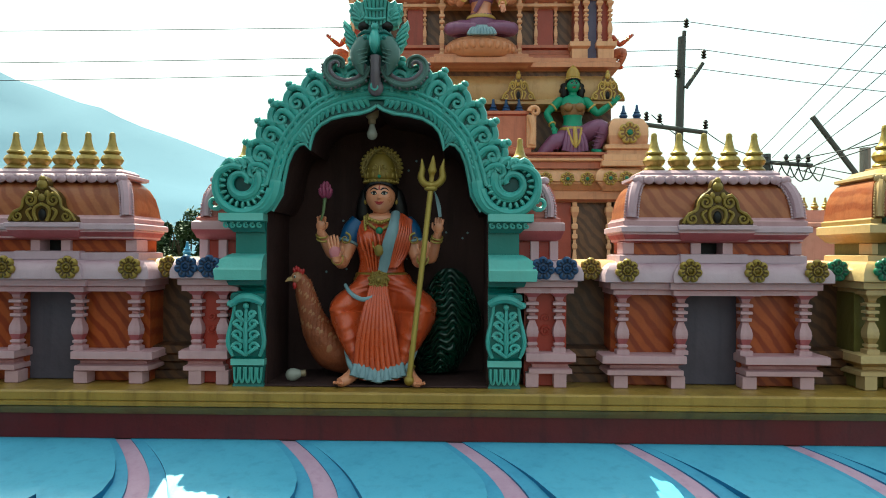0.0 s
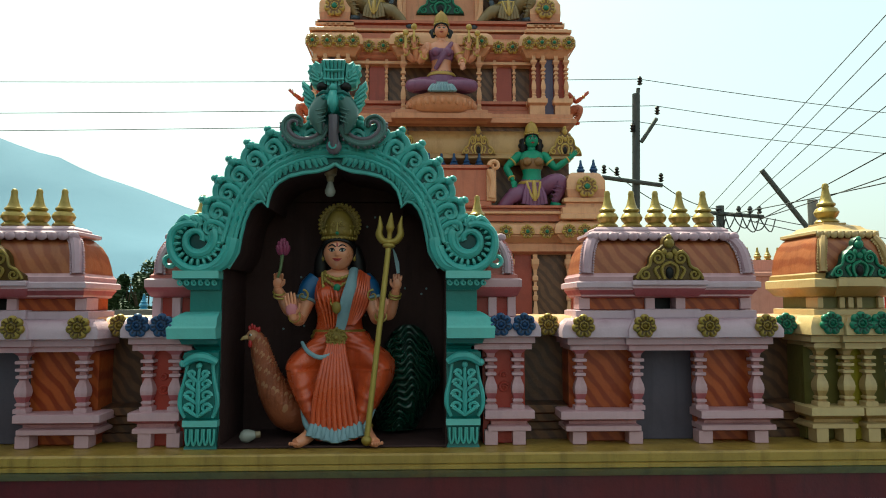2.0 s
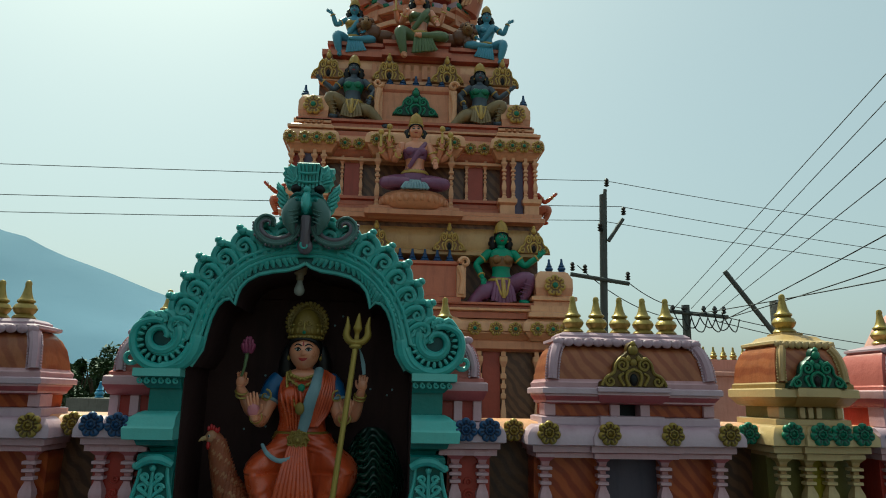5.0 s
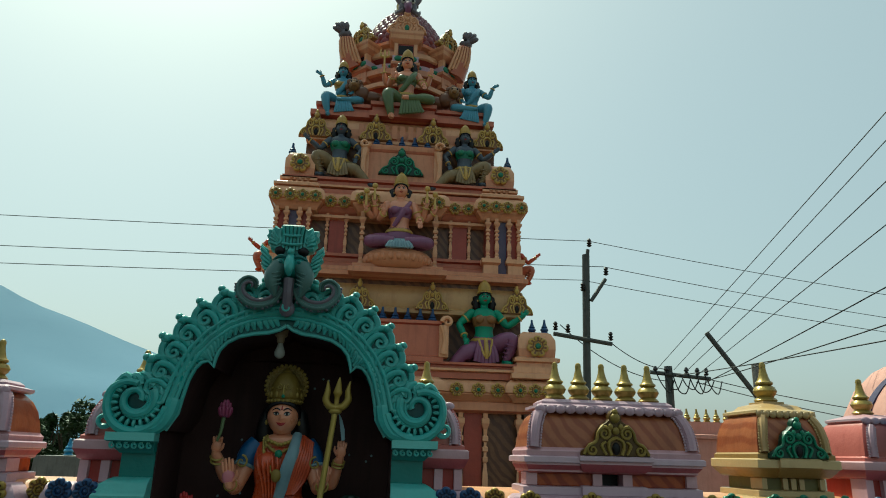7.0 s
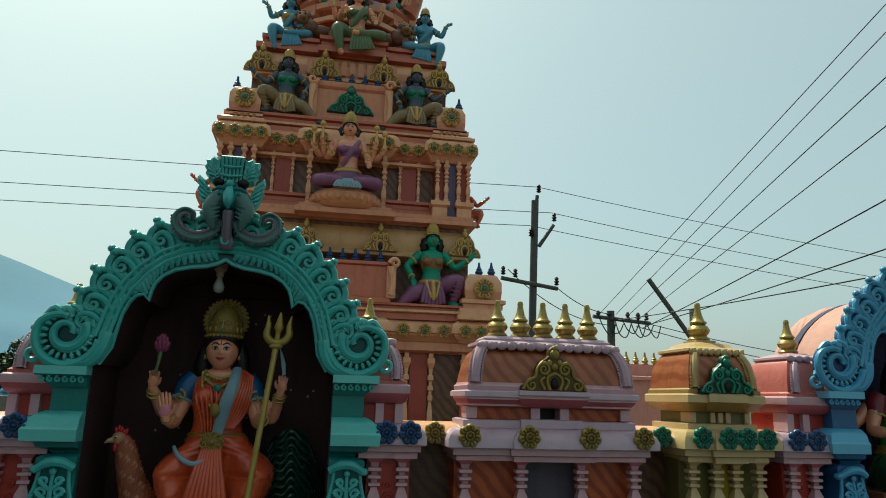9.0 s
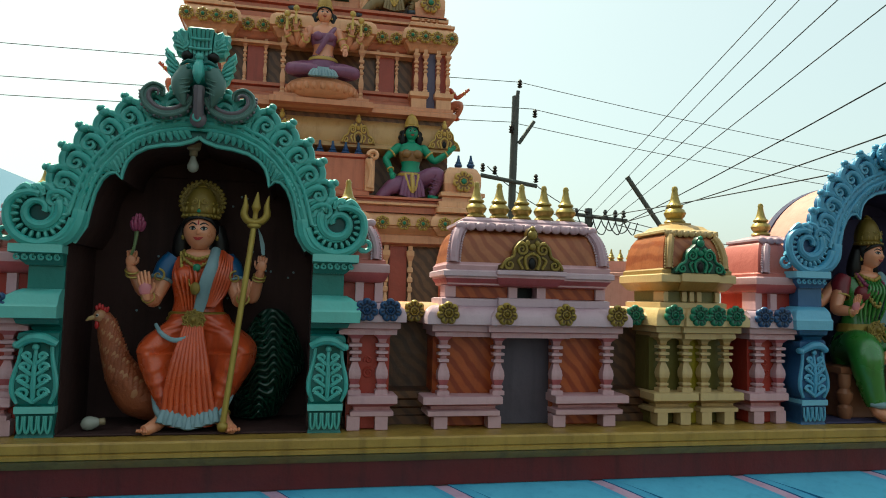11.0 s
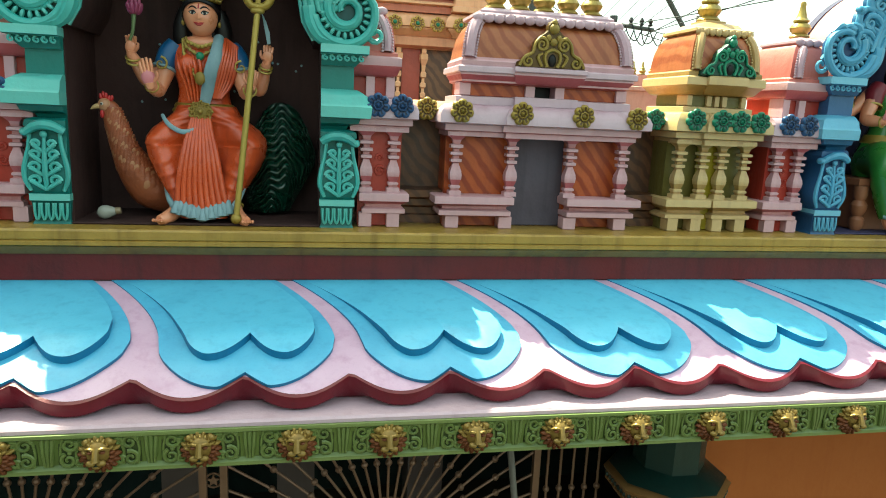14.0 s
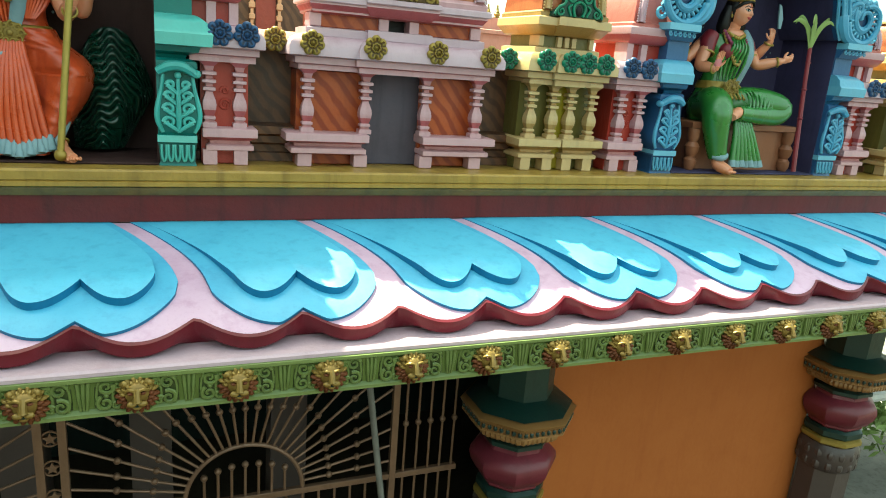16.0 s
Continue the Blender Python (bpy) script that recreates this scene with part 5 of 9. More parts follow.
        for i in range(2 * (len(web_in) - 1)):
            q, h = divmod(i, 2)
            h /= 2
            xi, zi = web_in[q][0] * (1 - h) + web_in[q + 1][0] * h, web_in[q][1] * (1 - h) + web_in[q + 1][1] * h
            xo, zo = web_out[q][0] * (1 - h) + web_out[q + 1][0] * h, web_out[q][1] * (1 - h) + web_out[q + 1][1] * h
            if 0 < q < 13:
                r.tube([(s * (xi * 0.75 + xo * 0.25), -0.016, zi * 0.75 + zo * 0.25), (s * (xi * 0.35 + xo * 0.65 + 0.012), -0.026, zi * 0.35 + zo * 0.65), (s * (xo * 0.9 + xi * 0.1), -0.016, zo * 0.9 + zi * 0.1)], [0.007, 0.019, 0.010], 7, c_main)
    r.link("arch_web", e, "cusped web with carved leaves")
    # big volutes
    for s in (-1, 1):
        v = Mesh(c_deep, c_main)
        cxv, czv = 0.715 * k, 5.085
        v.lathe(0, 0, [(0.135, -0.03), (0.14, 0.0), (0.12, 0.012), (0.03, 0.016)], 24)
        v.moved(pose(s * cxv, 0.0, czv, 90, 0, 0))
        pts, rad = [], []
        turns = 30
        for i in range(turns + 1):
            u = i / turns
            ang = math.pi + 0.15 + u * 2 * math.pi * 0.72
            q = 0.158 - 0.02 * u - 0.05 * max(0.0, u - 0.75) / 0.25
            pts.append((s * (cxv + q * math.cos(ang)), -0.035, czv + q * math.sin(ang)))
            rad.append(0.027 * (1 - 0.3 * u))
        v.tube(pts, rad, 8, c_main)
        for i in range(19):
            ang = math.pi * 1.02 + i * 0.095 * math.pi
            v.ball((s * (cxv + 0.112 * math.cos(ang)), -0.03, czv + 0.112 * math.sin(ang)), (0.011, 0.016, 0.022), c_main, 7, 5, (0, -math.degrees(ang) * s + 90, 0))
        v.tube([(s * 0.535 * k, -0.02, 5.1), (s * 0.55 * k, -0.03, 5.02), (s * 0.6 * k, -0.03, 4.955), (s * 0.7 * k, -0.03, 4.94)], [0.04, 0.036, 0.03, 0.026], 8, c_main)
        for w_, off_ in ((0.024, 0.0), (0.011, 0.034), (0.011, -0.03)):
            pts, rad = [], []
            for i in range(27):
                u = i / 26
                ang = math.radians(150) + u * 2 * math.pi * 1.12
                q = (0.098 + off_ * (1 - u)) * (1 - 0.74 * u)
                pts.append((s * (cxv + 0.005 + q * math.cos(ang)), -0.03, czv + 0.012 + q * math.sin(ang)))
                rad.append(w_ * (1 - 0.35 * u))
            v.tube(pts, rad, 8, c_main)
        for q in range(3):
            v.tube([(s * (cxv - 0.06 + 0.05 * q), -0.022, czv + 0.085), (s * (cxv - 0.04 + 0.055 * q), -0.026, czv + 0.125), (s * (cxv + 0.0 + 0.06 * q), -0.02, czv + 0.145 - 0.03 * q)], [0.022, 0.024, 0.012], 8, c_main)
        v.spiral((s * (cxv + 0.155), 4.99), 0.05, -0.01, 1.3, math.pi * (0.5), 0.017, c_main, s)
        v.link("volute", e, "large spiral volute")
    # flame leaves
    lf = leaf_flame(c_main, TEAL_M if c_main is TEAL else BLUE_M)
    lo = None
    spots = [(0.215, 5.585, 8, 0.95), (0.31, 5.545, 15, 0.95), (0.4, 5.48, 22, 0.95), (0.475, 5.4, 30, 0.95), (0.53, 5.31, 38, 0.95), (0.575, 5.215, 48, 0.95), (0.61, 5.14, 60, 0.85), (0.115, 5.605, 4, 0.9)]
    for x, z, ang, sc in spots:
        for s in (1, -1):
            mt = pose(s * x * k, -0.01, z, 0, s * ang, 0) @ Matrix.Diagonal((s * sc * 1.04, 1.2, sc * 1.0, 1))
            if lo is None:
                lo = lf.link("flame_leaf", e)
                lo.matrix_basis = mt
            else:
                again(lo, e, mt)
    # mask on top
    h = Mesh(c_main, c_horn)
    h.ball((0, -0.05, 5.825), (0.112, 0.085, 0.062), c_main, 18, 10)
    h.tube([(0, -0.12, 5.87), (0, -0.145, 5.83), (0, -0.155, 5.795), (0, -0.13, 5.76)], [0.022, 0.028, 0.026, 0.008], 9, c_main)
    h.ball((0, -0.13, 5.893), 0.021, c_main, 10, 7)
    block = [(0.05, -0.02, 5.87), (0.05, -0.02, 5.96), (0.056, -0.03, 6.02), (0.062, -0.035, 6.045), (0.05, -0.02, 6.055)]
    h.stack([(-w, w, y - 0.085, y + 0.06, z) for w, y, z in block], c_deep)
    for q in range(6):
        xx = (q - 2.5) * 0.019
        h.tube([(xx, -0.108, 5.91), (xx, -0.11, 5.98), (xx * 1.15, -0.124, 6.04)], [0.007, 0.008, 0.01], 7, c_main)
    for z in (5.945, 5.995):
        h.tube([(-0.055, -0.112, z), (0, -0.122, z - 0.008), (0.055, -0.112, z)], 0.008, 7, c_main)
    for s in (-1, 1):
        h.ball((s * 0.047, -0.122, 5.835), (0.024, 0.02, 0.02), c_main, 10, 7)
        h.ball((s * 0.048, -0.14, 5.834), (0.012, 0.008, 0.01), c_deep, 8, 5)
        h.tube([(s * 0.018, -0.13, 5.86), (s * 0.05, -0.138, 5.866), (s * 0.09, -0.115, 5.85)], [0.008, 0.011, 0.006], 7, c_deep)
        h.ball((s * 0.062, -0.095, 5.905), (0.032, 0.03, 0.027), HAIR, 10, 7)
        leaf = [(0.05, 5.925), (0.085, 5.905), (0.115, 5.915), (0.122, 5.94), (0.135, 5.952), (0.128, 5.972), (0.143, 5.99), (0.133, 6.006), (0.14, 6.03), (0.112, 6.03), (0.1, 6.05), (0.075, 6.035), (0.058, 6.045)]
        h.plate([(s * x_, z_) for x_, z_ in leaf], -0.105, -0.03, c_main, 0.014)
        h.spiral((s * 0.09, 5.965), 0.03, -0.108, 1.2, 0.5, 0.009, c_main, s)
        for q in range(4):
            h.tube([(s * 0.08, -0.108, 5.935 + 0.012 * q), (s * 0.105, -0.114, 5.945 + 0.02 * q), (s * (0.126 - 0.006 * q), -0.108, 5.95 + 0.026 * q)], [0.006, 0.009, 0.004], 6, c_main)
        wing = [(0.085, 5.775), (0.12, 5.77), (0.14, 5.79), (0.148, 5.815), (0.163, 5.83), (0.156, 5.85), (0.172, 5.87), (0.163, 5.89), (0.176, 5.915), (0.168, 5.95), (0.148, 5.93), (0.132, 5.92), (0.128, 5.895), (0.11, 5.88), (0.1, 5.84)]
        h.plate([(s * x_, z_) for x_, z_ in wing], -0.085, -0.035, c_main, 0.012)
        for q in range(5):
            h.tube([(s * (0.1 + 0.004 * q), -0.088, 5.79 + 0.02 * q), (s * (0.13 + 0.004 * q), -0.094, 5.8 + 0.026 * q), (s * (0.15 + 0.005 * q), -0.088, 5.815 + 0.029 * q)], [0.007, 0.009, 0.004], 6, c_main)
        pale = HORN_G if c_horn is HORN else c_horn
        h.tube([(s * 0.055, -0.09, 5.825), (s * 0.088, -0.105, 5.765), (s * 0.085, -0.112, 5.71), (s * 0.066, -0.105, 5.65)], [0.05, 0.046, 0.034, 0.008], 10, pale)
        for q in range(4):
            h.tube([(s * 0.04, -0.125, 5.785 - 0.022 * q), (s * 0.08, -0.15 + 0.004 * q, 5.765 - 0.022 * q), (s * 0.118, -0.115, 5.775 - 0.026 * q)], 0.004, 6, pale)
        path_ = [(0.04, 5.705), (0.075, 5.64), (0.14, 5.612), (0.205, 5.622), (0.25, 5.665), (0.252, 5.715), (0.218, 5.742), (0.182, 5.728), (0.18, 5.698)]
        h.tube([(s * x_, -0.06, z_) for x_, z_ in path_], [0.024, 0.03, 0.034, 0.034, 0.03, 0.026, 0.022, 0.016, 0.01], 10, pale)
        for lift_, mt in ((0.016, c_horn), (-0.014, pale)):
            pts = []
            for q, (x_, z_) in enumerate(path_):
                p0, p1 = path_[max(q - 1, 0)], path_[min(q + 1, len(path_) - 1)]
                dx, dz = p1[0] - p0[0], p1[1] - p0[1]
                L = math.hypot(dx, dz)
                pts.append((s * (x_ - dz / L * lift_), -0.085, z_ + dx / L * lift_))
            h.tube(pts, [0.009, 0.011, 0.012, 0.012, 0.011, 0.01, 0.009, 0.007, 0.005], 8, mt)
        for q in range(16):
            u_ = q / 15 * (len(path_) - 4.01)
            j_ = int(u_)
            x_, z_ = [path_[j_][c] * (1 - u_ + j_) + path_[j_ + 1][c] * (u_ - j_) for c in (0, 1)]
            dx, dz = path_[j_ + 1][0] - path_[j_][0], path_[j_ + 1][1] - path_[j_][1]
            L = math.hypot(dx, dz)
            h.ball((s * (x_ + dz / L * 0.028), -0.078, z_ - dx / L * 0.028), (0.009, 0.012, 0.009), c_horn, 7, 5)
    h.tube([(0, -0.1, 5.75), (0, -0.1, 5.66), (0, -0.07, 5.58)], [0.03, 0.026, 0.03], 8, c_horn)
    h.ball((0, -0.075, 5.59), (0.042, 0.025, 0.045), c_horn, 12, 6)
    h.spiral((0, 5.592), 0.026, -0.1, 1.2, 1.5, 0.007, c_main)
    h.link("mask", e, "horned mask ornament on the crown")
    bk = Mesh(c_deep)
    bk.plate([(-0.24, 5.58), (0.24, 5.58), (0.25, 5.68), (0.1, 5.78), (0.06, 5.95), (-0.06, 5.95), (-0.1, 5.78), (-0.25, 5.68)], -0.01, 0.06, None, 0.01)
    bk.link("crest_back", e)
    return e


niche(0.0, 1.0, TEAL, TEAL_DEEP, HORN, NICHE, "teal carved arched niche with dark brown interior")
niche(4.36, 1.075, BLUE, NAVY, BLUE, NICHE_B, "sky blue carved arched niche with dark violet interior")


# statue helpers: each statue is one plain mesh
LIPS = paint("red lip paint", (196, 40, 44), dark=(150, 26, 30), rough=0.3, dirt=0.1)
PALM = paint("pink palm paint", (226, 140, 150), dark=(200, 110, 120), rough=0.4, dirt=0.15, depth=0.7)


def limb(f, pts, r, skin, wrist=0.58):
    """An arm through shoulder, elbow and wrist, with a rounded upper arm and a tapering forearm."""
    a, b, c = [Vector(p) for p in pts]
    f.tube([a, a.lerp(b, 0.5), b.lerp(a, 0.12), b.lerp(c, 0.12), b.lerp(c, 0.45), c], [r * 1.22, r * 1.12, r * 0.88, r * 0.9, r * 0.92, r * wrist], 12, skin)


def ring(f, c, way, r, thick, mat):
    """A bangle round an arm."""
    c, way = Vector(c), Vector(way).normalized()
    p = way.orthogonal().normalized()
    q = way.cross(p)
    f.tube([c + (p * math.cos(i * math.pi / 8) + q * math.sin(i * math.pi / 8)) * r for i in range(17)], thick, 6, mat)


def hand(f, at, up, across, size, skin, curl=0.0, palm=None):
    """A hand at the wrist: up is where the fingers point, across runs towards the thumb, curl bends the fingers."""
    z, x = Vector(up).normalized(), Vector(across)
    x = (x - z * x.dot(z)).normalized()
    y = z.cross(x)
    m = Matrix((x, y, z)).transposed().to_4x4()
    m.translation = Vector(at)
    h, k = Mesh(skin), size
    h.ball((0, 0, 0.48 * k), (0.4 * k, 0.17 * k, 0.5 * k), palm or skin, 12, 8)
    h.tube([(0, 0, -0.15 * k), (0, 0, 0.2 * k)], [0.25 * k, 0.3 * k], 9, skin)
    for i, (o, ln) in enumerate(((0.28, 0.72), (0.1, 0.82), (-0.09, 0.78), (-0.27, 0.6))):
        h.tube([(o * k, 0, 0.8 * k), (o * 1.1 * k, -0.16 * curl * k, (0.85 + ln * 0.5) * k), (o * 1.12 * k, -(0.5 * curl) * k, (0.85 + ln * (1 - 0.75 * curl)) * k)], [0.105 * k, 0.1 * k, 0.07 * k], 8, skin)
    h.tube([(0.28 * k, 0, 0.25 * k), (0.5 * k, -0.1 * k * (1 + curl), 0.5 * k), (0.55 * k, -0.2 * k * (1 + curl), 0.85 * k)], [0.13 * k, 0.12 * k, 0.08 * k], 8, skin)
    f.join(h, m)


def face_at(az, el, r):
    """A place on the face: az from the front towards the side, el up, for a head of half height r."""
    ce, se = math.cos(el), math.sin(el)
    x, y, z = 0.86 * math.sin(az) * ce, -0.95 * math.cos(az) * ce, 1.04 * se
    if se < 0:
        x *= 1 - 0.13 * (-se) ** 1.7
    bell = lambda a0, e0, wa, we: math.exp(-((az - a0) / wa) ** 2 - ((el - e0) / we) ** 2)
    t = (0.22 - el) / 0.4
    nose = t ** 1.3 if 0 < t <= 1 else (math.exp(-((el + 0.18) / 0.05) ** 2) if t > 1 else 0.0)
    push = 0.24 * nose * math.exp(-(az / 0.13) ** 2) - 0.05 * (bell(0.37, 0.1, 0.2, 0.13) + bell(-0.37, 0.1, 0.2, 0.13))
    push += 0.05 * bell(0, -0.44, 0.24, 0.09) + 0.05 * bell(0, -0.85, 0.3, 0.2) + 0.03 * (bell(0.5, -0.25, 0.25, 0.25) + bell(-0.5, -0.25, 0.25, 0.25))
    return Vector((x, y, z)) * (r * (1 + push))


def head(f, x, y, z, r, skin, hair, crown, tall=1.0, turn=0.0, tilt=0.0, fine=True):
    """Face with painted eyes, brows and lips, dark hair, and a tall domed crown."""
    h = Mesh(skin)
    n, m = (44, 32) if fine else (26, 20)
    h.rings([[face_at(2 * math.pi * i / n - math.pi, -1.5 + 3.0 * j / m, r) for i in range(n)] for j in range(m + 1)], skin)

    def spot(c, w, t, lift, mat, lean=0.0):
        pts = []
        for i in range(14):
            a = 2 * math.pi * i / 14
            pts.append(face_at(c[0] + w * math.cos(a), c[1] + t * math.sin(a) * (1 - 0.35 * abs(math.cos(a))) + lean * math.cos(a), r * (1 + lift)))
        h.add([face_at(c[0], c[1], r * (1 + lift + 0.004))] + pts, [(0, 1 + i, 1 + (i + 1) % 14) for i in range(14)], mat)

    def line(pts, w, mat):
        h.tube([face_at(a, e, r * 1.008) for a, e in pts], [q * r for q in w], 6, mat)

    for s in (-1, 1):
        spot((s * 0.35, 0.07), 0.2, 0.1, 0.012, EYEWHITE, s * 0.025)
        spot((s * 0.345, 0.078), 0.085, 0.1, 0.022, hair)
        line([(s * 0.14, 0.04), (s * 0.25, 0.14), (s * 0.38, 0.16), (s * 0.6, 0.1)], (0.02, 0.036, 0.036, 0.018), hair)
        line([(s * 0.16, 0.03), (s * 0.35, -0.02), (s * 0.56, 0.07)], (0.01, 0.014, 0.012), hair)
        line([(s * 0.1, 0.24), (s * 0.28, 0.34), (s * 0.46, 0.34), (s * 0.68, 0.22)], (0.03, 0.042, 0.038, 0.012), hair)
        h.ball((s * 0.86 * r, 0.05 * r, -0.02 * r), (0.09 * r, 0.16 * r, 0.25 * r), skin, 9, 7)
        h.ball((s * 0.88 * r, -0.02 * r, -0.36 * r), (0.09 * r, 0.09 * r, 0.15 * r), crown, 8, 6)
        h.tube([(s * 0.8 * r, 0.35 * r, 0.3 * r), (s * 0.98 * r, 0.42 * r, -0.4 * r), (s * 1.02 * r, 0.5 * r, -1.1 * r), (s * 0.95 * r, 0.6 * r, -1.7 * r)], [0.34 * r, 0.44 * r, 0.48 * r, 0.3 * r], 10, hair)
    line([(-0.33, -0.375), (-0.12, -0.4), (0, -0.415), (0.12, -0.4), (0.33, -0.375)], (0.012, 0.04, 0.036, 0.04, 0.012), LIPS)
    line([(-0.27, -0.41), (-0.1, -0.48), (0.1, -0.48), (0.27, -0.41)], (0.014, 0.05, 0.05, 0.014), LIPS)
    line([(0, 0.26), (0, 0.5)], (0.045, 0.025), LIPS)
    h.ball((0, 0.22 * r, 0.14 * r), (1.0 * r, 0.88 * r, 1.1 * r), hair, 20, 14)
    h.tube([(-0.86 * r, -0.25 * r, 0.2 * r), (-0.62 * r, -0.66 * r, 0.52 * r), (0, -0.86 * r, 0.66 * r), (0.62 * r, -0.66 * r, 0.52 * r), (0.86 * r, -0.25 * r, 0.2 * r)], [0.1 * r, 0.12 * r, 0.08 * r, 0.12 * r, 0.1 * r], 8, hair)
    h.ball((0, 0.5 * r, -0.8 * r), (0.85 * r, 0.42 * r, 0.9 * r), hair, 14, 9)
    c = [(0.83, 0.62), (0.92, 0.66), (0.95, 0.74), (0.93, 0.86), (0.86, 0.9), (0.9, 1.0), (0.88, 1.3), (0.82, 1.62), (0.7, 1.95), (0.55, 2.2), (0.4, 2.36), (0.3, 2.4), (0.32, 2.46), (0.2, 2.56), (0.08, 2.68)]
    h.loft([(0, 0.06 * r, (0.62 + (q - 0.62) * tall) * r, w * r, w * 0.95 * r) for w, q in c], crown, 22, 2)
    for i in range(13):
        a = math.pi * (i + 0.5) / 13
        h.ball((-0.96 * r * math.cos(a), (0.06 - 0.92 * math.sin(a)) * r, 0.76 * r), 0.085 * r, crown, 7, 5)
    if fine:
        for i in range(7):
            a = math.pi * (i + 0.5) / 7
            w = 0.89
            h.ball((-w * r * math.cos(a), (0.06 - w * 0.95 * math.sin(a)) * r, (0.62 + 0.5 * tall) * r), (0.1 * r, 0.07 * r, 0.17 * r), crown, 8, 6)
            h.ball((-0.84 * r * math.cos(a), (0.06 - 0.8 * math.sin(a)) * r, (0.62 + 0.85 * tall) * r), 0.07 * r, crown, 7, 5)
        for s in (-1, 1):
            h.spiral((s * 0.25 * r, 1.5 * r), 0.16 * r, -0.84 * r, 1.2, math.pi / 2, 0.04 * r, crown, s)
        h.ball((0, -0.92 * r, 1.0 * r), (0.1 * r, 0.06 * r, 0.1 * r), GREEN_D, 8, 6)
        h.tube([(0, -0.9 * r, 1.12 * r), (0, -0.84 * r, 1.6 * r)], [0.07 * r, 0.03 * r], 6, crown)
    f.join(h, pose(x, y, z, tilt, 0, turn))


def necklace(f, x, y, z, w, drop, mat, r=0.007, beads=14):
    a = [Vector(p) for p in ((x - w, y + w * 0.2, z), (x - w * 0.8, y - w * 0.35, z - drop * 0.5), (x, y - w * 0.6, z - drop), (x + w * 0.8, y - w * 0.35, z - drop * 0.5), (x + w, y + w * 0.2, z))]
    f.tube(a, r, 6, mat)
    for i in range(beads):
        u = (i + 0.5) / beads * 4
        j = min(int(u), 3)
        p = a[j].lerp(a[j + 1], u - j)
        f.ball((p.x, p.y - r * 0.8, p.z - r * 0.6), (r * 1.25, r, r * 1.4), mat, 6, 5)


def girdle_clasp(f, x, y, z, k):
    f.ball((x, y, z), (0.058 * k, 0.02, 0.05 * k), GOLD_D, 14, 7)
    for i in range(9):
        a = 2 * math.pi * i / 9
        f.spiral((x + 0.042 * k * math.cos(a), z + 0.037 * k * math.sin(a)), 0.016 * k, y - 0.018, 1.1, a, 0.0055 * k, GOLD_D)
    f.ball((x, y - 0.02, z), 0.014 * k, GOLD_D, 8, 6)


# seated statue in the teal niche
f = Mesh(SARI, SKIN)
WIDE = [(0.03, 0.125), (0.06, 0.135), (0.1, 0.158), (0.15, 0.19), (0.2, 0.222), (0.28, 0.27), (0.34, 0.297), (0.4, 0.307), (0.44, 0.3), (0.48, 0.27), (0.52, 0.215), (0.56, 0.168), (0.6, 0.148)]


def wide_at(z):
    for (z0, w0), (z1, w1) in zip(WIDE, WIDE[1:]):
        if z <= z1:
            return w0 + (w1 - w0) * (z - z0) / (z1 - z0)
    return WIDE[-1][1]


rings = []
for j in range(73):
    z = 0.03 + 0.57 * j / 72
    w = wide_at(z)
    lap = min(1, max(0, (z - 0.43) / 0.15))
    row = []
    for i in range(112):
        a = 2 * math.pi * i / 112
        cx_ = math.copysign(abs(math.cos(a)) ** 0.85, math.cos(a)) * w
        sy = math.sin(a)
        y = 0.27 + 0.1 * sy
        if sy < 0:
            knee = 0.225
            leg = min(0.1 + 0.125 * min(1, z / 0.38) if z < 0.4 else 0.25 - 0.6 * (z - 0.4), w * 0.8)
            swell = math.exp(-((abs(cx_) - leg) / 0.1) ** 2) * 0.125 * (1 - lap * 0.7)
            y -= (swell + 0.03 * (1 - lap)) * min(1, -sy * 2.2)
            far = math.hypot(abs(cx_) - knee, (z - 0.43) * 0.9)
            if z < 0.5:
                fold = min(1.0, max(0.0, (far - 0.07) / 0.06)) * min(1, -sy * 2)
                y += (0.004 * math.sin(2 * math.pi * far / 0.062) + 0.002 * math.sin(2 * math.pi * far / 0.031 + 1)) * fold
            else:
                y += 0.004 * math.sin(2 * math.pi * (z + 0.25 * abs(cx_)) / 0.03) * min(1, -sy * 2)
        row.append((0.012 + cx_, y, 4.0 + z))
    rings.append(row)
f.rings(rings, SARI)
for q in range(9):
    x = (q - 4) * 0.028
    f.tube([(x * 0.35, 0.12, 4.56), (x * 0.5, 0.075, 4.47), (x * 0.72, 0.045, 4.36), (x * 0.95, 0.04, 4.2), (0.01 + x * 1.08, 0.036, 4.075)], [0.007, 0.011, 0.0135, 0.0155, 0.017], 8, SARI)
for q in range(13):
    x = (q - 6) * 0.0215
    up = abs(x) * 0.28
    f.tube([(0.012 + x * 0.94, 0.04, 4.09 + up), (0.012 + x, 0.022, 4.058 + up), (0.012 + x * 1.05, 0.008 + 0.012 * (q % 2), 4.024 + up)], [0.014, 0.018, 0.021], 8, SARI_B)
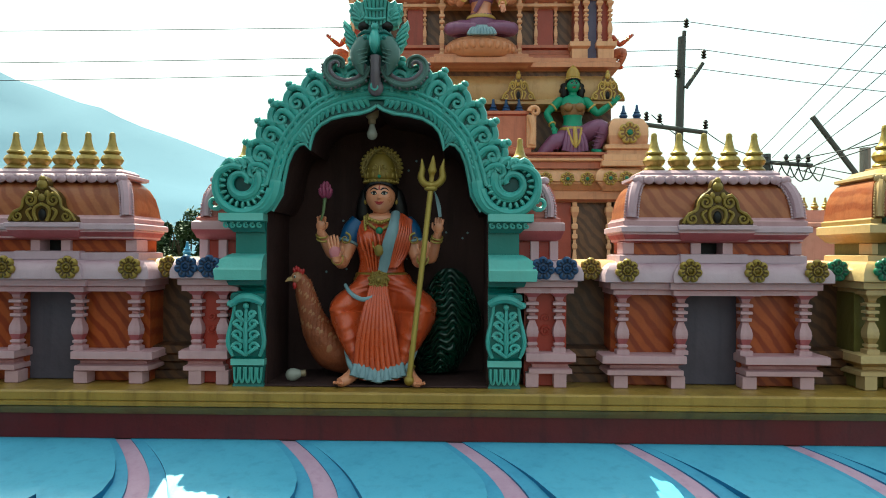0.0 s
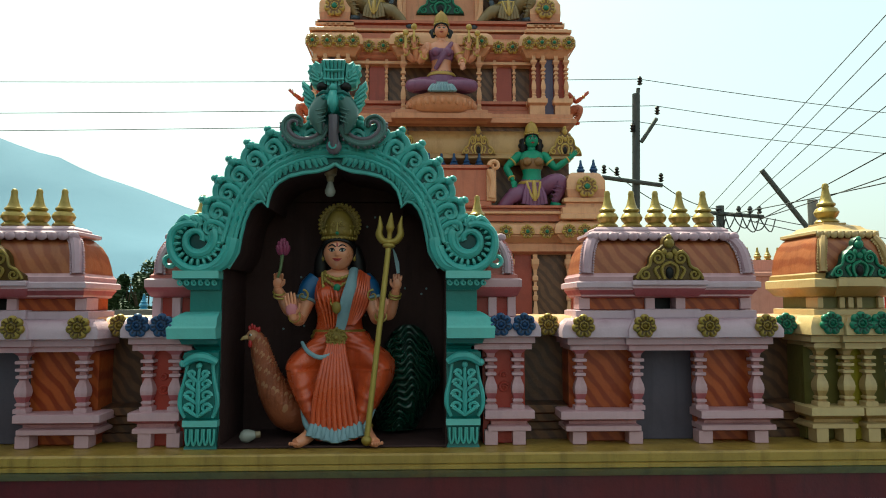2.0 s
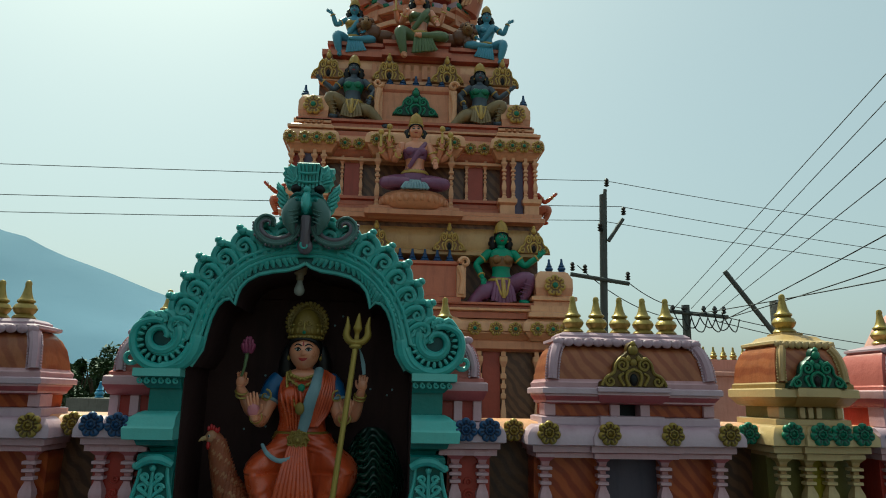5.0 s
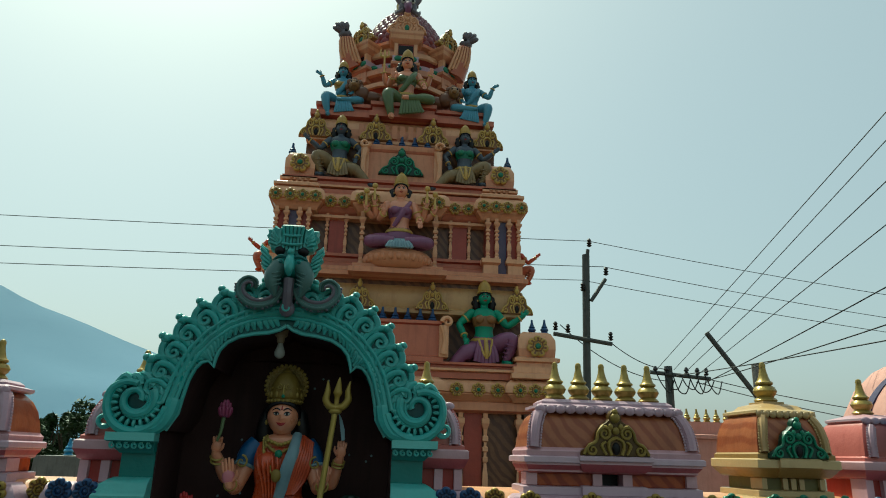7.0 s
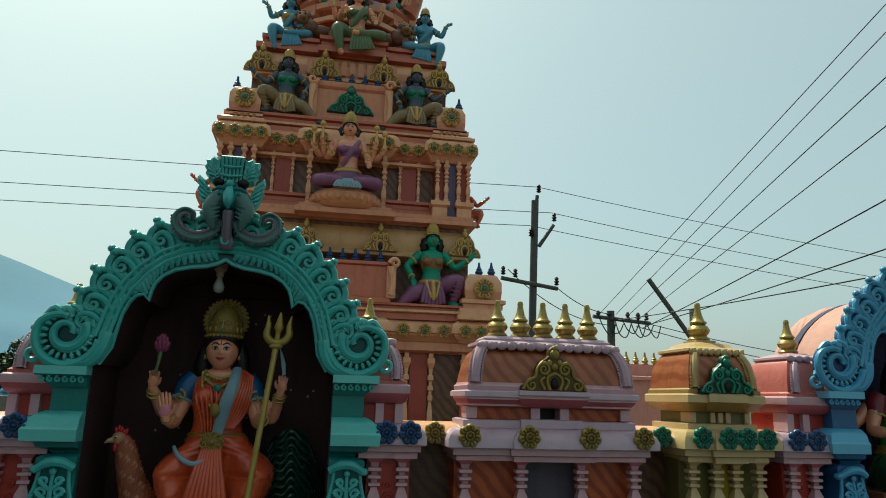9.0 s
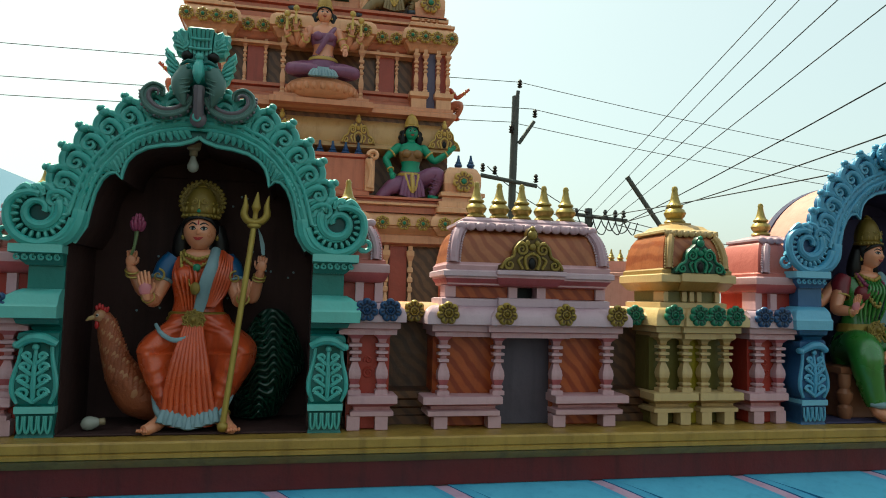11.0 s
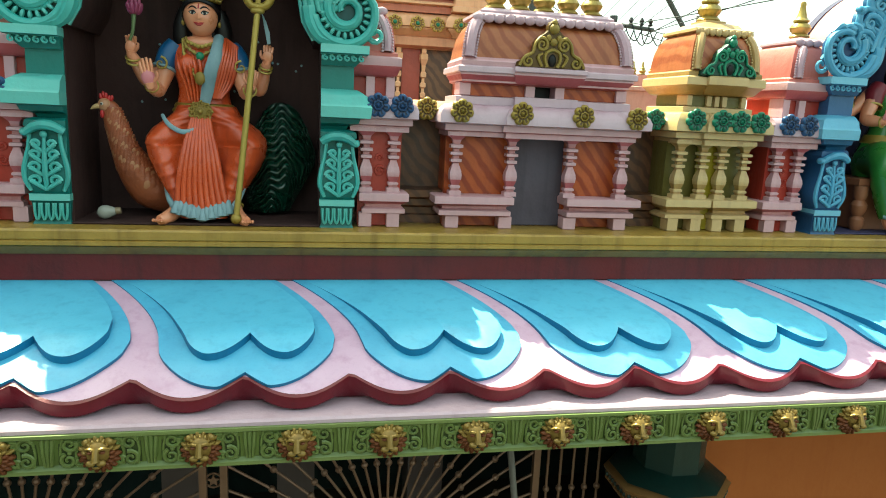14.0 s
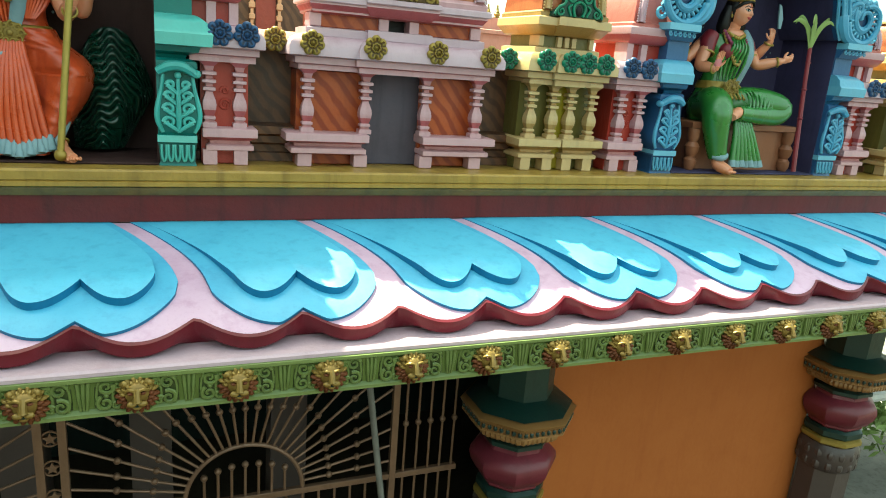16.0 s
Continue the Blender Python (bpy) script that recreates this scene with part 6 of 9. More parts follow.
for s in (-1, 1):
    f.tube([(0.012 + s * 0.13, 0.035, 4.075), (0.012 + s * 0.165, 0.07, 4.12), (0.012 + s * 0.2, 0.135, 4.18)], [0.016, 0.017, 0.005], 8, SARI_B)
    f.tube([(0.02 + s * 0.13, 0.13, 4.12), (0.02 + s * 0.15, 0.08, 4.062), (0.02 + s * 0.185, 0.02, 4.036), (0.02 + s * 0.212, -0.015, 4.03)], [0.036, 0.038, 0.032, 0.024], 10, SKIN)
    for q in range(5):
        f.ball((0.02 + s * (0.192 + q * 0.012), -0.036 + 0.006 * q, 4.028), (0.0085, 0.018, 0.0095), SKIN, 7, 5)
    ring(f, (0.02 + s * 0.142, 0.1, 4.085), (s * 0.3, -0.5, -0.8), 0.041, 0.007, GOLD)
f.tube([(-0.19, 0.14, 4.545), (-0.15, 0.085, 4.5), (-0.085, 0.066, 4.468), (-0.02, 0.082, 4.485), (0.02, 0.11, 4.54)], [0.009, 0.012, 0.013, 0.013, 0.01], 9, SARI_B, 0.6)
f.loft([(0, 0.27, 4.54, 0.165, 0.13), (0, 0.26, 4.6, 0.14, 0.1), (0, 0.26, 4.67, 0.126, 0.09), (0, 0.255, 4.74, 0.138, 0.1), (0, 0.25, 4.8, 0.15, 0.108), (0, 0.255, 4.86, 0.155, 0.095), (0, 0.26, 4.905, 0.14, 0.075), (0, 0.26, 4.935, 0.085, 0.06), (0, 0.25, 4.955, 0.05, 0.05)], SARI, 32)
f.tube([(0, 0.24, 4.9), (0, 0.23, 4.96), (0, 0.215, 5.01)], [0.056, 0.05, 0.052], 14, SKIN)
f.ball((0, 0.215, 4.91), (0.1, 0.06, 0.045), SKIN, 14, 8)
for s in (-1, 1):
    f.ball((s * 0.062, 0.172, 4.8), (0.06, 0.052, 0.056), SARI, 14, 9)
for q in range(5):
    f.tube([(-0.12 + q * 0.026, 0.19 - 0.01 * q, 4.86), (-0.1 + q * 0.026, 0.122 - 0.002 * q, 4.79), (-0.075 + q * 0.018, 0.15, 4.7), (-0.06 + q * 0.014, 0.158, 4.62)], [0.004, 0.0085, 0.0075, 0.005], 6, SARI)
f.tube([(0.085, 0.2, 4.945), (0.08, 0.135, 4.87), (0.055, 0.108, 4.78), (0.03, 0.14, 4.67), (0.012, 0.145, 4.6)], [0.026, 0.031, 0.033, 0.031, 0.024], 9, SARI_B, 0.45)
for q in range(6):
    f.tube([(0.115 + q * 0.01, 0.215, 4.94 - q * 0.006), (0.108 + q * 0.011, 0.148 + 0.006 * q, 4.87 - q * 0.014), (0.085 + q * 0.01, 0.135 + 0.01 * q, 4.76 - q * 0.01), (0.058 + q * 0.007, 0.152, 4.64)], [0.014, 0.017, 0.014, 0.008], 7, SARI)
f.loft([(0, 0.262, 4.562, 0.158, 0.115), (0, 0.262, 4.568, 0.163, 0.12), (0, 0.262, 4.58, 0.16, 0.117), (0, 0.262, 4.587, 0.152, 0.11), (0, 0.262, 4.594, 0.153, 0.112), (0, 0.262, 4.606, 0.149, 0.108), (0, 0.262, 4.612, 0.14, 0.1)], GOLD, 32, 2)
girdle_clasp(f, 0.0, 0.118, 4.572, 1.0)
necklace(f, 0, 0.2, 4.94, 0.078, 0.045, GOLD, 0.008)
necklace(f, 0, 0.195, 4.935, 0.088, 0.085, GOLD_D, 0.008)
necklace(f, 0, 0.18, 4.93, 0.092, 0.2, GOLD, 0.007, 20)
f.ball((0, 0.108, 4.735), (0.026, 0.014, 0.034), GOLD_D, 10, 7)
f.ball((0, 0.13, 4.845), (0.02, 0.014, 0.022), GREEN_D, 8, 6)
limb(f, [(-0.15, 0.25, 4.87), (-0.215, 0.2, 4.665), (-0.228, 0.075, 4.69)], 0.041, SKIN)
hand(f, (-0.228, 0.07, 4.685), (-0.16, -0.12, 1), (1, 0.1, 0), 0.082, SKIN, 0.0, PALM)
limb(f, [(-0.15, 0.28, 4.87), (-0.275, 0.26, 4.7), (-0.335, 0.16, 4.845)], 0.038, SKIN)
hand(f, (-0.335, 0.16, 4.84), (0.12, -0.1, 1), (1, 0, 0), 0.068, SKIN, 0.7)
limb(f, [(0.15, 0.25, 4.87), (0.215, 0.2, 4.67), (0.25, 0.085, 4.71)], 0.041, SKIN)
hand(f, (0.248, 0.085, 4.7), (0.25, -0.15, 1), (-1, -0.4, 0), 0.07, SKIN, 0.85)
limb(f, [(0.15, 0.28, 4.87), (0.28, 0.26, 4.68), (0.325, 0.16, 4.835)], 0.038, SKIN)
hand(f, (0.326, 0.16, 4.83), (0.1, -0.1, 1), (-1, 0, 0), 0.068, SKIN, 0.7)
for px, pz, w in ((-0.329, 4.82, 0.03), (-0.324, 4.8, 0.031), (0.32, 4.812, 0.03), (0.315, 4.795, 0.031)):
    ring(f, (px, 0.175, pz), (0.15, -0.5, 0.8), w, 0.006, GOLD)
for px in (-0.227, 0.244):
    ring(f, (px, 0.1, 4.687), (0, -1, 0.2), 0.03, 0.006, GOLD)
for s in (-1, 1):
    f.tube([(s * 0.13, 0.255, 4.9), (s * 0.165, 0.245, 4.85), (s * 0.186, 0.23, 4.785)], [0.052, 0.06, 0.055], 12, SLEEVE)
    ring(f, (s * 0.188, 0.228, 4.778), (s * 0.3, -0.3, -1), 0.055, 0.009, SARI_B)
    f.spiral((s * 0.195, 4.8), 0.035, 0.165, 1.2, 1.5, 0.006, GOLD, s)
head(f, 0.0, 0.2, 5.045, 0.1, SKIN, HAIR, GOLD_D, 0.98)
halo = Mesh(GOLD_D)
halo.lathe(0, 0, [(0.112, 0), (0.118, 0.006), (0.112, 0.014), (0.09, 0.01), (0.02, 0.01)], 30)
f.join(halo, pose(-0.008, 0.3, 5.215, 90, 0, 0))
for i in range(30):
    a = 2 * math.pi * i / 30
    f.ball((-0.008 + 0.118 * math.cos(a), 0.292, 5.215 + 0.118 * math.sin(a)), 0.0105, GOLD_D, 7, 5)
    f.ball((-0.008 + 0.098 * math.cos(a), 0.286, 5.215 + 0.098 * math.sin(a)), 0.006, GOLD_D, 6, 4)
st = f.link("goddess_statue", None, "", 45)
tagged(st, "painted seated statue in an orange sari with four arms", "statue")

t = Mesh(GOLD)
t.tube([(0.18, -0.015, 4.045), (0.29, 0.03, 5.08)], 0.0155, 12)
t.ball((0.18, -0.015, 4.043), 0.028, GOLD, 12, 8)
t.ball((0.289, 0.03, 5.07), (0.036, 0.028, 0.018), GOLD, 12, 7)
t.tube([(0.29, 0.03, 5.08), (0.294, 0.033, 5.14), (0.296, 0.034, 5.17), (0.302, 0.035, 5.25)], [0.014, 0.013, 0.024, 0.003], 10, None, 0.6)
for s in (-1, 1):
    t.tube([(0.29, 0.03, 5.088), (0.292 + s * 0.035, 0.031, 5.096), (0.294 + s * 0.058, 0.032, 5.13), (0.296 + s * 0.054, 0.033, 5.175), (0.3 + s * 0.06, 0.034, 5.232)], [0.018, 0.02, 0.02, 0.016, 0.003], 10)
tagged(t.link("trident"), "gold painted trident leaning in the niche", "trident")

lb = empty("lotus_bud", (-0.303, 0.13, 4.9), "magenta painted lotus bud on a green stem", "flower")
l = Mesh(MOSS)
l.tube([(-0.022, -0.01, 0.0), (-0.007, -0.01, 0.05), (0.0, 0.0, 0.14)], [0.007, 0.008, 0.012], 8)
l.link("stem", lb, "green stem")
for rr, n_, zz, ln in ((0.026, 9, 0.152, 0.03), (0.018, 7, 0.17, 0.034), (0.008, 5, 0.185, 0.034)):
    for i in range(n_):
        a = 2 * math.pi * i / n_ + rr * 40
        l = Mesh(LOTUS)
        l.ball((0.002 + rr * math.cos(a), rr * math.sin(a), zz), (0.012, 0.012, ln), LOTUS, 8, 6, (-rr * 700 * math.sin(a), rr * 700 * math.cos(a), 0))
        l.link("petal", lb)

s_ = Mesh(SARI_B)
s_.plate([(0.33, 4.92), (0.346, 4.925), (0.342, 4.98), (0.326, 5.03), (0.303, 5.075), (0.316, 5.0)], 0.115, 0.125, None, 0.002)
tagged(s_.link("knife"), "pale grey painted blade held upright", "blade")

# rooster beside the statue
r = Mesh(ROOST)
r.tube([(-0.445, 0.12, 4.59), (-0.425, 0.13, 4.555), (-0.41, 0.155, 4.47), (-0.385, 0.18, 4.37), (-0.345, 0.21, 4.27), (-0.28, 0.25, 4.17), (-0.2, 0.3, 4.13)], [0.03, 0.042, 0.055, 0.066, 0.092, 0.115, 0.11], 18, ROOST)
way = [(-0.425, 0.13, 4.555, 0.042), (-0.41, 0.155, 4.47, 0.055), (-0.385, 0.18, 4.37, 0.066), (-0.345, 0.21, 4.27, 0.092), (-0.28, 0.25, 4.17, 0.114)]
for j in range(24):
    u = j / 24 * 3.99
    b = int(u)
    g = u - b
    px, py, pz, pr = [way[b][c] * (1 - g) + way[b + 1][c] * g for c in range(4)]
    for i in range(11):
        a = -1.35 + 0.27 * (i + 0.5 * (j % 2))
        r.ball((px + pr * math.sin(a) * 0.99, py - pr * math.cos(a) * 0.99, pz), (0.15 * pr + 0.001, 0.0035, 0.02 + 0.06 * pr), ROOST_L if (i * 7 + j * 5) % 6 == 0 else ROOST, 7, 5, (10, 20, math.degrees(a)))
r.ball((-0.1, 0.36, 4.2), (0.24, 0.11, 0.16), ROOST, 16, 9)
r.ball((-0.452, 0.11, 4.583), (0.034, 0.033, 0.034), ROOST_L, 12, 8)
r.tube([(-0.474, 0.1, 4.578), (-0.495, 0.092, 4.572), (-0.512, 0.088, 4.56)], [0.015, 0.011, 0.002], 8, CREAM)
for q in range(5):
    r.ball((-0.468 + q * 0.012, 0.11, 4.622 + 0.01 * math.sin(q * 1.4)), (0.009, 0.008, 0.018), LIPS, 7, 5, (0, -15 + 8 * q, 0))
r.ball((-0.462, 0.095, 4.54), (0.011, 0.011, 0.022), LIPS, 8, 6)
r.ball((-0.458, 0.079, 4.588), (0.008, 0.005, 0.008), EYEWHITE, 8, 5)
r.ball((-0.459, 0.075, 4.588), (0.005, 0.004, 0.005), HAIR, 7, 5)
# plume: a dome of wavy overlapping feather rows behind the knee
nu, nv = 72, 150
verts = []
for i in range(nu + 1):
    for j in range(nv + 1):
        u, v = i / nu, j / nv
        top = 4.635 - 0.28 * abs(2 * (u - 0.5)) ** 2.4
        z = top + (4.03 - top) * v
        right = 0.578 - max(0.0, 4.3 - z) * 0.55
        x = 0.2 + (right - 0.2) * u
        row = (top - z) / 0.043 + 0.4 * math.sin(x * 62.0 + z * 6) + 0.25 * math.sin(x * 31.0 + 1.3)
        ridge = abs(math.sin(math.pi * row)) ** 0.8
        dome_ = math.sin(math.pi * (0.06 + 0.88 * u)) * math.sin(math.pi * (0.04 + 0.8 * v)) ** 0.6
        verts.append((x, 0.4 - 0.13 * dome_ - 0.03 * ridge * min(1.0, 6 * v + 0.2), z))
r.add(verts, [(i * (nv + 1) + j, i * (nv + 1) + j + 1, (i + 1) * (nv + 1) + j + 1, (i + 1) * (nv + 1) + j) for i in range(nu) for j in range(nv)], TAIL)
r.ball((0.37, 0.41, 4.33), (0.17, 0.045, 0.26), TAIL, 16, 10)
tagged(r.link("rooster_statue"), "painted rooster statue with brown neck and dark green tail", "statue")

hl = empty("hanging_bulb", (-0.04, 0.1, 5.345), "unlit white bulb hanging in the niche", "bulb")
b = Mesh(SOCKET)
b.lathe(0, 0, [(0.014, 0.085), (0.02, 0.09), (0.022, 0.115), (0.034, 0.125), (0.038, 0.15), (0.038, 0.175), (0.025, 0.185)], 16)
b.link("lamp_holder", hl)
b = Mesh(BULB)
b.lathe(0, 0, [(0.006, 0.0), (0.02, 0.006), (0.029, 0.02), (0.03, 0.036), (0.022, 0.058), (0.016, 0.075), (0.014, 0.088)], 16)
b.link("bulb_glass", hl)
b = Mesh(BULB)
b.lathe(0, 0, [(0.006, -0.05), (0.026, -0.04), (0.036, -0.02), (0.035, 0.0), (0.024, 0.025), (0.018, 0.035)], 14, BULB)
b.lathe(0, 0, [(0.018, 0.036), (0.018, 0.06), (0.008, 0.064)], 10, SOCKET)
b.moved(pose(-0.46, 0.1, 4.05, 0, 84, 10))
tagged(b.link("loose_bulb"), "white bulb lying on the niche floor", "bulb")

# seated statue in the blue niche
f = Mesh(SARI_G)
cx = 4.215
f.loft([(cx, 0.28, 4.34, 0.16, 0.13), (cx, 0.28, 4.44, 0.185, 0.15), (cx, 0.27, 4.53, 0.165, 0.125), (cx, 0.265, 4.6, 0.135, 0.1), (cx, 0.26, 4.67, 0.122, 0.09), (cx + 0.005, 0.255, 4.75, 0.138, 0.1), (cx + 0.01, 0.25, 4.81, 0.15, 0.108), (cx + 0.01, 0.255, 4.87, 0.155, 0.095), (cx + 0.012, 0.26, 4.915, 0.14, 0.075), (cx + 0.014, 0.26, 4.945, 0.08, 0.06), (cx + 0.015, 0.25, 4.965, 0.05, 0.05)], SARI_G, 32)
f.tube([(cx + 0.015, 0.24, 4.91), (cx + 0.02, 0.23, 4.97), (cx + 0.025, 0.215, 5.03)], [0.056, 0.048, 0.05], 14, SKIN)
f.ball((cx + 0.012, 0.215, 4.92), (0.1, 0.06, 0.045), SKIN, 14, 8)
for s in (-1, 1):
    f.ball((cx + 0.01 + s * 0.062, 0.172, 4.81), (0.06, 0.052, 0.056), SARI_G if s > 0 else BLOUSE, 14, 9)
    f.tube([(cx + 0.01 + s * 0.13, 0.255, 4.91), (cx + 0.01 + s * 0.168, 0.245, 4.86), (cx + 0.01 + s * 0.19, 0.23, 4.79)], [0.052, 0.06, 0.055], 12, BLOUSE)
    ring(f, (cx + 0.01 + s * 0.19, 0.228, 4.785), (s * 0.3, -0.3, -1), 0.055, 0.008, GOLD)
# hanging leg, then the leg laid across it
f.tube([(cx - 0.08, 0.24, 4.45), (cx - 0.13, 0.12, 4.46), (cx - 0.165, 0.04, 4.42), (cx - 0.165, 0.03, 4.33), (cx - 0.14, 0.03, 4.22), (cx - 0.115, 0.02, 4.11)], [0.12, 0.112, 0.1, 0.09, 0.075, 0.058], 16, SARI_G)
f.tube([(cx + 0.05, 0.24, 4.45), (cx + 0.2, 0.14, 4.48), (cx + 0.34, 0.08, 4.475), (cx + 0.42, 0.06, 4.455), (cx + 0.36, 0.045, 4.41), (cx + 0.2, 0.03, 4.405), (cx - 0.02, 0.0, 4.415)], [0.12, 0.11, 0.095, 0.075, 0.07, 0.062, 0.045], 16, SARI_G)
for q in range(9):
    x = cx + 0.05 + q * 0.034
    f.tube([(x - 0.02, 0.02, 4.38), (x, -0.02 + 0.004 * q, 4.42), (x + 0.025, 0.015, 4.5), (x + 0.03, 0.08, 4.56)], [0.003, 0.007, 0.0075, 0.003], 6, SARI_G)
for q in range(7):
    z = 4.4 - q * 0.042
    f.tube([(cx - 0.235 + 0.012 * q, 0.05, z + 0.03), (cx - 0.165 + 0.008 * q, -0.048 + 0.007 * q, z - 0.012), (cx - 0.09 + 0.004 * q, 0.0, z + 0.02)], [0.003, 0.0085, 0.003], 6, SARI_G)
for q in range(7):
    u = q / 6
    f.tube([(cx - 0.005 + 0.115 * u, 0.035, 4.385), (cx - 0.005 + 0.15 * u, 0.01, 4.28), (cx - 0.005 + 0.2 * u, 0.0, 4.17), (cx - 0.005 + 0.235 * u, -0.005, 4.09)], [0.014, 0.018, 0.021, 0.023], 8, SARI_G)
    f.tube([(cx - 0.005 + 0.232 * u, -0.005, 4.1), (cx - 0.005 + 0.242 * u, -0.014 + 0.01 * (q % 2), 4.055)], [0.024, 0.028], 8, SARI_B)
f.tube([(cx - 0.165, 0.01, 4.12), (cx - 0.12, -0.03, 4.115), (cx - 0.06, 0.0, 4.13)], [0.02, 0.024, 0.02], 8, SARI_B)
f.tube([(cx - 0.115, 0.03, 4.12), (cx - 0.11, 0.0, 4.065), (cx - 0.1, -0.06, 4.045), (cx - 0.095, -0.1, 4.037)], [0.04, 0.042, 0.036, 0.024], 10, SKIN)
f.tube([(cx - 0.02, 0.0, 4.42), (cx - 0.065, -0.02, 4.405), (cx - 0.1, -0.04, 4.385)], [0.038, 0.036, 0.024], 10, SKIN)
for q in range(5):
    f.ball((cx - 0.125 + q * 0.014, -0.118 + 0.004 * abs(q - 2), 4.034), (0.009, 0.018, 0.01), SKIN, 7, 5)
f.tube([(cx + 0.11, 0.2, 4.945), (cx + 0.11, 0.14, 4.87), (cx + 0.1, 0.112, 4.78), (cx + 0.085, 0.14, 4.67), (cx + 0.07, 0.15, 4.6)], [0.024, 0.03, 0.033, 0.03, 0.02], 9, SARI_B, 0.45)
for q in range(6):
    f.tube([(cx + 0.085 - q * 0.02, 0.2, 4.935), (cx + 0.085 - q * 0.026, 0.122, 4.84), (cx + 0.07 - q * 0.03, 0.118 + 0.008 * q, 4.74 + 0.004 * q), (cx + 0.05 - q * 0.028, 0.155, 4.62)], [0.006, 0.011, 0.011, 0.006], 6, SARI_G)
f.loft([(cx, 0.265, 4.555, 0.158, 0.118), (cx, 0.265, 4.562, 0.163, 0.122), (cx, 0.265, 4.585, 0.156, 0.116), (cx, 0.265, 4.61, 0.145, 0.106)], GOLD, 32, 2)
girdle_clasp(f, cx - 0.005, 0.122, 4.575, 1.1)
for q in range(6):
    f.tube([(cx - 0.09 + q * 0.036, 0.125, 4.55), (cx - 0.085 + q * 0.034, 0.075, 4.5)], [0.006, 0.009], 6, GOLD_D)
necklace(f, cx + 0.012, 0.2, 4.95, 0.078, 0.05, GOLD, 0.009)
necklace(f, cx + 0.012, 0.185, 4.945, 0.092, 0.13, LOTUS, 0.011, 18)
necklace(f, cx + 0.012, 0.18, 4.94, 0.095, 0.22, GOLD_D, 0.009, 20)
limb(f, [(cx - 0.15, 0.25, 4.87), (cx - 0.25, 0.19, 4.7), (cx - 0.2, 0.08, 4.69)], 0.04, SKIN)
hand(f, (cx - 0.2, 0.08, 4.69), (0.05, -0.2, 1), (1, 0, 0), 0.072, SKIN, 0.1, PALM)
limb(f, [(cx - 0.15, 0.28, 4.87), (cx - 0.32, 0.27, 4.72), (cx - 0.4, 0.18, 4.8)], 0.037, SKIN)
hand(f, (cx - 0.4, 0.18, 4.795), (-0.15, -0.1, 1), (1, 0, 0), 0.066, SKIN, 0.5)
limb(f, [(cx + 0.17, 0.25, 4.87), (cx + 0.25, 0.19, 4.735), (cx + 0.37, 0.09, 4.775)], 0.04, SKIN)
hand(f, (cx + 0.37, 0.09, 4.775), (1, -0.2, 0.35), (-0.3, -0.3, 1), 0.07, SKIN, 0.6)
limb(f, [(cx + 0.17, 0.28, 4.87), (cx + 0.29, 0.26, 4.79), (cx + 0.32, 0.17, 4.9)], 0.036, SKIN)
hand(f, (cx + 0.32, 0.17, 4.9), (-0.05, -0.1, 1), (-1, 0, 0), 0.064, SKIN, 0.6)
for p, w in (((cx + 0.316, 0.18, 4.885), (0.05, -0.4, 1)), ((cx + 0.345, 0.105, 4.765), (1, -0.6, 0.2)), ((cx - 0.205, 0.1, 4.69), (0.3, -1, 0)), ((cx - 0.385, 0.195, 4.785), (-0.6, -0.6, 0.6))):
    ring(f, p, w, 0.03, 0.007, GOLD)
head(f, cx + 0.03, 0.205, 5.07, 0.092, SKIN, HAIR, GOLD_D, 1.1, 14)
tagged(f.link("goddess_statue", None, "", 45), "painted seated statue in a green sari on a bench", "statue")

s_ = Mesh(SARI_B)
s_.plate([(4.525, 4.985), (4.545, 4.985), (4.55, 5.05), (4.52, 5.13), (4.5, 5.14), (4.51, 5.06)], 0.115, 0.125, None, 0.002)
tagged(s_.link("knife"), "pale grey painted blade held upright", "blade")

be = empty("bench", (4.36, 0, 4.012), "brown painted bench with turned legs", "bench")
q = Mesh(BENCH)
q.box(-0.4, 0.46, 0.14, 0.48, 0.0, 0.28)
q.link("body", be)
q = Mesh(BENCH)
q.box(-0.44, 0.5, 0.1, 0.49, 0.281, 0.325)
q.link("seat", be)
for x in (-0.4, 0.46):
    q = Mesh(BENCH)
    q.lathe(x, 0.12, [(0.03, 0), (0.045, 0.03), (0.045, 0.07), (0.028, 0.09), (0.045, 0.12), (0.05, 0.16), (0.03, 0.19), (0.042, 0.22), (0.042, 0.28)], 12)
    q.link("leg", be)
ca = empty("sugar_cane", (0, 0, 0), "dark red painted sugar cane with green leaves", "cane")
q = Mesh(BLOUSE)
q.tube([(4.78, -0.02, 4.03), (4.79, 0.03, 4.45), (4.775, 0.05, 4.88)], [0.017, 0.016, 0.014], 9)
for z in (4.2, 4.4, 4.6, 4.78):
    q.ball((4.785, 0.035 - (4.6 - z) * 0.08, z), (0.02, 0.02, 0.009), BLOUSE, 9, 5)
q.link("stalk", ca)
for i in range(6):
    a = i * 1.05
    q = Mesh(LEAF_L)
    q.tube([(4.775, 0.05, 4.87), (4.775 + 0.05 * math.cos(a), 0.05 + 0.03 * math.sin(a), 5.0), (4.775 + 0.14 * math.cos(a), 0.05 + 0.06 * math.sin(a), 5.08 - 0.03 * (i % 2)), (4.775 + 0.2 * math.cos(a), 0.05 + 0.08 * math.sin(a), 5.03)], [0.014, 0.02, 0.014, 0.002], 6, None, 0.4)
    q.link("leaf", ca)


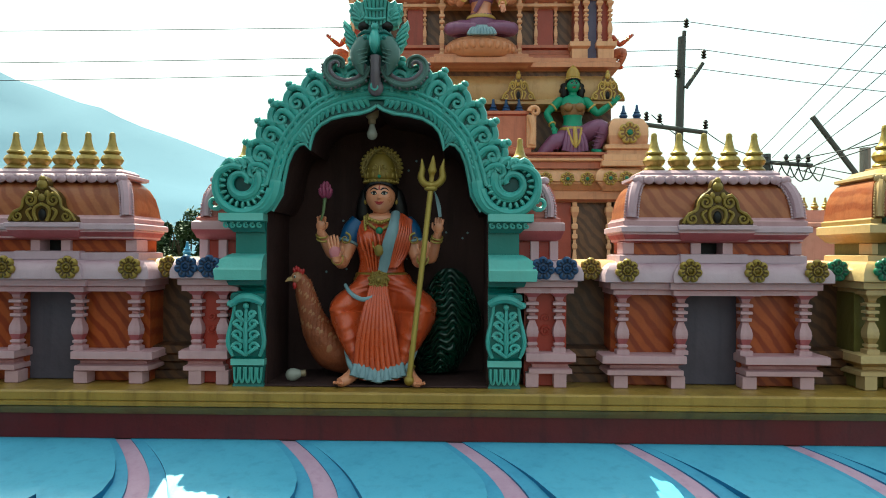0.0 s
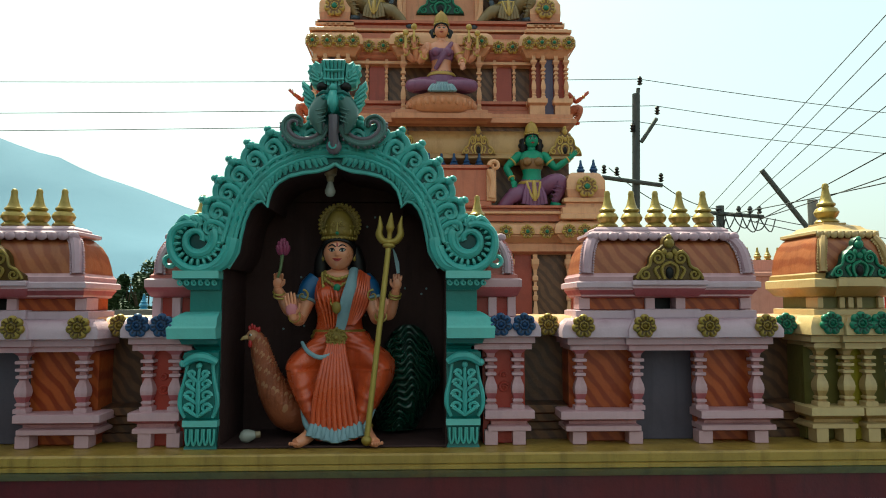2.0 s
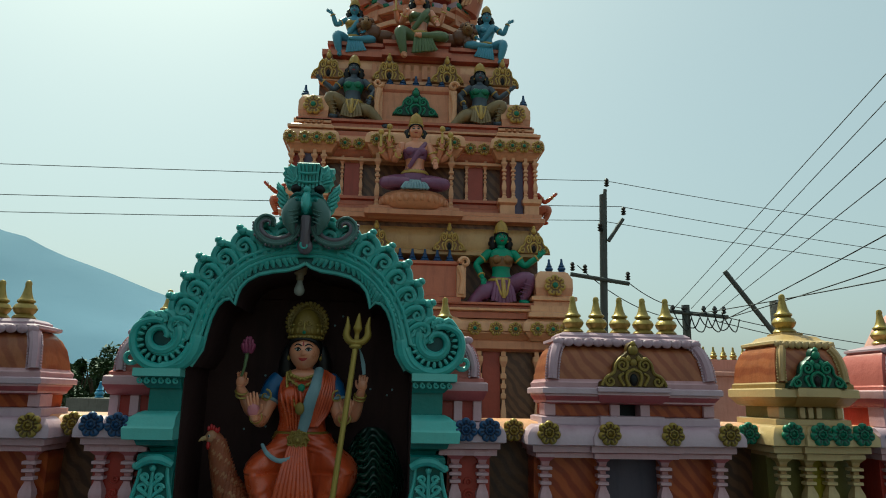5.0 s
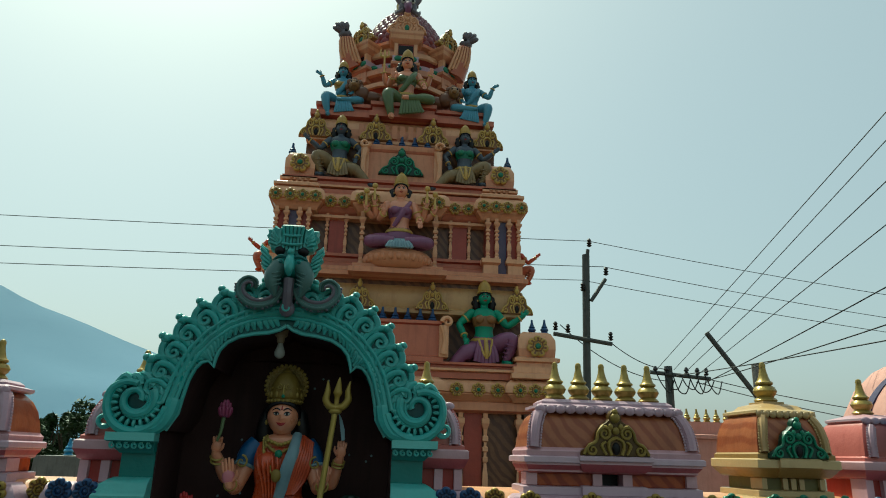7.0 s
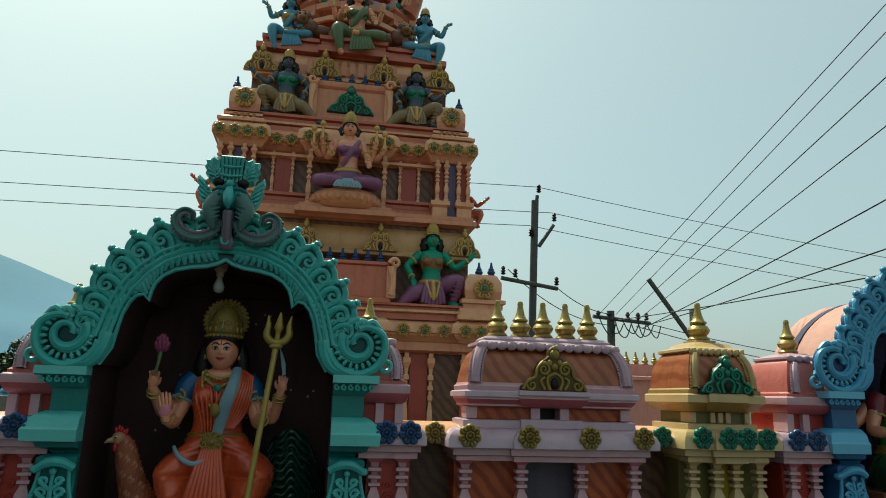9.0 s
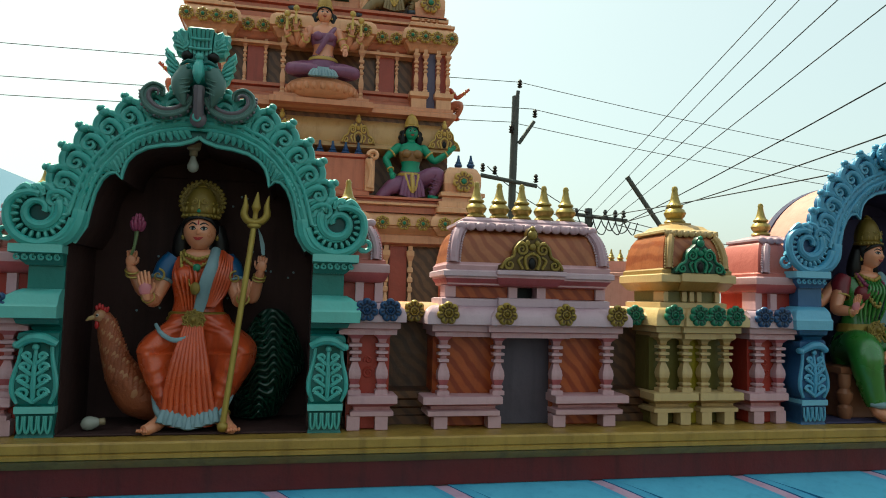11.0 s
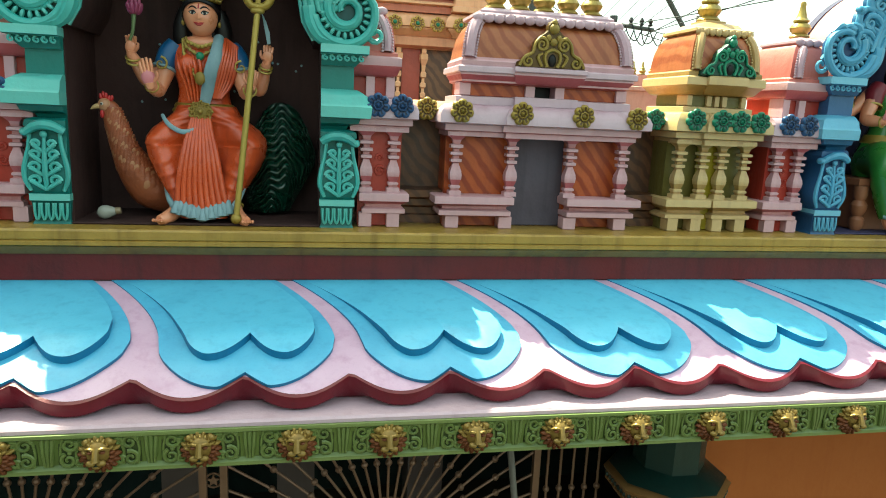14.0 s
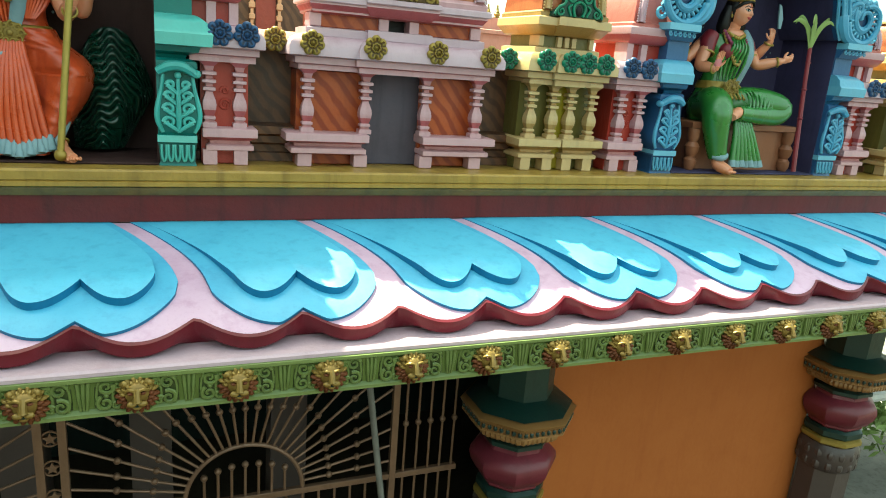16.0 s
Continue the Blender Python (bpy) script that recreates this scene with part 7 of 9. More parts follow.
# ---- the temple tower ----
TX, TY = 0.735, 7.7
tw = empty("temple_tower", (TX, TY, 0), "tiered salmon and peach painted temple tower crowded with statues", "tower")


def tier(name, steps, mat, label=""):
    """Steps (half width, front y in the world, z)."""
    t = Mesh(mat)
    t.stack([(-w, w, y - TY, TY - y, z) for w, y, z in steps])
    return t.link(name, tw, label)


def bay(name, x0, x1, steps, mat, label=""):
    """A projecting piece between x0 and x1; steps (swell, front y, z)."""
    t = Mesh(mat)
    t.stack([(x0 - s, x1 + s, y - TY, y - TY + 0.7, z) for s, y, z in steps])
    return t.link(name, tw, label)


def both(name, x0, x1, steps, mat, label=""):
    bay(name, x0, x1, steps, mat, label)
    bay(name, -x1, -x0, steps, mat, label)


def roll(y, z0, z1, out=0.1):
    h = z1 - z0
    return [(0.0, y + out, z0), (0.02, y + out * 0.7, z0 + h * 0.12), (0.07, y + out * 0.3, z0 + h * 0.3), (0.07, y + out * 0.3, z0 + h * 0.36), (0.11, y, z0 + h * 0.4), (0.11, y, z0 + h * 0.62), (0.09, y + 0.015, z0 + h * 0.8), (0.03, y + 0.07, z0 + h * 0.97), (0.0, y + 0.1, z1)]


tmed = medallion_mesh(TGOLD)
tmed.ball((0, -0.02, 0), (0.016, 0.012, 0.016), GREEN_D, 10, 6)
tmed_ob = None


def med(x, y, z, k=1.5):
    global tmed_ob
    mt = pose(x, y - TY, z) @ Matrix.Diagonal((k, 1.6, k, 1))
    if tmed_ob is None:
        tmed_ob = tmed.link("rosette", tw, "gold rosette with green centre")
        tmed_ob.matrix_basis = mt
    else:
        again(tmed_ob, tw, mt)


pil = baluster(TPEACH, 1.0, 1.05)
pil_ob = None


def pilaster(x, y, z, h, k=1.0):
    global pil_ob
    mt = pose(x, y - TY, z) @ Matrix.Diagonal((k, k, h, 1))
    if pil_ob is None:
        pil_ob = pil.link("pilaster", tw)
        pil_ob.matrix_basis = mt
    else:
        again(pil_ob, tw, mt)


kt = kudu(TGOLD, 1.0)
kt_ob = None


def gable(x, y, z, k):
    global kt_ob
    mt = pose(x, y - TY, z) @ Matrix.Diagonal((k * 0.76, k, k, 1))
    if kt_ob is None:
        kt_ob = kt.link("gable_ornament", tw, "gold horseshoe gable ornament")
        kt_ob.matrix_basis = mt
    else:
        again(kt_ob, tw, mt)


blue_pot = finial(NAVY, 1.0)
bp_ob = None


def pot(x, y, z, k=1.0):
    global bp_ob
    mt = pose(x, y - TY, z) @ Matrix.Diagonal((k, k, k, 1))
    if bp_ob is None:
        bp_ob = blue_pot.link("blue_pot", tw, "navy blue pot finial")
        bp_ob.matrix_basis = mt
    else:
        again(bp_ob, tw, mt)


# first tier
tier("base_wall", [(1.95, 5.35, 0.0), (1.95, 5.35, 5.5)], TBROWN, "brown woodgrain base wall")
both("base_panel", 0.95, 1.18, [(0, 5.28, 2.0), (0, 5.28, 5.4)], TRED, "red panel")
both("base_panel", 0.0, 0.35, [(0, 5.28, 2.0), (0, 5.28, 5.4)], TRED, "red panel")
both("base_pier", 1.72, 2.05, [(0, 5.2, 2.0), (0, 5.2, 5.45)], TBROWN)
for s in (-1, 1):
    for x in (0.9, 1.22, 1.66, 2.0):
        pilaster(s * x, 5.24, 4.2, 1.28)
tier("beam", [(2.0, 5.2, 5.4), (2.03, 5.15, 5.43), (2.03, 5.15, 5.53), (2.0, 5.2, 5.56)], TSALMON)
t = roll(5.03, 5.54, 5.82)
tier("cornice", [(1.93 + s, y + 0.05, z) for s, y, z in t], TPEACH, "peach rolled cornice")
both("cornice_block", 1.55, 2.0, roll(4.98, 5.535, 5.825), TPEACH)
bay("cornice_block", -0.55, 0.55, roll(4.98, 5.535, 5.825), TPEACH)
for s in (-1, 1):
    for x, y in ((1.62, 4.98), (1.82, 4.98), (2.0, 4.98), (1.35, 5.08), (1.1, 5.08), (0.82, 5.08), (0.42, 4.98), (0.14, 4.98)):
        med(s * x, y - 0.01, 5.68)
tier("deck", [(1.98, 5.12, 5.82), (1.98, 5.12, 5.9), (1.9, 5.17, 5.92), (1.9, 5.17, 5.99), (1.94, 5.12, 6.0), (1.94, 5.12, 6.03)], TROSE, "rose stepped deck")
tier("set_back_wall", [(1.8, 5.75, 6.03), (1.8, 5.75, 6.8)], TBROWN)
PAV = lambda y, z, h: [(0.02, y + 0.06, z), (0.02, y + 0.06, z + 0.12 * h), (0.05, y + 0.02, z + 0.15 * h), (0.05, y + 0.02, z + 0.25 * h), (-0.01, y + 0.05, z + 0.28 * h), (0.0, y + 0.04, z + 0.5 * h), (0.0, y + 0.05, z + 0.75 * h), (-0.05, y + 0.1, z + 0.95 * h), (-0.09, y + 0.15, z + h)]
both("corner_shrine", 1.63, 2.13, PAV(5.05, 6.0, 0.48), TPEACH, "small domed corner shrine")
for s in (-1, 1):
    med(s * 1.88, 5.06, 6.27, 2.3)
    pot(s * 2.02, 5.25, 6.47, 0.9)
    pot(s * 1.86, 5.3, 6.47, 0.9)
bay("centre_block", -0.58, 0.58, [(0.06, 5.1, 6.02), (0.06, 5.1, 6.08), (0.0, 5.15, 6.1), (0.0, 5.15, 6.5), (0.03, 5.12, 6.52), (0.03, 5.12, 6.56)], TROSE, "orange centre block")
for s in (-1, 1):
    q = Mesh(TPEACH)
    x0, x1 = sorted((s * 0.58, s * 0.7))
    q.box(x0, x1, 5.07 - TY, 5.3 - TY, 6.08, 6.5)
    q.tube([(s * 0.64, 5.06 - TY, 6.12), (s * 0.66, 5.04 - TY, 6.3), (s * 0.62, 5.05 - TY, 6.48)], [0.05, 0.035, 0.05], 8)
    q.spiral((s * 0.68, 6.54), 0.07, 5.08 - TY, 1.2, math.pi, 0.035, TPEACH, -s, 8, 1.6)
    q.link("scroll_bracket", tw, "peach scroll bracket")
for i in range(-3, 4):
    pot(i * 0.17, 5.42, 6.56, 1.0)
tier("roof_band", [(1.75, 5.55, 6.68), (1.8, 5.45, 6.72), (1.8, 5.45, 6.77), (1.78, 5.5, 6.8), (1.8, 5.47, 6.95), (1.78, 5.52, 7.08), (1.7, 5.6, 7.16)], paint("amber tower paint", (230, 182, 124), dark=(176, 122, 68)), "amber curved roof band")
for x in (-1.68, -0.5, 0.5, 1.68):
    gable(x, 5.42, 6.76, 1.5)
tier("brown_band", [(1.72, 5.56, 7.05), (1.72, 5.56, 7.2)], TBROWN)

tier("thin_moulding", [(1.98, 5.09, 5.905), (2.0, 5.06, 5.915), (2.0, 5.06, 5.94), (1.98, 5.09, 5.95)], TPEACH)
both("corner_moulding", 1.55, 2.1, [(0, 5.02, 5.83), (0.03, 4.98, 5.84), (0.03, 4.98, 5.9), (0.0, 5.02, 5.91), (0.0, 5.02, 5.99)], TPEACH)

# second tier
tier("floor_slab", [(1.76, 5.48, 7.18), (1.84, 5.4, 7.2), (1.84, 5.4, 7.26), (1.8, 5.44, 7.28), (1.8, 5.44, 7.33)], TSALMON)
bay("floor_slab", -0.62, 0.62, [(0, 5.3, 7.19), (0.05, 5.22, 7.21), (0.05, 5.22, 7.28), (0.0, 5.28, 7.3), (0.0, 5.28, 7.34)], TSALMON)
tier("storey_wall", [(1.7, 5.78, 7.3), (1.7, 5.78, 8.3)], TBROWN, "brown woodgrain storey wall")
tier("storey_plinth", [(1.66, 5.66, 7.33), (1.7, 5.62, 7.36), (1.7, 5.62, 7.42), (1.66, 5.66, 7.45), (1.66, 5.66, 7.5), (1.7, 5.62, 7.52), (1.7, 5.62, 7.56)], TROSE)
both("red_panel", 0.78, 1.0, [(0, 5.72, 7.56), (0, 5.72, 8.16)], TRED, "red panel")
both("corner_pier", 1.26, 1.74, [(0, 5.6, 7.33), (0, 5.6, 8.18)], TRED, "red corner pier")
both("slot", 1.44, 1.56, [(0, 5.57, 7.34), (0, 5.57, 8.17)], TVIOLET, "violet slot")
both("corner_plinth", 1.24, 1.41, [(0.02, 5.5, 7.33), (0.02, 5.5, 7.47), (0.05, 5.46, 7.5), (0.05, 5.46, 7.56)], TPEACH)
both("corner_plinth", 1.59, 1.76, [(0.02, 5.5, 7.33), (0.02, 5.5, 7.47), (0.05, 5.46, 7.5), (0.05, 5.46, 7.56)], TPEACH)
for s in (-1, 1):
    for x, y in ((1.28, 5.52), (1.41, 5.52), (1.59, 5.52), (1.73, 5.52)):
        pilaster(s * x, y, 7.56, 0.62, 0.9)
    for x in (0.76, 1.03):
        pilaster(s * x, 5.7, 7.56, 0.62, 0.7)
    pilaster(s * 0.52, 5.5, 7.36, 0.8, 1.0)
t = roll(5.6, 8.15, 8.48)
tier("cornice", [(1.62 + s, y, z) for s, y, z in t], TSALMON, "salmon rolled cornice")
both("cornice_block", 1.18, 1.74, roll(5.42, 8.145, 8.485), TPEACH)
bay("cornice_block", -0.6, 0.6, roll(5.4, 8.145, 8.485), TPEACH)
for s in (-1, 1):
    for x, y in ((1.2, 5.42), (1.38, 5.42), (1.55, 5.42), (1.75, 5.42), (1.0, 5.6), (0.8, 5.6), (0.55, 5.4), (0.38, 5.4)):
        med(s * x, y - 0.01, 8.32, 1.5)
q = Mesh(TSALMON)
q.lathe(0, 0, [(0.3, 7.28), (0.42, 7.32), (0.48, 7.4), (0.49, 7.47), (0.47, 7.5), (0.44, 7.53)], 28)
for i in range(28):
    a = 2 * math.pi * i / 28
    q.ball((0.46 * math.cos(a), 0.46 * math.sin(a), 7.42), (0.045, 0.045, 0.06), TSALMON, 8, 5)
q.moved(Matrix.Translation((0, 5.55 - TY, 0)))
q.link("lotus_seat", tw, "round salmon lotus seat")

tier("thin_moulding", [(1.74, 5.74, 8.575), (1.78, 5.69, 8.585), (1.78, 5.69, 8.615), (1.74, 5.74, 8.625)], TPEACH)
tier("thin_moulding", [(1.68, 5.7, 8.08), (1.72, 5.64, 8.09), (1.72, 5.64, 8.13), (1.68, 5.7, 8.14)], TPEACH)
both("corner_moulding", 1.2, 1.78, [(0, 5.52, 8.486), (0.03, 5.48, 8.5), (0.03, 5.48, 8.54), (0.0, 5.55, 8.55), (0.0, 5.6, 8.6)], TPEACH)

# third tier
tier("deck", [(1.78, 5.7, 8.48), (1.78, 5.7, 8.55), (1.7, 5.78, 8.57), (1.7, 5.78, 8.7), (1.74, 5.74, 8.72), (1.74, 5.74, 8.76)], TROSE, "rose stepped deck")
tier("set_back_wall", [(1.5, 6.3, 8.7), (1.5, 6.3, 9.6)], TBROWN)
both("corner_shrine", 1.28, 1.72, PAV(5.72, 8.6, 0.56), TPEACH, "small domed corner shrine")
for s in (-1, 1):
    for x in (1.36, 1.44, 1.52, 1.6):
        pilaster(s * x, 5.75, 8.63, 0.09, 0.6)
    med(s * 1.5, 5.73, 8.95, 2.4)
    pot(s * 1.66, 6.0, 9.16, 1.0)
bay("centre_block", -0.56, 0.56, [(0.08, 5.85, 8.6), (0.08, 5.85, 8.7), (0.0, 5.92, 8.74), (0.0, 5.95, 9.3), (0.03, 5.92, 9.34), (0.03, 5.92, 9.42)], TSALMON, "salmon centre block")
for s in (-1, 1):
    q = Mesh(TPEACH)
    x0, x1 = sorted((s * 0.5, s * 0.62))
    q.box(x0, x1, 5.86 - TY, 6.1 - TY, 8.76, 9.34)
    q.tube([(s * 0.56, 5.85 - TY, 8.8), (s * 0.58, 5.83 - TY, 9.05), (s * 0.55, 5.84 - TY, 9.3)], [0.05, 0.035, 0.05], 8)
    q.spiral((s * 0.57, 9.4), 0.075, 5.87 - TY, 1.2, 0.0, 0.035, TPEACH, s, 8, 1.6)
    q.link("scroll_bracket", tw, "peach scroll bracket")
q = kudu(GREEN_D, 1.7)
q.moved(Matrix.Translation((0, 5.9 - TY, 8.92)))
q.link("green_gable", tw, "green gable ornament")
for i in (-2, -1, 0, 1, 2):
    pot(i * 0.2, 6.1, 9.42, 1.1)
tier("roof_band", [(1.4, 6.2, 9.5), (1.5, 6.12, 9.53), (1.5, 6.12, 9.58), (1.47, 6.16, 9.6), (1.49, 6.13, 9.75), (1.45, 6.2, 9.9), (1.4, 6.26, 9.97)], TPEACH, "peach curved roof band")
for i in range(-5, 6):
    q = Mesh(TSALMON)
    q.box(i * 0.13 - 0.04, i * 0.13 + 0.04, 6.11 - TY, 6.3 - TY, 9.62, 9.85)
    q.link("roof_block", tw)
for x in (-1.35, -0.42, 0.48, 1.35):
    gable(x, 6.08, 9.56, 1.7)
tier("top_slab", [(1.4, 6.25, 9.95), (1.47, 6.15, 9.98), (1.47, 6.15, 10.07), (1.36, 6.26, 10.09), (1.36, 6.26, 10.17), (1.4, 6.22, 10.19), (1.4, 6.22, 10.25)], TROSE, "rose stepped slab")
bay("top_slab", -0.5, 0.5, [(0.0, 6.15, 9.96), (0.04, 6.07, 9.985), (0.04, 6.07, 10.075), (0.0, 6.15, 10.1), (0.0, 6.15, 10.18), (0.03, 6.1, 10.2), (0.03, 6.1, 10.26)], TROSE)

# drum and dome
t8 = math.pi / 8
for nm, mt, lb, prof in (
        ("drum_base", TROSE, "rose drum base", [(1.2, 10.25), (1.2, 10.33), (1.08, 10.36), (1.08, 10.42), (0.95, 10.44)]),
        ("drum", TBROWN, "brown recessed drum wall", [(0.84, 10.43), (0.84, 10.74)]),
        ("drum_moulding", TRED, "red flaring moulding", [(0.85, 10.73), (0.95, 10.78), (0.98, 10.83), (1.06, 10.86)]),
        ("drum_cornice", TPEACH, "peach drum cornice", [(1.06, 10.861), (1.1, 10.87), (1.1, 10.95), (1.04, 10.97)]),
        ("drum_moulding", TROSE, "rose moulding", [(0.98, 10.971), (0.98, 11.03), (1.06, 11.08)]),
        ("drum_cornice", TSALMON, "salmon drum cornice", [(1.08, 11.081), (1.12, 11.1), (1.12, 11.2), (1.04, 11.24)]),
        ("drum_band", LILAC, "pale band with green leaves", [(0.99, 11.241), (1.0, 11.26), (1.0, 11.36), (0.96, 11.38)]),
        ("drum_moulding", TRED, "red moulding", [(0.88, 11.381), (0.88, 11.44), (0.96, 11.5)]),
        ("upper_drum", TPEACH, "peach upper cornice", [(0.98, 11.501), (1.0, 11.52), (1.0, 11.6), (0.86, 11.64)]),
        ("upper_drum", TSALMON, "salmon upper drum", [(0.82, 11.641), (0.82, 11.78), (0.88, 11.83), (0.88, 11.89), (0.78, 11.96)])):
    q = Mesh(mt)
    q.lathe(0, 0, prof, 16, None, t8)
    q.link(nm, tw, lb, 25)
for i in range(16):
    a = 2 * math.pi * i / 16
    q = Mesh(TSALMON)
    q.lathe(0.9 * math.cos(a), 0.9 * math.sin(a), [(0.06, 10.43), (0.06, 10.46), (0.035, 10.48), (0.05, 10.55), (0.035, 10.65), (0.065, 10.7), (0.065, 10.74)], 8)
    q.link("drum_pilaster", tw)
for i in range(16):
    a = 2 * math.pi * (i + 0.5) / 16
    q = Mesh(GREEN_D)
    q.ball((1.0 * math.cos(a), 1.0 * math.sin(a), 11.3), (0.1, 0.03, 0.05), GREEN_D, 10, 6, (0, 0, math.degrees(a) + 90))
    q.link("leaf_ornament", tw, "green leaf ornament")
q = Mesh(SCALE)
dome = [(0.74, 11.95), (0.78, 12.05), (0.76, 12.2), (0.66, 12.42), (0.5, 12.66), (0.3, 12.88), (0.12, 13.02), (0.05, 13.06)]
q.lathe(0, 0, dome, 24)
q.link("dome", tw, "wine red dome")
q = Mesh(SCALE)
for j in range(11):
    u = j / 11
    z = 12.0 + 1.04 * u
    for a in range(len(dome) - 1):
        if dome[a][1] <= z <= dome[a + 1][1]:
            f_ = (z - dome[a][1]) / (dome[a + 1][1] - dome[a][1])
            rr = dome[a][0] + (dome[a + 1][0] - dome[a][0]) * f_
    n = 30
    for i in range(n):
        a = 2 * math.pi * (i + 0.5 * (j % 2)) / n
        if math.sin(a) < 0.35:
            q.ball((rr * math.cos(a), rr * math.sin(a), z), (rr * 0.11, rr * 0.02 + 0.018, 0.075), SCALE, 6, 4, (0, 0, math.degrees(a) - 90))
tagged(q.link("scale_tiling", tw, "wine red fish-scale tiles"), kind="stuff")
for k in range(8):
    a = -math.pi / 2 + k * math.pi / 4
    up = 0.11 if k == 0 else 0.0
    wd = 1.25 if k == 0 else 1.0
    q = Mesh(TPEACH)
    mt = pose(1.0 * math.cos(a), 1.0 * math.sin(a), 0, 0, 0, math.degrees(a) + 90)
    q.tower(0, 0, [(0.16 * wd, 0.1, 11.0), (0.16 * wd, 0.1, 11.2), (0.2 * wd, 0.14, 11.25), (0.2 * wd, 0.14, 11.3), (0.19 * wd, 0.13, 11.31)], TSALMON)
    q.tower(0, 0, [(0.18 * wd, 0.12, 11.31), (0.18 * wd, 0.125, 11.42), (0.16 * wd, 0.1, 11.43)], LILAC)
    for s in (-1, 1):
        q.ball((s * 0.1 * wd, -0.125, 11.365), (0.075, 0.03, 0.055), GREEN_D, 9, 6)
    q.tower(0, 0, [(0.15 * wd, 0.09, 11.43), (0.15 * wd, 0.09, 11.56 + up)], TRED)
    # solid black block in place of a shaded window
    q.box(-0.1 * wd, 0.1 * wd, -0.1, 0.0, 11.46, 11.53 + up, HAIR)
    for s in (-1, 1):
        q.box(s * 0.135 * wd - 0.03, s * 0.135 * wd + 0.03, -0.115, 0.0, 11.43, 11.56 + up, TPEACH)
    q.tower(0, 0, [(0.16 * wd, 0.1, 11.56 + up), (0.21 * wd, 0.15, 11.62 + up), (0.22 * wd, 0.16, 11.64 + up), (0.22 * wd, 0.16, 11.71 + up), (0.24 * wd, 0.18, 11.74 + up), (0.24 * wd, 0.18, 11.79 + up), (0.2 * wd, 0.14, 11.81 + up)], TPEACH)
    q.moved(mt)
    dormer = q.link("dormer", tw, "peach stepped dormer, window shade as a black block")
    q = kudu(TPEACH if k == 0 else TGOLD, 1.7, GREEN_D)
    q.moved(pose(1.12 * math.cos(a), 1.12 * math.sin(a), 11.8 + up, 0, 0, math.degrees(a) + 90))
    q.link("dormer_gable", dormer, "horseshoe gable on the dormer")
for s in (-1, 1):
    q = Mesh(TROSE, HORN)
    q.tube([(s * 0.88, -0.66, 11.35), (s * 0.96, -0.7, 11.55), (s * 1.02, -0.73, 11.75), (s * 1.06, -0.75, 11.9)], [0.2, 0.19, 0.16, 0.13], 10, TROSE)
    for i in range(6):
        q.tube([(s * (0.78 + 0.06 * i), -0.86 + 0.012 * i, 11.38 + 0.02 * i), (s * (0.86 + 0.055 * i), -0.9 + 0.01 * i, 11.6), (s * (0.95 + 0.04 * i), -0.89, 11.86)], [0.03, 0.026, 0.012], 6, TPEACH)
    q.ball((s * 1.08, -0.78, 11.97), (0.12, 0.12, 0.1), HORN, 10, 7)
    for i, (dx, dz) in enumerate(((-0.02, 0.2), (0.07, 0.2), (0.16, 0.17), (0.2, 0.08))):
        q.tube([(s * (1.08 + dx * 0.3), -0.82, 11.98 + dz * 0.3), (s * (1.08 + dx * 0.8), -0.86, 11.98 + dz * 0.7), (s * (1.09 + dx), -0.84, 11.98 + dz)], [0.06, 0.055, 0.022], 8, HORN)
    q.ball((s * 1.06, -0.89, 12.0), (0.03, 0.02, 0.03), HAIR, 7, 5)
    q.link("corner_beast", tw, "curled beast ornament at the dome corner")
q = Mesh(HORN)
q.ball((0, -1.0, 12.48), (0.17, 0.13, 0.14), HORN, 12, 8)
q.tube([(0, -1.1, 12.46), (0, -1.16, 12.38), (0, -1.12, 12.28)], [0.08, 0.07, 0.04], 9, MAUVE)
for s in (-1, 1):
    q.ball((s * 0.08, -1.12, 12.53), (0.05, 0.03, 0.05), EYEWHITE, 9, 6)
    q.ball((s * 0.08, -1.145, 12.53), (0.025, 0.015, 0.025), HAIR, 7, 5)
    q.tube([(s * 0.1, -1.0, 12.55), (s * 0.2, -1.0, 12.7), (s * 0.15, -1.0, 12.85)], [0.07, 0.06, 0.01], 8)
    q.tube([(s * 0.08, -1.1, 12.36), (s * 0.18, -1.08, 12.3), (s * 0.22, -1.06, 12.38)], [0.05, 0.045, 0.01], 8)
    q.tube([(s * 0.05, -1.0, 12.6), (s * 0.06, -1.0, 12.75), (s * 0.03, -1.0, 12.85)], [0.05, 0.045, 0.01], 8)
q.link("front_mask", tw, "grey violet mask over the front gable")
q = Mesh(GOLD)
q.lathe(0, 0, [(0.16, 13.0), (0.2, 13.22), (0.12, 13.32), (0.17, 13.42), (0.2, 13.52), (0.1, 13.65), (0.05, 13.8), (0.01, 14.0)], 16)
q.link("top_finial", tw, "gold pot finial")
q = Mesh(POLE)
q.tube([(0.2, -0.3, 13.0), (0.2, -0.3, 15.0)], 0.02, 8)
q.link("lightning_rod", tw, "thin steel rod")


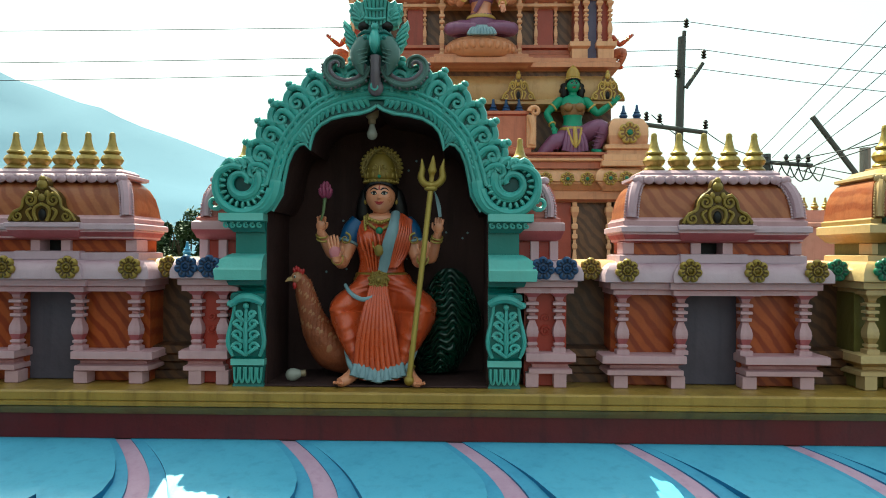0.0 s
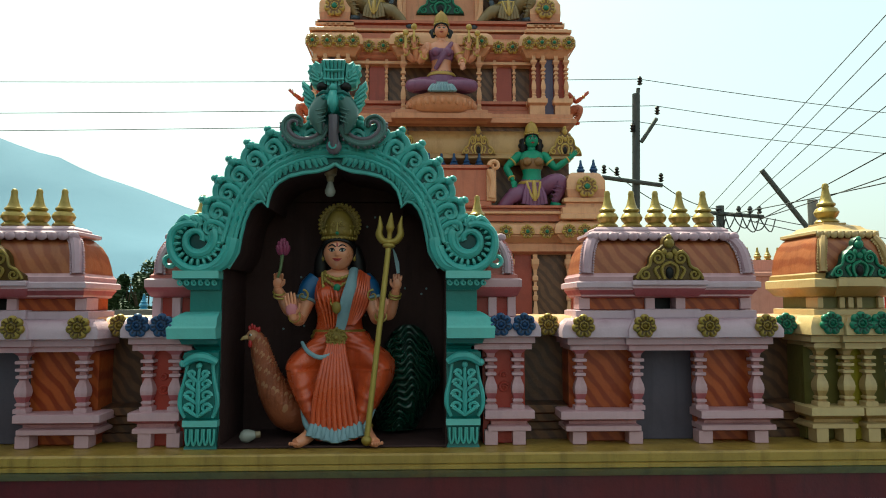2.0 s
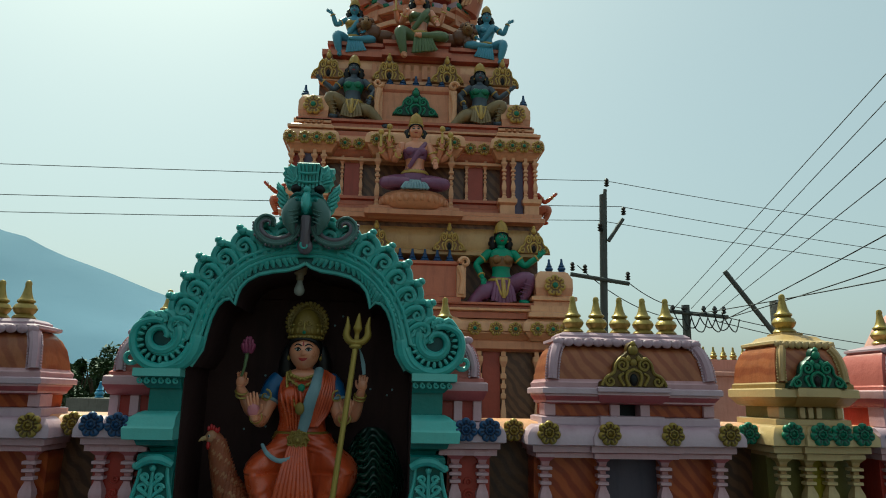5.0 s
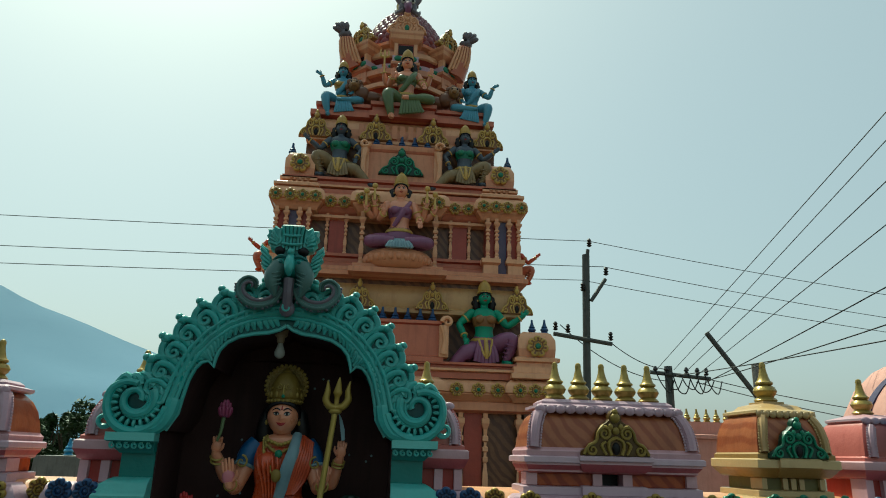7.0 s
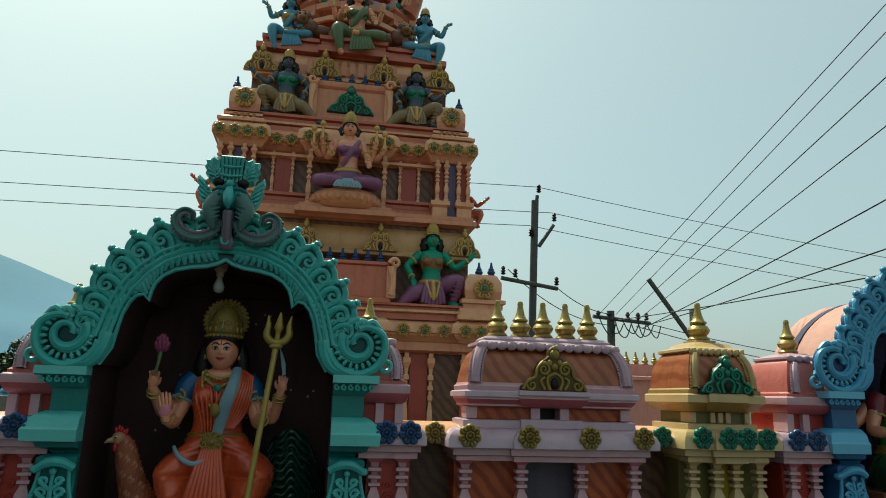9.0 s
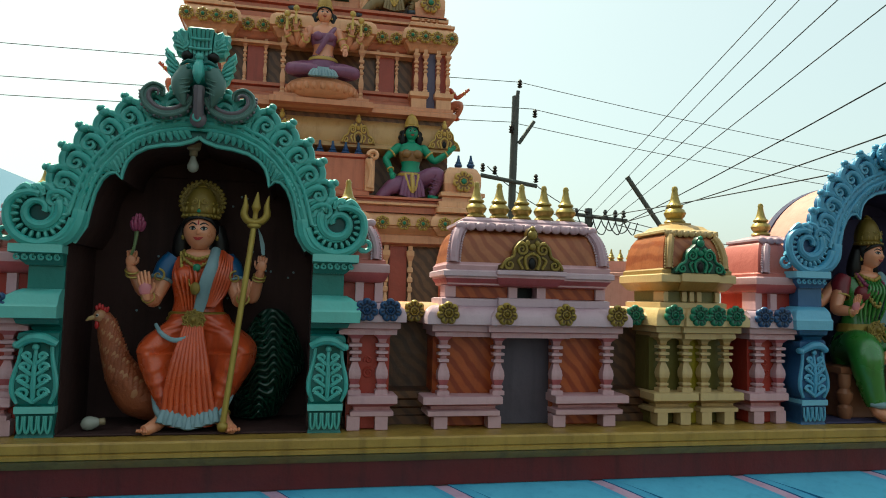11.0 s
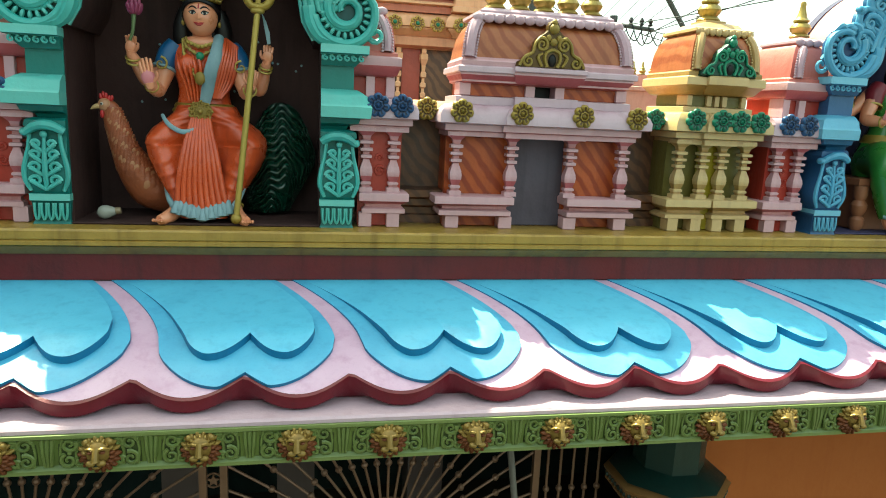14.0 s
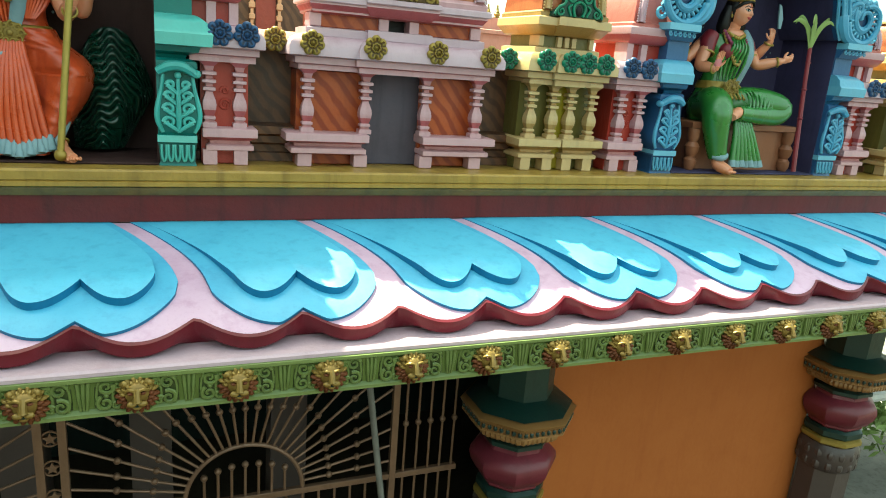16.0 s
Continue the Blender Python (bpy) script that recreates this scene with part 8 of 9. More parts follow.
def tower_statue(x, y, z, h, kind, skin, top, skirt, label, four=False, flip=1):
    """One plain figure h metres high at a seat; kind: lotus (cross-legged), sit (one leg hanging) or squat (one knee up, one leg stretched)."""
    f, u, s = Mesh(skin), h, flip
    hip = 0.14 if kind != "squat" else 0.19
    V = lambda a, b, c: (a * u, b * u, c * u)
    sec = lambda zz, w, d: (0, 0, (hip + zz) * u, w * u, d * u)
    f.loft([sec(-0.07, 0.14, 0.1), sec(-0.02, 0.155, 0.115), sec(0.06, 0.125, 0.095), sec(0.1, 0.105, 0.08)], skirt, 20)
    f.loft([sec(0.07, 0.115, 0.09), sec(0.14, 0.092, 0.075), sec(0.2, 0.098, 0.08), sec(0.27, 0.125, 0.088), sec(0.33, 0.13, 0.078), sec(0.37, 0.11, 0.06), sec(0.4, 0.05, 0.042)], skin, 22)
    f.loft([sec(0.2, 0.104, 0.084), sec(0.24, 0.117, 0.09), sec(0.29, 0.13, 0.09), sec(0.31, 0.12, 0.08)], top, 22)
    for w in (-1, 1):
        f.ball(V(w * 0.055, -0.07, hip + 0.27), (0.052 * u, 0.046 * u, 0.046 * u), top, 12, 8)
        f.ball(V(w * 0.13, 0, hip + 0.345), (0.047 * u, 0.045 * u, 0.045 * u), skin, 10, 7)
    f.tube([V(0, 0, hip + 0.37), V(0, -0.005, hip + 0.45)], [0.042 * u, 0.036 * u], 10, skin)
    head(f, 0, -0.015 * u, (hip + 0.5) * u, 0.078 * u, skin, HAIR, TGOLD, 0.95, fine=False)
    for w in (-1, 1):
        for i in range(4):
            f.ball(V(w * (0.085 + 0.012 * (i % 2)), 0.03, hip + 0.5 - 0.045 * i), 0.034 * u, HAIR, 8, 6)
    f.loft([sec(0.045, 0.138, 0.105), sec(0.06, 0.14, 0.107), sec(0.08, 0.124, 0.096)], TGOLD, 20, 2)
    necklace(f, 0, 0, (hip + 0.385) * u, 0.08 * u, 0.05 * u, TGOLD, 0.011 * u, 9)
    necklace(f, 0, -0.01 * u, (hip + 0.38) * u, 0.085 * u, 0.13 * u, TGOLD, 0.009 * u, 11)
    r, sh = 0.038 * u, hip + 0.345

    def reach(elbow, wrist, up, across, curl=0.3, k=1.0):
        side = 1 if elbow[0] > 0 else -1
        limb(f, [V(side * 0.13, 0, sh), V(*elbow), V(*wrist)], r * k, skin)
        hand(f, V(*wrist), up, across, 0.062 * u, skin, curl)
        ring(f, V(*[a * 0.15 + b * 0.85 for a, b in zip(elbow, wrist)]), Vector(wrist) - Vector(elbow), 0.03 * u, 0.009 * u, TGOLD)
        ring(f, V(*[a * 0.5 + b * 0.5 for a, b in zip((side * 0.13, 0, sh), elbow)]), Vector(elbow) - Vector((side * 0.13, 0, sh)), 0.044 * u, 0.009 * u, TGOLD)

    if kind == "lotus":
        for w in (-1, 1):
            f.tube([V(w * 0.08, 0, 0.11), V(w * 0.2, -0.06, 0.085), V(w * 0.285, -0.12, 0.065), V(w * 0.22, -0.18, 0.055), V(w * 0.05, -0.21, 0.05)], [0.085 * u, 0.08 * u, 0.06 * u, 0.055 * u, 0.04 * u], 14, skirt)
        for i in range(9):
            f.tube([V((i - 4) * 0.012, -0.2, 0.07), V((i - 4) * 0.024, -0.255, 0.02), V((i - 4) * 0.03, -0.265, -0.03)], [0.012 * u, 0.016 * u, 0.02 * u], 7, SARI_B)
        f.tube([V(0.1, -0.02, hip + 0.38), V(0.06, -0.09, hip + 0.3), V(0.0, -0.1, hip + 0.2), V(-0.06, -0.08, hip + 0.1)], [0.02 * u, 0.024 * u, 0.024 * u, 0.02 * u], 8, MAUVE, 0.5)
        reach((-0.2, -0.03, sh - 0.16), (-0.16, -0.13, sh - 0.13), (-0.1, -0.2, 1), (1, 0, 0), 0.05)
        reach((0.2, -0.03, sh - 0.17), (0.19, -0.15, sh - 0.19), (0.1, -0.3, -1), (-1, 0, 0), 0.05)
        for w in (-1, 1):
            for ex, dx, dz in ((0.23, 0.26, 0.03), (0.27, 0.34, -0.03)):
                reach((w * ex, 0.02, sh - 0.13), (w * dx, -0.06, sh + dz - 0.04), (w * 0.1, 0, 1), (-w, 0, 0), 0.7, 0.9)
                f.tube([V(w * dx, -0.1, sh + dz - 0.02), V(w * dx, -0.1, sh + dz + 0.13)], [0.014 * u, 0.01 * u], 7, TGOLD)
                f.ball(V(w * dx, -0.1, sh + dz + 0.13), 0.03 * u, TGOLD, 9, 6)
    elif kind == "sit":
        f.tube([V(-s * 0.07, 0, 0.12), V(-s * 0.15, -0.12, 0.135), V(-s * 0.21, -0.22, 0.11), V(-s * 0.2, -0.25, 0.0), V(-s * 0.165, -0.24, -0.16)], [0.085 * u, 0.082 * u, 0.07 * u, 0.058 * u, 0.036 * u], 14, skirt)
        f.tube([V(-s * 0.165, -0.24, -0.16), V(-s * 0.16, -0.28, -0.2), V(-s * 0.15, -0.33, -0.215)], [0.034 * u, 0.034 * u, 0.022 * u], 9, skin)
        f.tube([V(s * 0.07, 0, 0.12), V(s * 0.19, -0.11, 0.12), V(s * 0.28, -0.17, 0.1), V(s * 0.2, -0.22, 0.075), V(s * 0.02, -0.25, 0.06)], [0.085 * u, 0.08 * u, 0.058 * u, 0.054 * u, 0.036 * u], 14, skirt)
        f.tube([V(s * 0.02, -0.25, 0.06), V(-s * 0.05, -0.27, 0.055)], [0.034 * u, 0.024 * u], 9, skin)
        for i in range(8):
            f.tube([V((i * 0.024 - 0.04) * s, -0.24, 0.05), V((i * 0.03 - 0.05) * s, -0.27, -0.06), V((i * 0.036 - 0.06) * s, -0.265, -0.16 + 0.006 * i)], [0.018 * u, 0.02 * u, 0.024 * u], 8, skirt)
        f.tube([V(0.1, -0.02, hip + 0.38), V(0.06, -0.1, hip + 0.28), V(0.0, -0.1, hip + 0.18), V(-0.07, -0.08, hip + 0.09)], [0.03 * u, 0.036 * u, 0.034 * u, 0.028 * u], 8, skirt, 0.5)
        if four:
            reach((-s * 0.2, -0.03, sh - 0.15), (-s * 0.17, -0.14, sh - 0.1), (0, -0.2, 1), (s, 0, 0), 0.05)
            reach((s * 0.2, -0.03, sh - 0.15), (s * 0.2, -0.14, sh - 0.17), (0.1 * s, -0.4, -1), (-s, 0, 0), 0.1)
            reach((-s * 0.24, 0.02, sh - 0.12), (-s * 0.28, -0.05, sh + 0.02), (0, -0.1, 1), (s, 0, 0), 0.8, 0.9)
            reach((s * 0.24, 0.02, sh - 0.12), (s * 0.29, -0.05, sh + 0.02), (0, -0.1, 1), (-s, 0, 0), 0.6, 0.9)
            f.tube([V(-s * 0.27, -0.1, sh - 0.04), V(-s * 0.275, -0.1, sh + 0.26)], 0.011 * u, 7, TGOLD)
            for w in (-1, 0, 1):
                f.tube([V(-s * 0.275, -0.1, sh + 0.17), V(-s * 0.275 + w * 0.045, -0.1, sh + 0.19), V(-s * 0.275 + w * 0.045, -0.1, sh + 0.27)], [0.013 * u, 0.014 * u, 0.004 * u], 7, TGOLD)
        else:
            reach((-s * 0.25, -0.06, sh - 0.12), (-s * 0.31, -0.1, sh + 0.04), (-s * 0.9, -0.1, 0.5), (0, 0, 1), 0.1)
            reach((s * 0.21, 0.0, sh - 0.16), (s * 0.16, -0.14, sh - 0.24), (-s * 0.5, -0.6, -0.7), (-s, 0, 0), 0.2)
    else:
        f.tube([V(-s * 0.07, 0, 0.17), V(-s * 0.18, -0.1, 0.12), V(-s * 0.25, -0.13, 0.07), V(-s * 0.33, -0.14, -0.02), V(-s * 0.37, -0.14, -0.07)], [0.095 * u, 0.085 * u, 0.062 * u, 0.05 * u, 0.032 * u], 14, skirt)
        f.tube([V(s * 0.07, 0, 0.17), V(s * 0.18, -0.11, 0.24), V(s * 0.26, -0.16, 0.25), V(s * 0.25, -0.15, 0.15), V(s * 0.2, -0.12, 0.03)], [0.095 * u, 0.085 * u, 0.066 * u, 0.05 * u, 0.032 * u], 14, skirt)
        f.tube([V(s * 0.19, -0.11, 0.03), V(s * 0.21, -0.15, 0.012), V(s * 0.25, -0.19, 0.008)], [0.034 * u, 0.032 * u, 0.02 * u], 9, skin)
        f.tube([V(-s * 0.37, -0.14, -0.07), V(-s * 0.4, -0.17, -0.09), V(-s * 0.43, -0.2, -0.1)], [0.034 * u, 0.03 * u, 0.02 * u], 9, skin)
        for leg in (((-0.13, -0.07, 0.145), (-0.33, -0.14, -0.02)), ((0.25, -0.16, 0.22), (0.2, -0.12, 0.05))):
            for i in range(4):
                p = Vector(leg[0]).lerp(Vector(leg[1]), 0.15 + 0.24 * i)
                ring(f, (s * p.x * u, p.y * u, p.z * u), Vector(leg[1]) - Vector(leg[0]) if s > 0 else Vector((leg[0][0] - leg[1][0], leg[1][1] - leg[0][1], leg[1][2] - leg[0][2])), (0.08 - 0.012 * i) * u if leg[0][0] < 0 else (0.062 - 0.008 * i) * u, 0.008 * u, skirt)
        for i in range(7):
            f.tube([V((i - 3) * 0.022, -0.1, hip + 0.05), V((i - 3) * 0.032, -0.16, 0.12), V((i - 3) * 0.036, -0.16, 0.0 + 0.008 * abs(i - 3))], [0.014 * u, 0.02 * u, 0.024 * u], 8, skirt)
        f.tube([V(-0.07, -0.11, hip + 0.06), V(-0.03, -0.18, 0.1), V(0.0, -0.185, 0.07), V(0.03, -0.18, 0.1), V(0.07, -0.11, hip + 0.06)], 0.013 * u, 7, TGOLD)
        f.tube([V(0, -0.12, hip + 0.06), V(0, -0.185, 0.13), V(0, -0.185, 0.05)], [0.02 * u, 0.024 * u, 0.016 * u], 8, TGOLD)
        reach((-s * 0.26, -0.01, sh - 0.12), (-s * 0.21, -0.12, sh - 0.27), (s * 0.2, -0.3, -1), (s, 0, 0), 0.3)
        reach((s * 0.24, -0.02, sh - 0.13), (s * 0.38, -0.06, sh - 0.03), (s * 0.8, 0, 0.8), (-s * 0.5, 0, 1), 0.1)
    ob = f.link("tower_statue", None, "", 45)
    ob.location = (x, y, z)
    return tagged(ob, label, "statue", "tower statues")


tower_statue(TX + 1.22, 5.42, 6.03, 1.34, "squat", JADE, CAPGOLD, MAUVE, "jade green painted crouching statue in mauve trousers")
tower_statue(TX - 1.22, 5.42, 6.03, 1.34, "squat", JADE, CAPGOLD, MAUVE, "jade green painted crouching statue in mauve trousers", flip=-1)
tower_statue(TX, 5.42, 7.56, 1.42, "lotus", SKIN, MAUVE, MAUVE, "painted cross-legged statue in purple on a lotus seat", True)
tower_statue(TX + 0.98, 6.0, 8.8, 1.22, "squat", SLATE, GREEN_D, TAN, "slate blue crouching statue with green bodice")
tower_statue(TX - 0.95, 6.0, 8.8, 1.25, "squat", SLATE, GREEN_D, TAN, "slate blue crouching statue with green bodice", flip=-1)
tower_statue(TX + 0.03, 6.32, 10.2, 1.4, "sit", SKIN, MOSS, MOSS, "painted seated statue in moss green with one leg hanging", True)
tower_statue(TX - 1.02, 6.45, 10.21, 1.12, "sit", AQUA, TGOLD, AQUA, "light blue seated statue with raised hand near the dome")
tower_statue(TX + 1.14, 6.45, 10.21, 1.12, "sit", AQUA, AQUA, AQUA, "light blue seated statue with raised hand near the dome", flip=-1)
tower_statue(TX - 1.8, 6.2, 7.36, 0.9, "squat", SARI, TROSE, TROSE, "orange painted side statue on the tower flank", flip=-1)
tower_statue(TX + 1.8, 6.2, 7.36, 0.9, "squat", SARI, TROSE, TROSE, "orange painted side statue on the tower flank")
for s in (-1, 1):
    q = Mesh(BENCH_D, CAPGOLD)
    q.ball((-s * 0.04, 0, 0.17), (0.18, 0.1, 0.1), BENCH_D, 12, 8)
    q.ball((s * 0.1, -0.04, 0.2), (0.12, 0.1, 0.12), BENCH_D, 12, 8)
    q.ball((s * 0.2, -0.12, 0.29), (0.075, 0.09, 0.085), CAPGOLD, 10, 7)
    q.ball((s * 0.2, -0.2, 0.265), (0.045, 0.04, 0.035), CAPGOLD, 9, 6)
    for w in (-1, 1):
        q.ball((s * 0.2 + w * 0.035, -0.195, 0.31), 0.014, HAIR, 6, 5)
    for i in range(8):
        a = i * math.pi / 4
        q.ball((s * 0.2 + 0.09 * math.cos(a), -0.06, 0.29 + 0.1 * math.sin(a)), 0.05, BENCH_D, 7, 5)
    for x in (-0.2, 0.2):
        q.tube([(x, -0.06, 0.15), (x, -0.09, 0.0)], [0.07, 0.05], 8)
    ob = q.link("lion_statue")
    ob.location = (TX + s * 0.58, 6.42, 10.26)
    ob.scale = (1.2, 1.2, 1.2)
    tagged(ob, "brown painted lion statue beside the seated figure", "statue", "tower statues")


# ---- surroundings ----
def wires(name, lines, label, r=0.012):
    """Each cable is its own part: (start, end, sag)."""
    e = empty(name, (0, 0, 0), label, "cables")
    for a, b, sag in lines:
        a, b = Vector(a), Vector(b)
        pts = [a.lerp(b, i / 14) - Vector((0, 0, sag * 4 * (i / 14) * (1 - i / 14))) for i in range(15)]
        q = Mesh(WIRE)
        q.tube(pts, r, 5)
        q.link("cable", e)
    return e


def bar(mat, a, b, r, n=8):
    q = Mesh(mat)
    q.tube([a, b], r, n)
    return q


PX_, PY_ = 5.72, 13.0
pl = empty("power_pole", (0, 0, 0), "grey steel power pole with crossarms and insulators", "pole")
bar(POLE, (5.62, PY_, 0), (5.86, PY_, 10.0), 0.1, 10).link("mast", pl)
bar(POLE, (5.86, PY_, 9.6), (5.92, PY_, 10.15), 0.05).link("tip", pl)
bar(POLE, (5.93, PY_ - 0.1, 8.75), (6.33, PY_ - 0.1, 9.35), 0.05).link("brace_arm", pl)
bar(POLE, (4.92, PY_ - 0.12, 7.86), (6.42, PY_ - 0.12, 7.66), 0.055).link("crossarm", pl)
for x, z in ((5.93, 10.2), (6.35, 9.45), (5.72, 9.0), (4.98, 7.95), (6.4, 7.75), (5.3, 7.9)):
    q = Mesh(PORCELAIN)
    q.lathe(x, PY_ - 0.1, [(0.03, z), (0.07, z + 0.03), (0.035, z + 0.06), (0.07, z + 0.1), (0.035, z + 0.13), (0.06, z + 0.17), (0.03, z + 0.22)], 10)
    q.link("insulator", pl, "dark ribbed insulator")
p2 = empty("short_pole", (0, 0, 0), "concrete post with slanting steel stay", "pole")
bar(CONCRETE, (10.84, 14, 0), (10.84, 14, 7.48), 0.13, 8).link("post", p2)
bar(POLE, (9.5, 14, 8.28), (10.75, 13.9, 6.55), 0.07).link("stay", p2)
p3 = empty("crossarm_pole", (0, 0, 0), "power pole with long crossarm and insulators", "pole")
bar(POLE, (8.3, 13.9, 0), (8.3, 13.9, 7.3), 0.11, 8).link("mast", p3)
bar(POLE, (7.75, 13.8, 7.12), (9.4, 13.8, 7.0), 0.055).link("crossarm", p3)
for x in (7.9, 8.2, 8.75, 9.05, 9.3):
    q = Mesh(PORCELAIN)
    q.lathe(x, 13.8, [(0.03, 7.08), (0.07, 7.12), (0.04, 7.16), (0.07, 7.2), (0.03, 7.28)], 8)
    q.link("insulator", p3, "dark ribbed insulator")
for i in range(7):
    q = Mesh(WIRE)
    x = 7.9 + i * 0.22
    q.tube([(x, 13.75, 7.1), (x + 0.12, 13.7, 6.8 - 0.07 * (i % 3)), (x + 0.34, 13.75, 6.6 + 0.1 * (i % 2)), (x + 0.5, 13.8, 6.95)], 0.016, 5)
    q.link("jumper", p3, "loose looping cable")
wires("overhead_cables", [((5.93, 12.95, 10.37), (-25.96, 13.06, 10.23), 0.12), ((6.3, 12.95, 9.69), (-26.06, 13.06, 9.35), 0.12), ((5.7, 12.95, 9.3), (-25.15, 13.06, 8.87), 0.12), ((5.93, 12.95, 10.37), (26.5, 13.07, 8.43), 0.25), ((6.3, 12.95, 9.69), (25.69, 13.07, 7.86), 0.25), ((5.7, 12.95, 9.3), (26.36, 13.07, 7.47), 0.25)], "thin overhead power cables across the sky", 0.009)
wires("fan_cables", [((7.94, 13.8, 7.2), (7.34, 1.55, 10.36), 0.0), ((8.41, 13.8, 7.2), (7.12, 1.55, 9.8), 0.0), ((8.72, 13.8, 7.15), (6.9, 1.55, 9.02), 0.0), ((9.06, 13.8, 7.1), (6.66, 1.55, 8.22), 0.0)], "cables fanning up from the crossarm pole", 0.008)
wires("service_cables", [((9.16, 13.8, 6.85), (8.49, 3.27, 8.05), 0.05), ((9.4, 13.8, 6.98), (8.25, 3.27, 7.13), 0.05), ((8.4, 13.8, 7.04), (8.53, 3.27, 6.74), 0.05), ((6.4, 12.9, 7.7), (8.3, 13.8, 7.2), 0.15), ((5.1, 12.9, 8.1), (8.2, 13.8, 6.9), 0.3), ((9.3, 13.8, 7.0), (26, 18, 6.6), 0.5), ((9.0, 13.8, 6.9), (26, 18, 6.0), 0.5)], "thick dark service cables from the crossarm pole", 0.012)

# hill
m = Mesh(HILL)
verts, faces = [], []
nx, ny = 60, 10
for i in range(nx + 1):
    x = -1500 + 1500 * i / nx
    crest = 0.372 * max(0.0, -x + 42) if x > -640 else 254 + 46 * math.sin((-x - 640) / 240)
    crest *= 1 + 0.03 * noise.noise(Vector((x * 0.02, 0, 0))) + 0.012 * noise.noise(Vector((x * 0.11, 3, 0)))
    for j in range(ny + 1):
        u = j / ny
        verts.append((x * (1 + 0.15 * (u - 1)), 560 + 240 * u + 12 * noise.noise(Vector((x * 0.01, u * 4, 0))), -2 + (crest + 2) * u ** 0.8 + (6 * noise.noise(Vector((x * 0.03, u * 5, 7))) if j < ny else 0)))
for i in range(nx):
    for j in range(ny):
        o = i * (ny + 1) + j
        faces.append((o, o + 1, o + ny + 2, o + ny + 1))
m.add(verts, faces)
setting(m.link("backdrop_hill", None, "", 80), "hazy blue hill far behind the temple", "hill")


def tree(x, y, h, spread, mat, label):
    e = empty("tree", (x, y, 0), label, "tree", "trees behind the temple")
    q = Mesh(BARK)
    q.tube([(0, 0, 0), (0.1, 0, h * 0.35), (0, 0.1, h * 0.6)], [0.28, 0.2, 0.12], 8)
    for i in range(6):
        a = i * 1.05 + x
        q.tube([(0.05, 0, h * (0.35 + 0.04 * i)), (spread * 0.35 * math.cos(a), spread * 0.35 * math.sin(a), h * 0.6), (spread * 0.6 * math.cos(a), spread * 0.6 * math.sin(a), h * 0.78)], [0.1, 0.06, 0.03], 6)
    q.link("trunk", e)
    rng = random.Random(int(x * 10))
    q = Mesh(mat)
    vv, ff = [], []
    clumps = [(Vector((rng.uniform(-1, 1), rng.uniform(-1, 1), rng.uniform(-0.8, 1))), rng.uniform(0.2, 0.42)) for _ in range(16)]
    for i in range(3400):
        c, r = rng.choice(clumps)
        if c.length > 1.15:
            continue
        d = Vector((rng.gauss(0, 1), rng.gauss(0, 1), rng.gauss(0, 1))).normalized() * r * rng.uniform(0.5, 1.05)
        p = Vector(((c.x + d.x) * spread, (c.y + d.y) * spread, h * 0.72 + (c.z + d.z) * h * 0.26))
        a, b = Vector((rng.gauss(0, 1), rng.gauss(0, 1), rng.gauss(0, 0.6))).normalized() * 0.2, Vector((rng.gauss(0, 1), rng.gauss(0, 1), rng.gauss(0, 1))).normalized() * 0.1
        o = len(vv)
        vv += [p - a, p + b, p + a, p - b]
        ff.append((o, o + 1, o + 2, o + 3))
    q.add(vv, ff)
    q.link("crown", e)
    return e


tree(-18.3, 40, 7.4, 1.2, LEAF, "dark leafy tree behind the temple")
tree(-16.0, 38, 7.6, 1.7, LEAF, "dark leafy tree behind the temple")
tree(-19.6, 41, 6.6, 1.5, LEAF, "dark leafy tree behind the temple")
tree(-23.5, 42, 6.8, 2.2, LEAF, "dark leafy tree behind the temple")
tree(-13.6, 42, 6.2, 1.3, LEAF, "dark leafy tree behind the temple")

# small far shrines
fs = empty("far_shrine", (-6.2, 16, 0), "grey weathered shrine roof with blue pots", "shrine")
q = Mesh(CONCRETE)
q.tower(0, 0, [(1.6, 1.0, 0), (1.6, 1.0, 4.6), (0.42, 0.4, 4.62), (0.45, 0.42, 5.0), (0.3, 0.3, 5.25), (0.12, 0.12, 5.38)])
q.link("body", fs)
q = finial(GOLD_D, 1.2)
q.moved(Matrix.Translation((0, 0, 5.36)))
q.link("finial", fs)
for x in (-0.95, 0.95):
    q = finial(BLUE, 2.0)
    q.moved(Matrix.Translation((x, -0.6, 4.6)))
    q.link("blue_pot", fs, "light blue pot")
bd = empty("far_building", (10.4, 17.0, 0), "faded pink plastered building with small gold finials", "building")
q = Mesh(DOMEPINK)
q.tower(0, 0, [(1.5, 1.5, 0), (1.5, 1.5, 5.5), (1.6, 1.6, 5.52), (1.6, 1.6, 5.62), (1.2, 1.2, 5.66), (1.2, 1.2, 6.0)])
q.link("body", bd)
q = Mesh(ROSE)
q.tower(1.3, -1.0, [(0.7, 0.5, 0), (0.7, 0.5, 5.0), (0.8, 0.6, 5.05), (0.8, 0.6, 5.2), (0.6, 0.4, 5.25), (0.6, 0.4, 5.4)])
q.link("porch", bd, "rose painted porch roof")
fo_ = None
for i in range(6):
    if fo_ is None:
        fo_ = finial(FINIAL, 1.7).link("finial", bd, "gold pot finial")
        fo_.location = (-0.75, -1.1, 6.0)
    else:
        again(fo_, bd, pose(-0.75 + 0.3 * i, -1.1, 6.0))
dm = empty("pink_dome", (13.9, 12, 0), "faded pink plaster dome beyond the parapet", "dome")
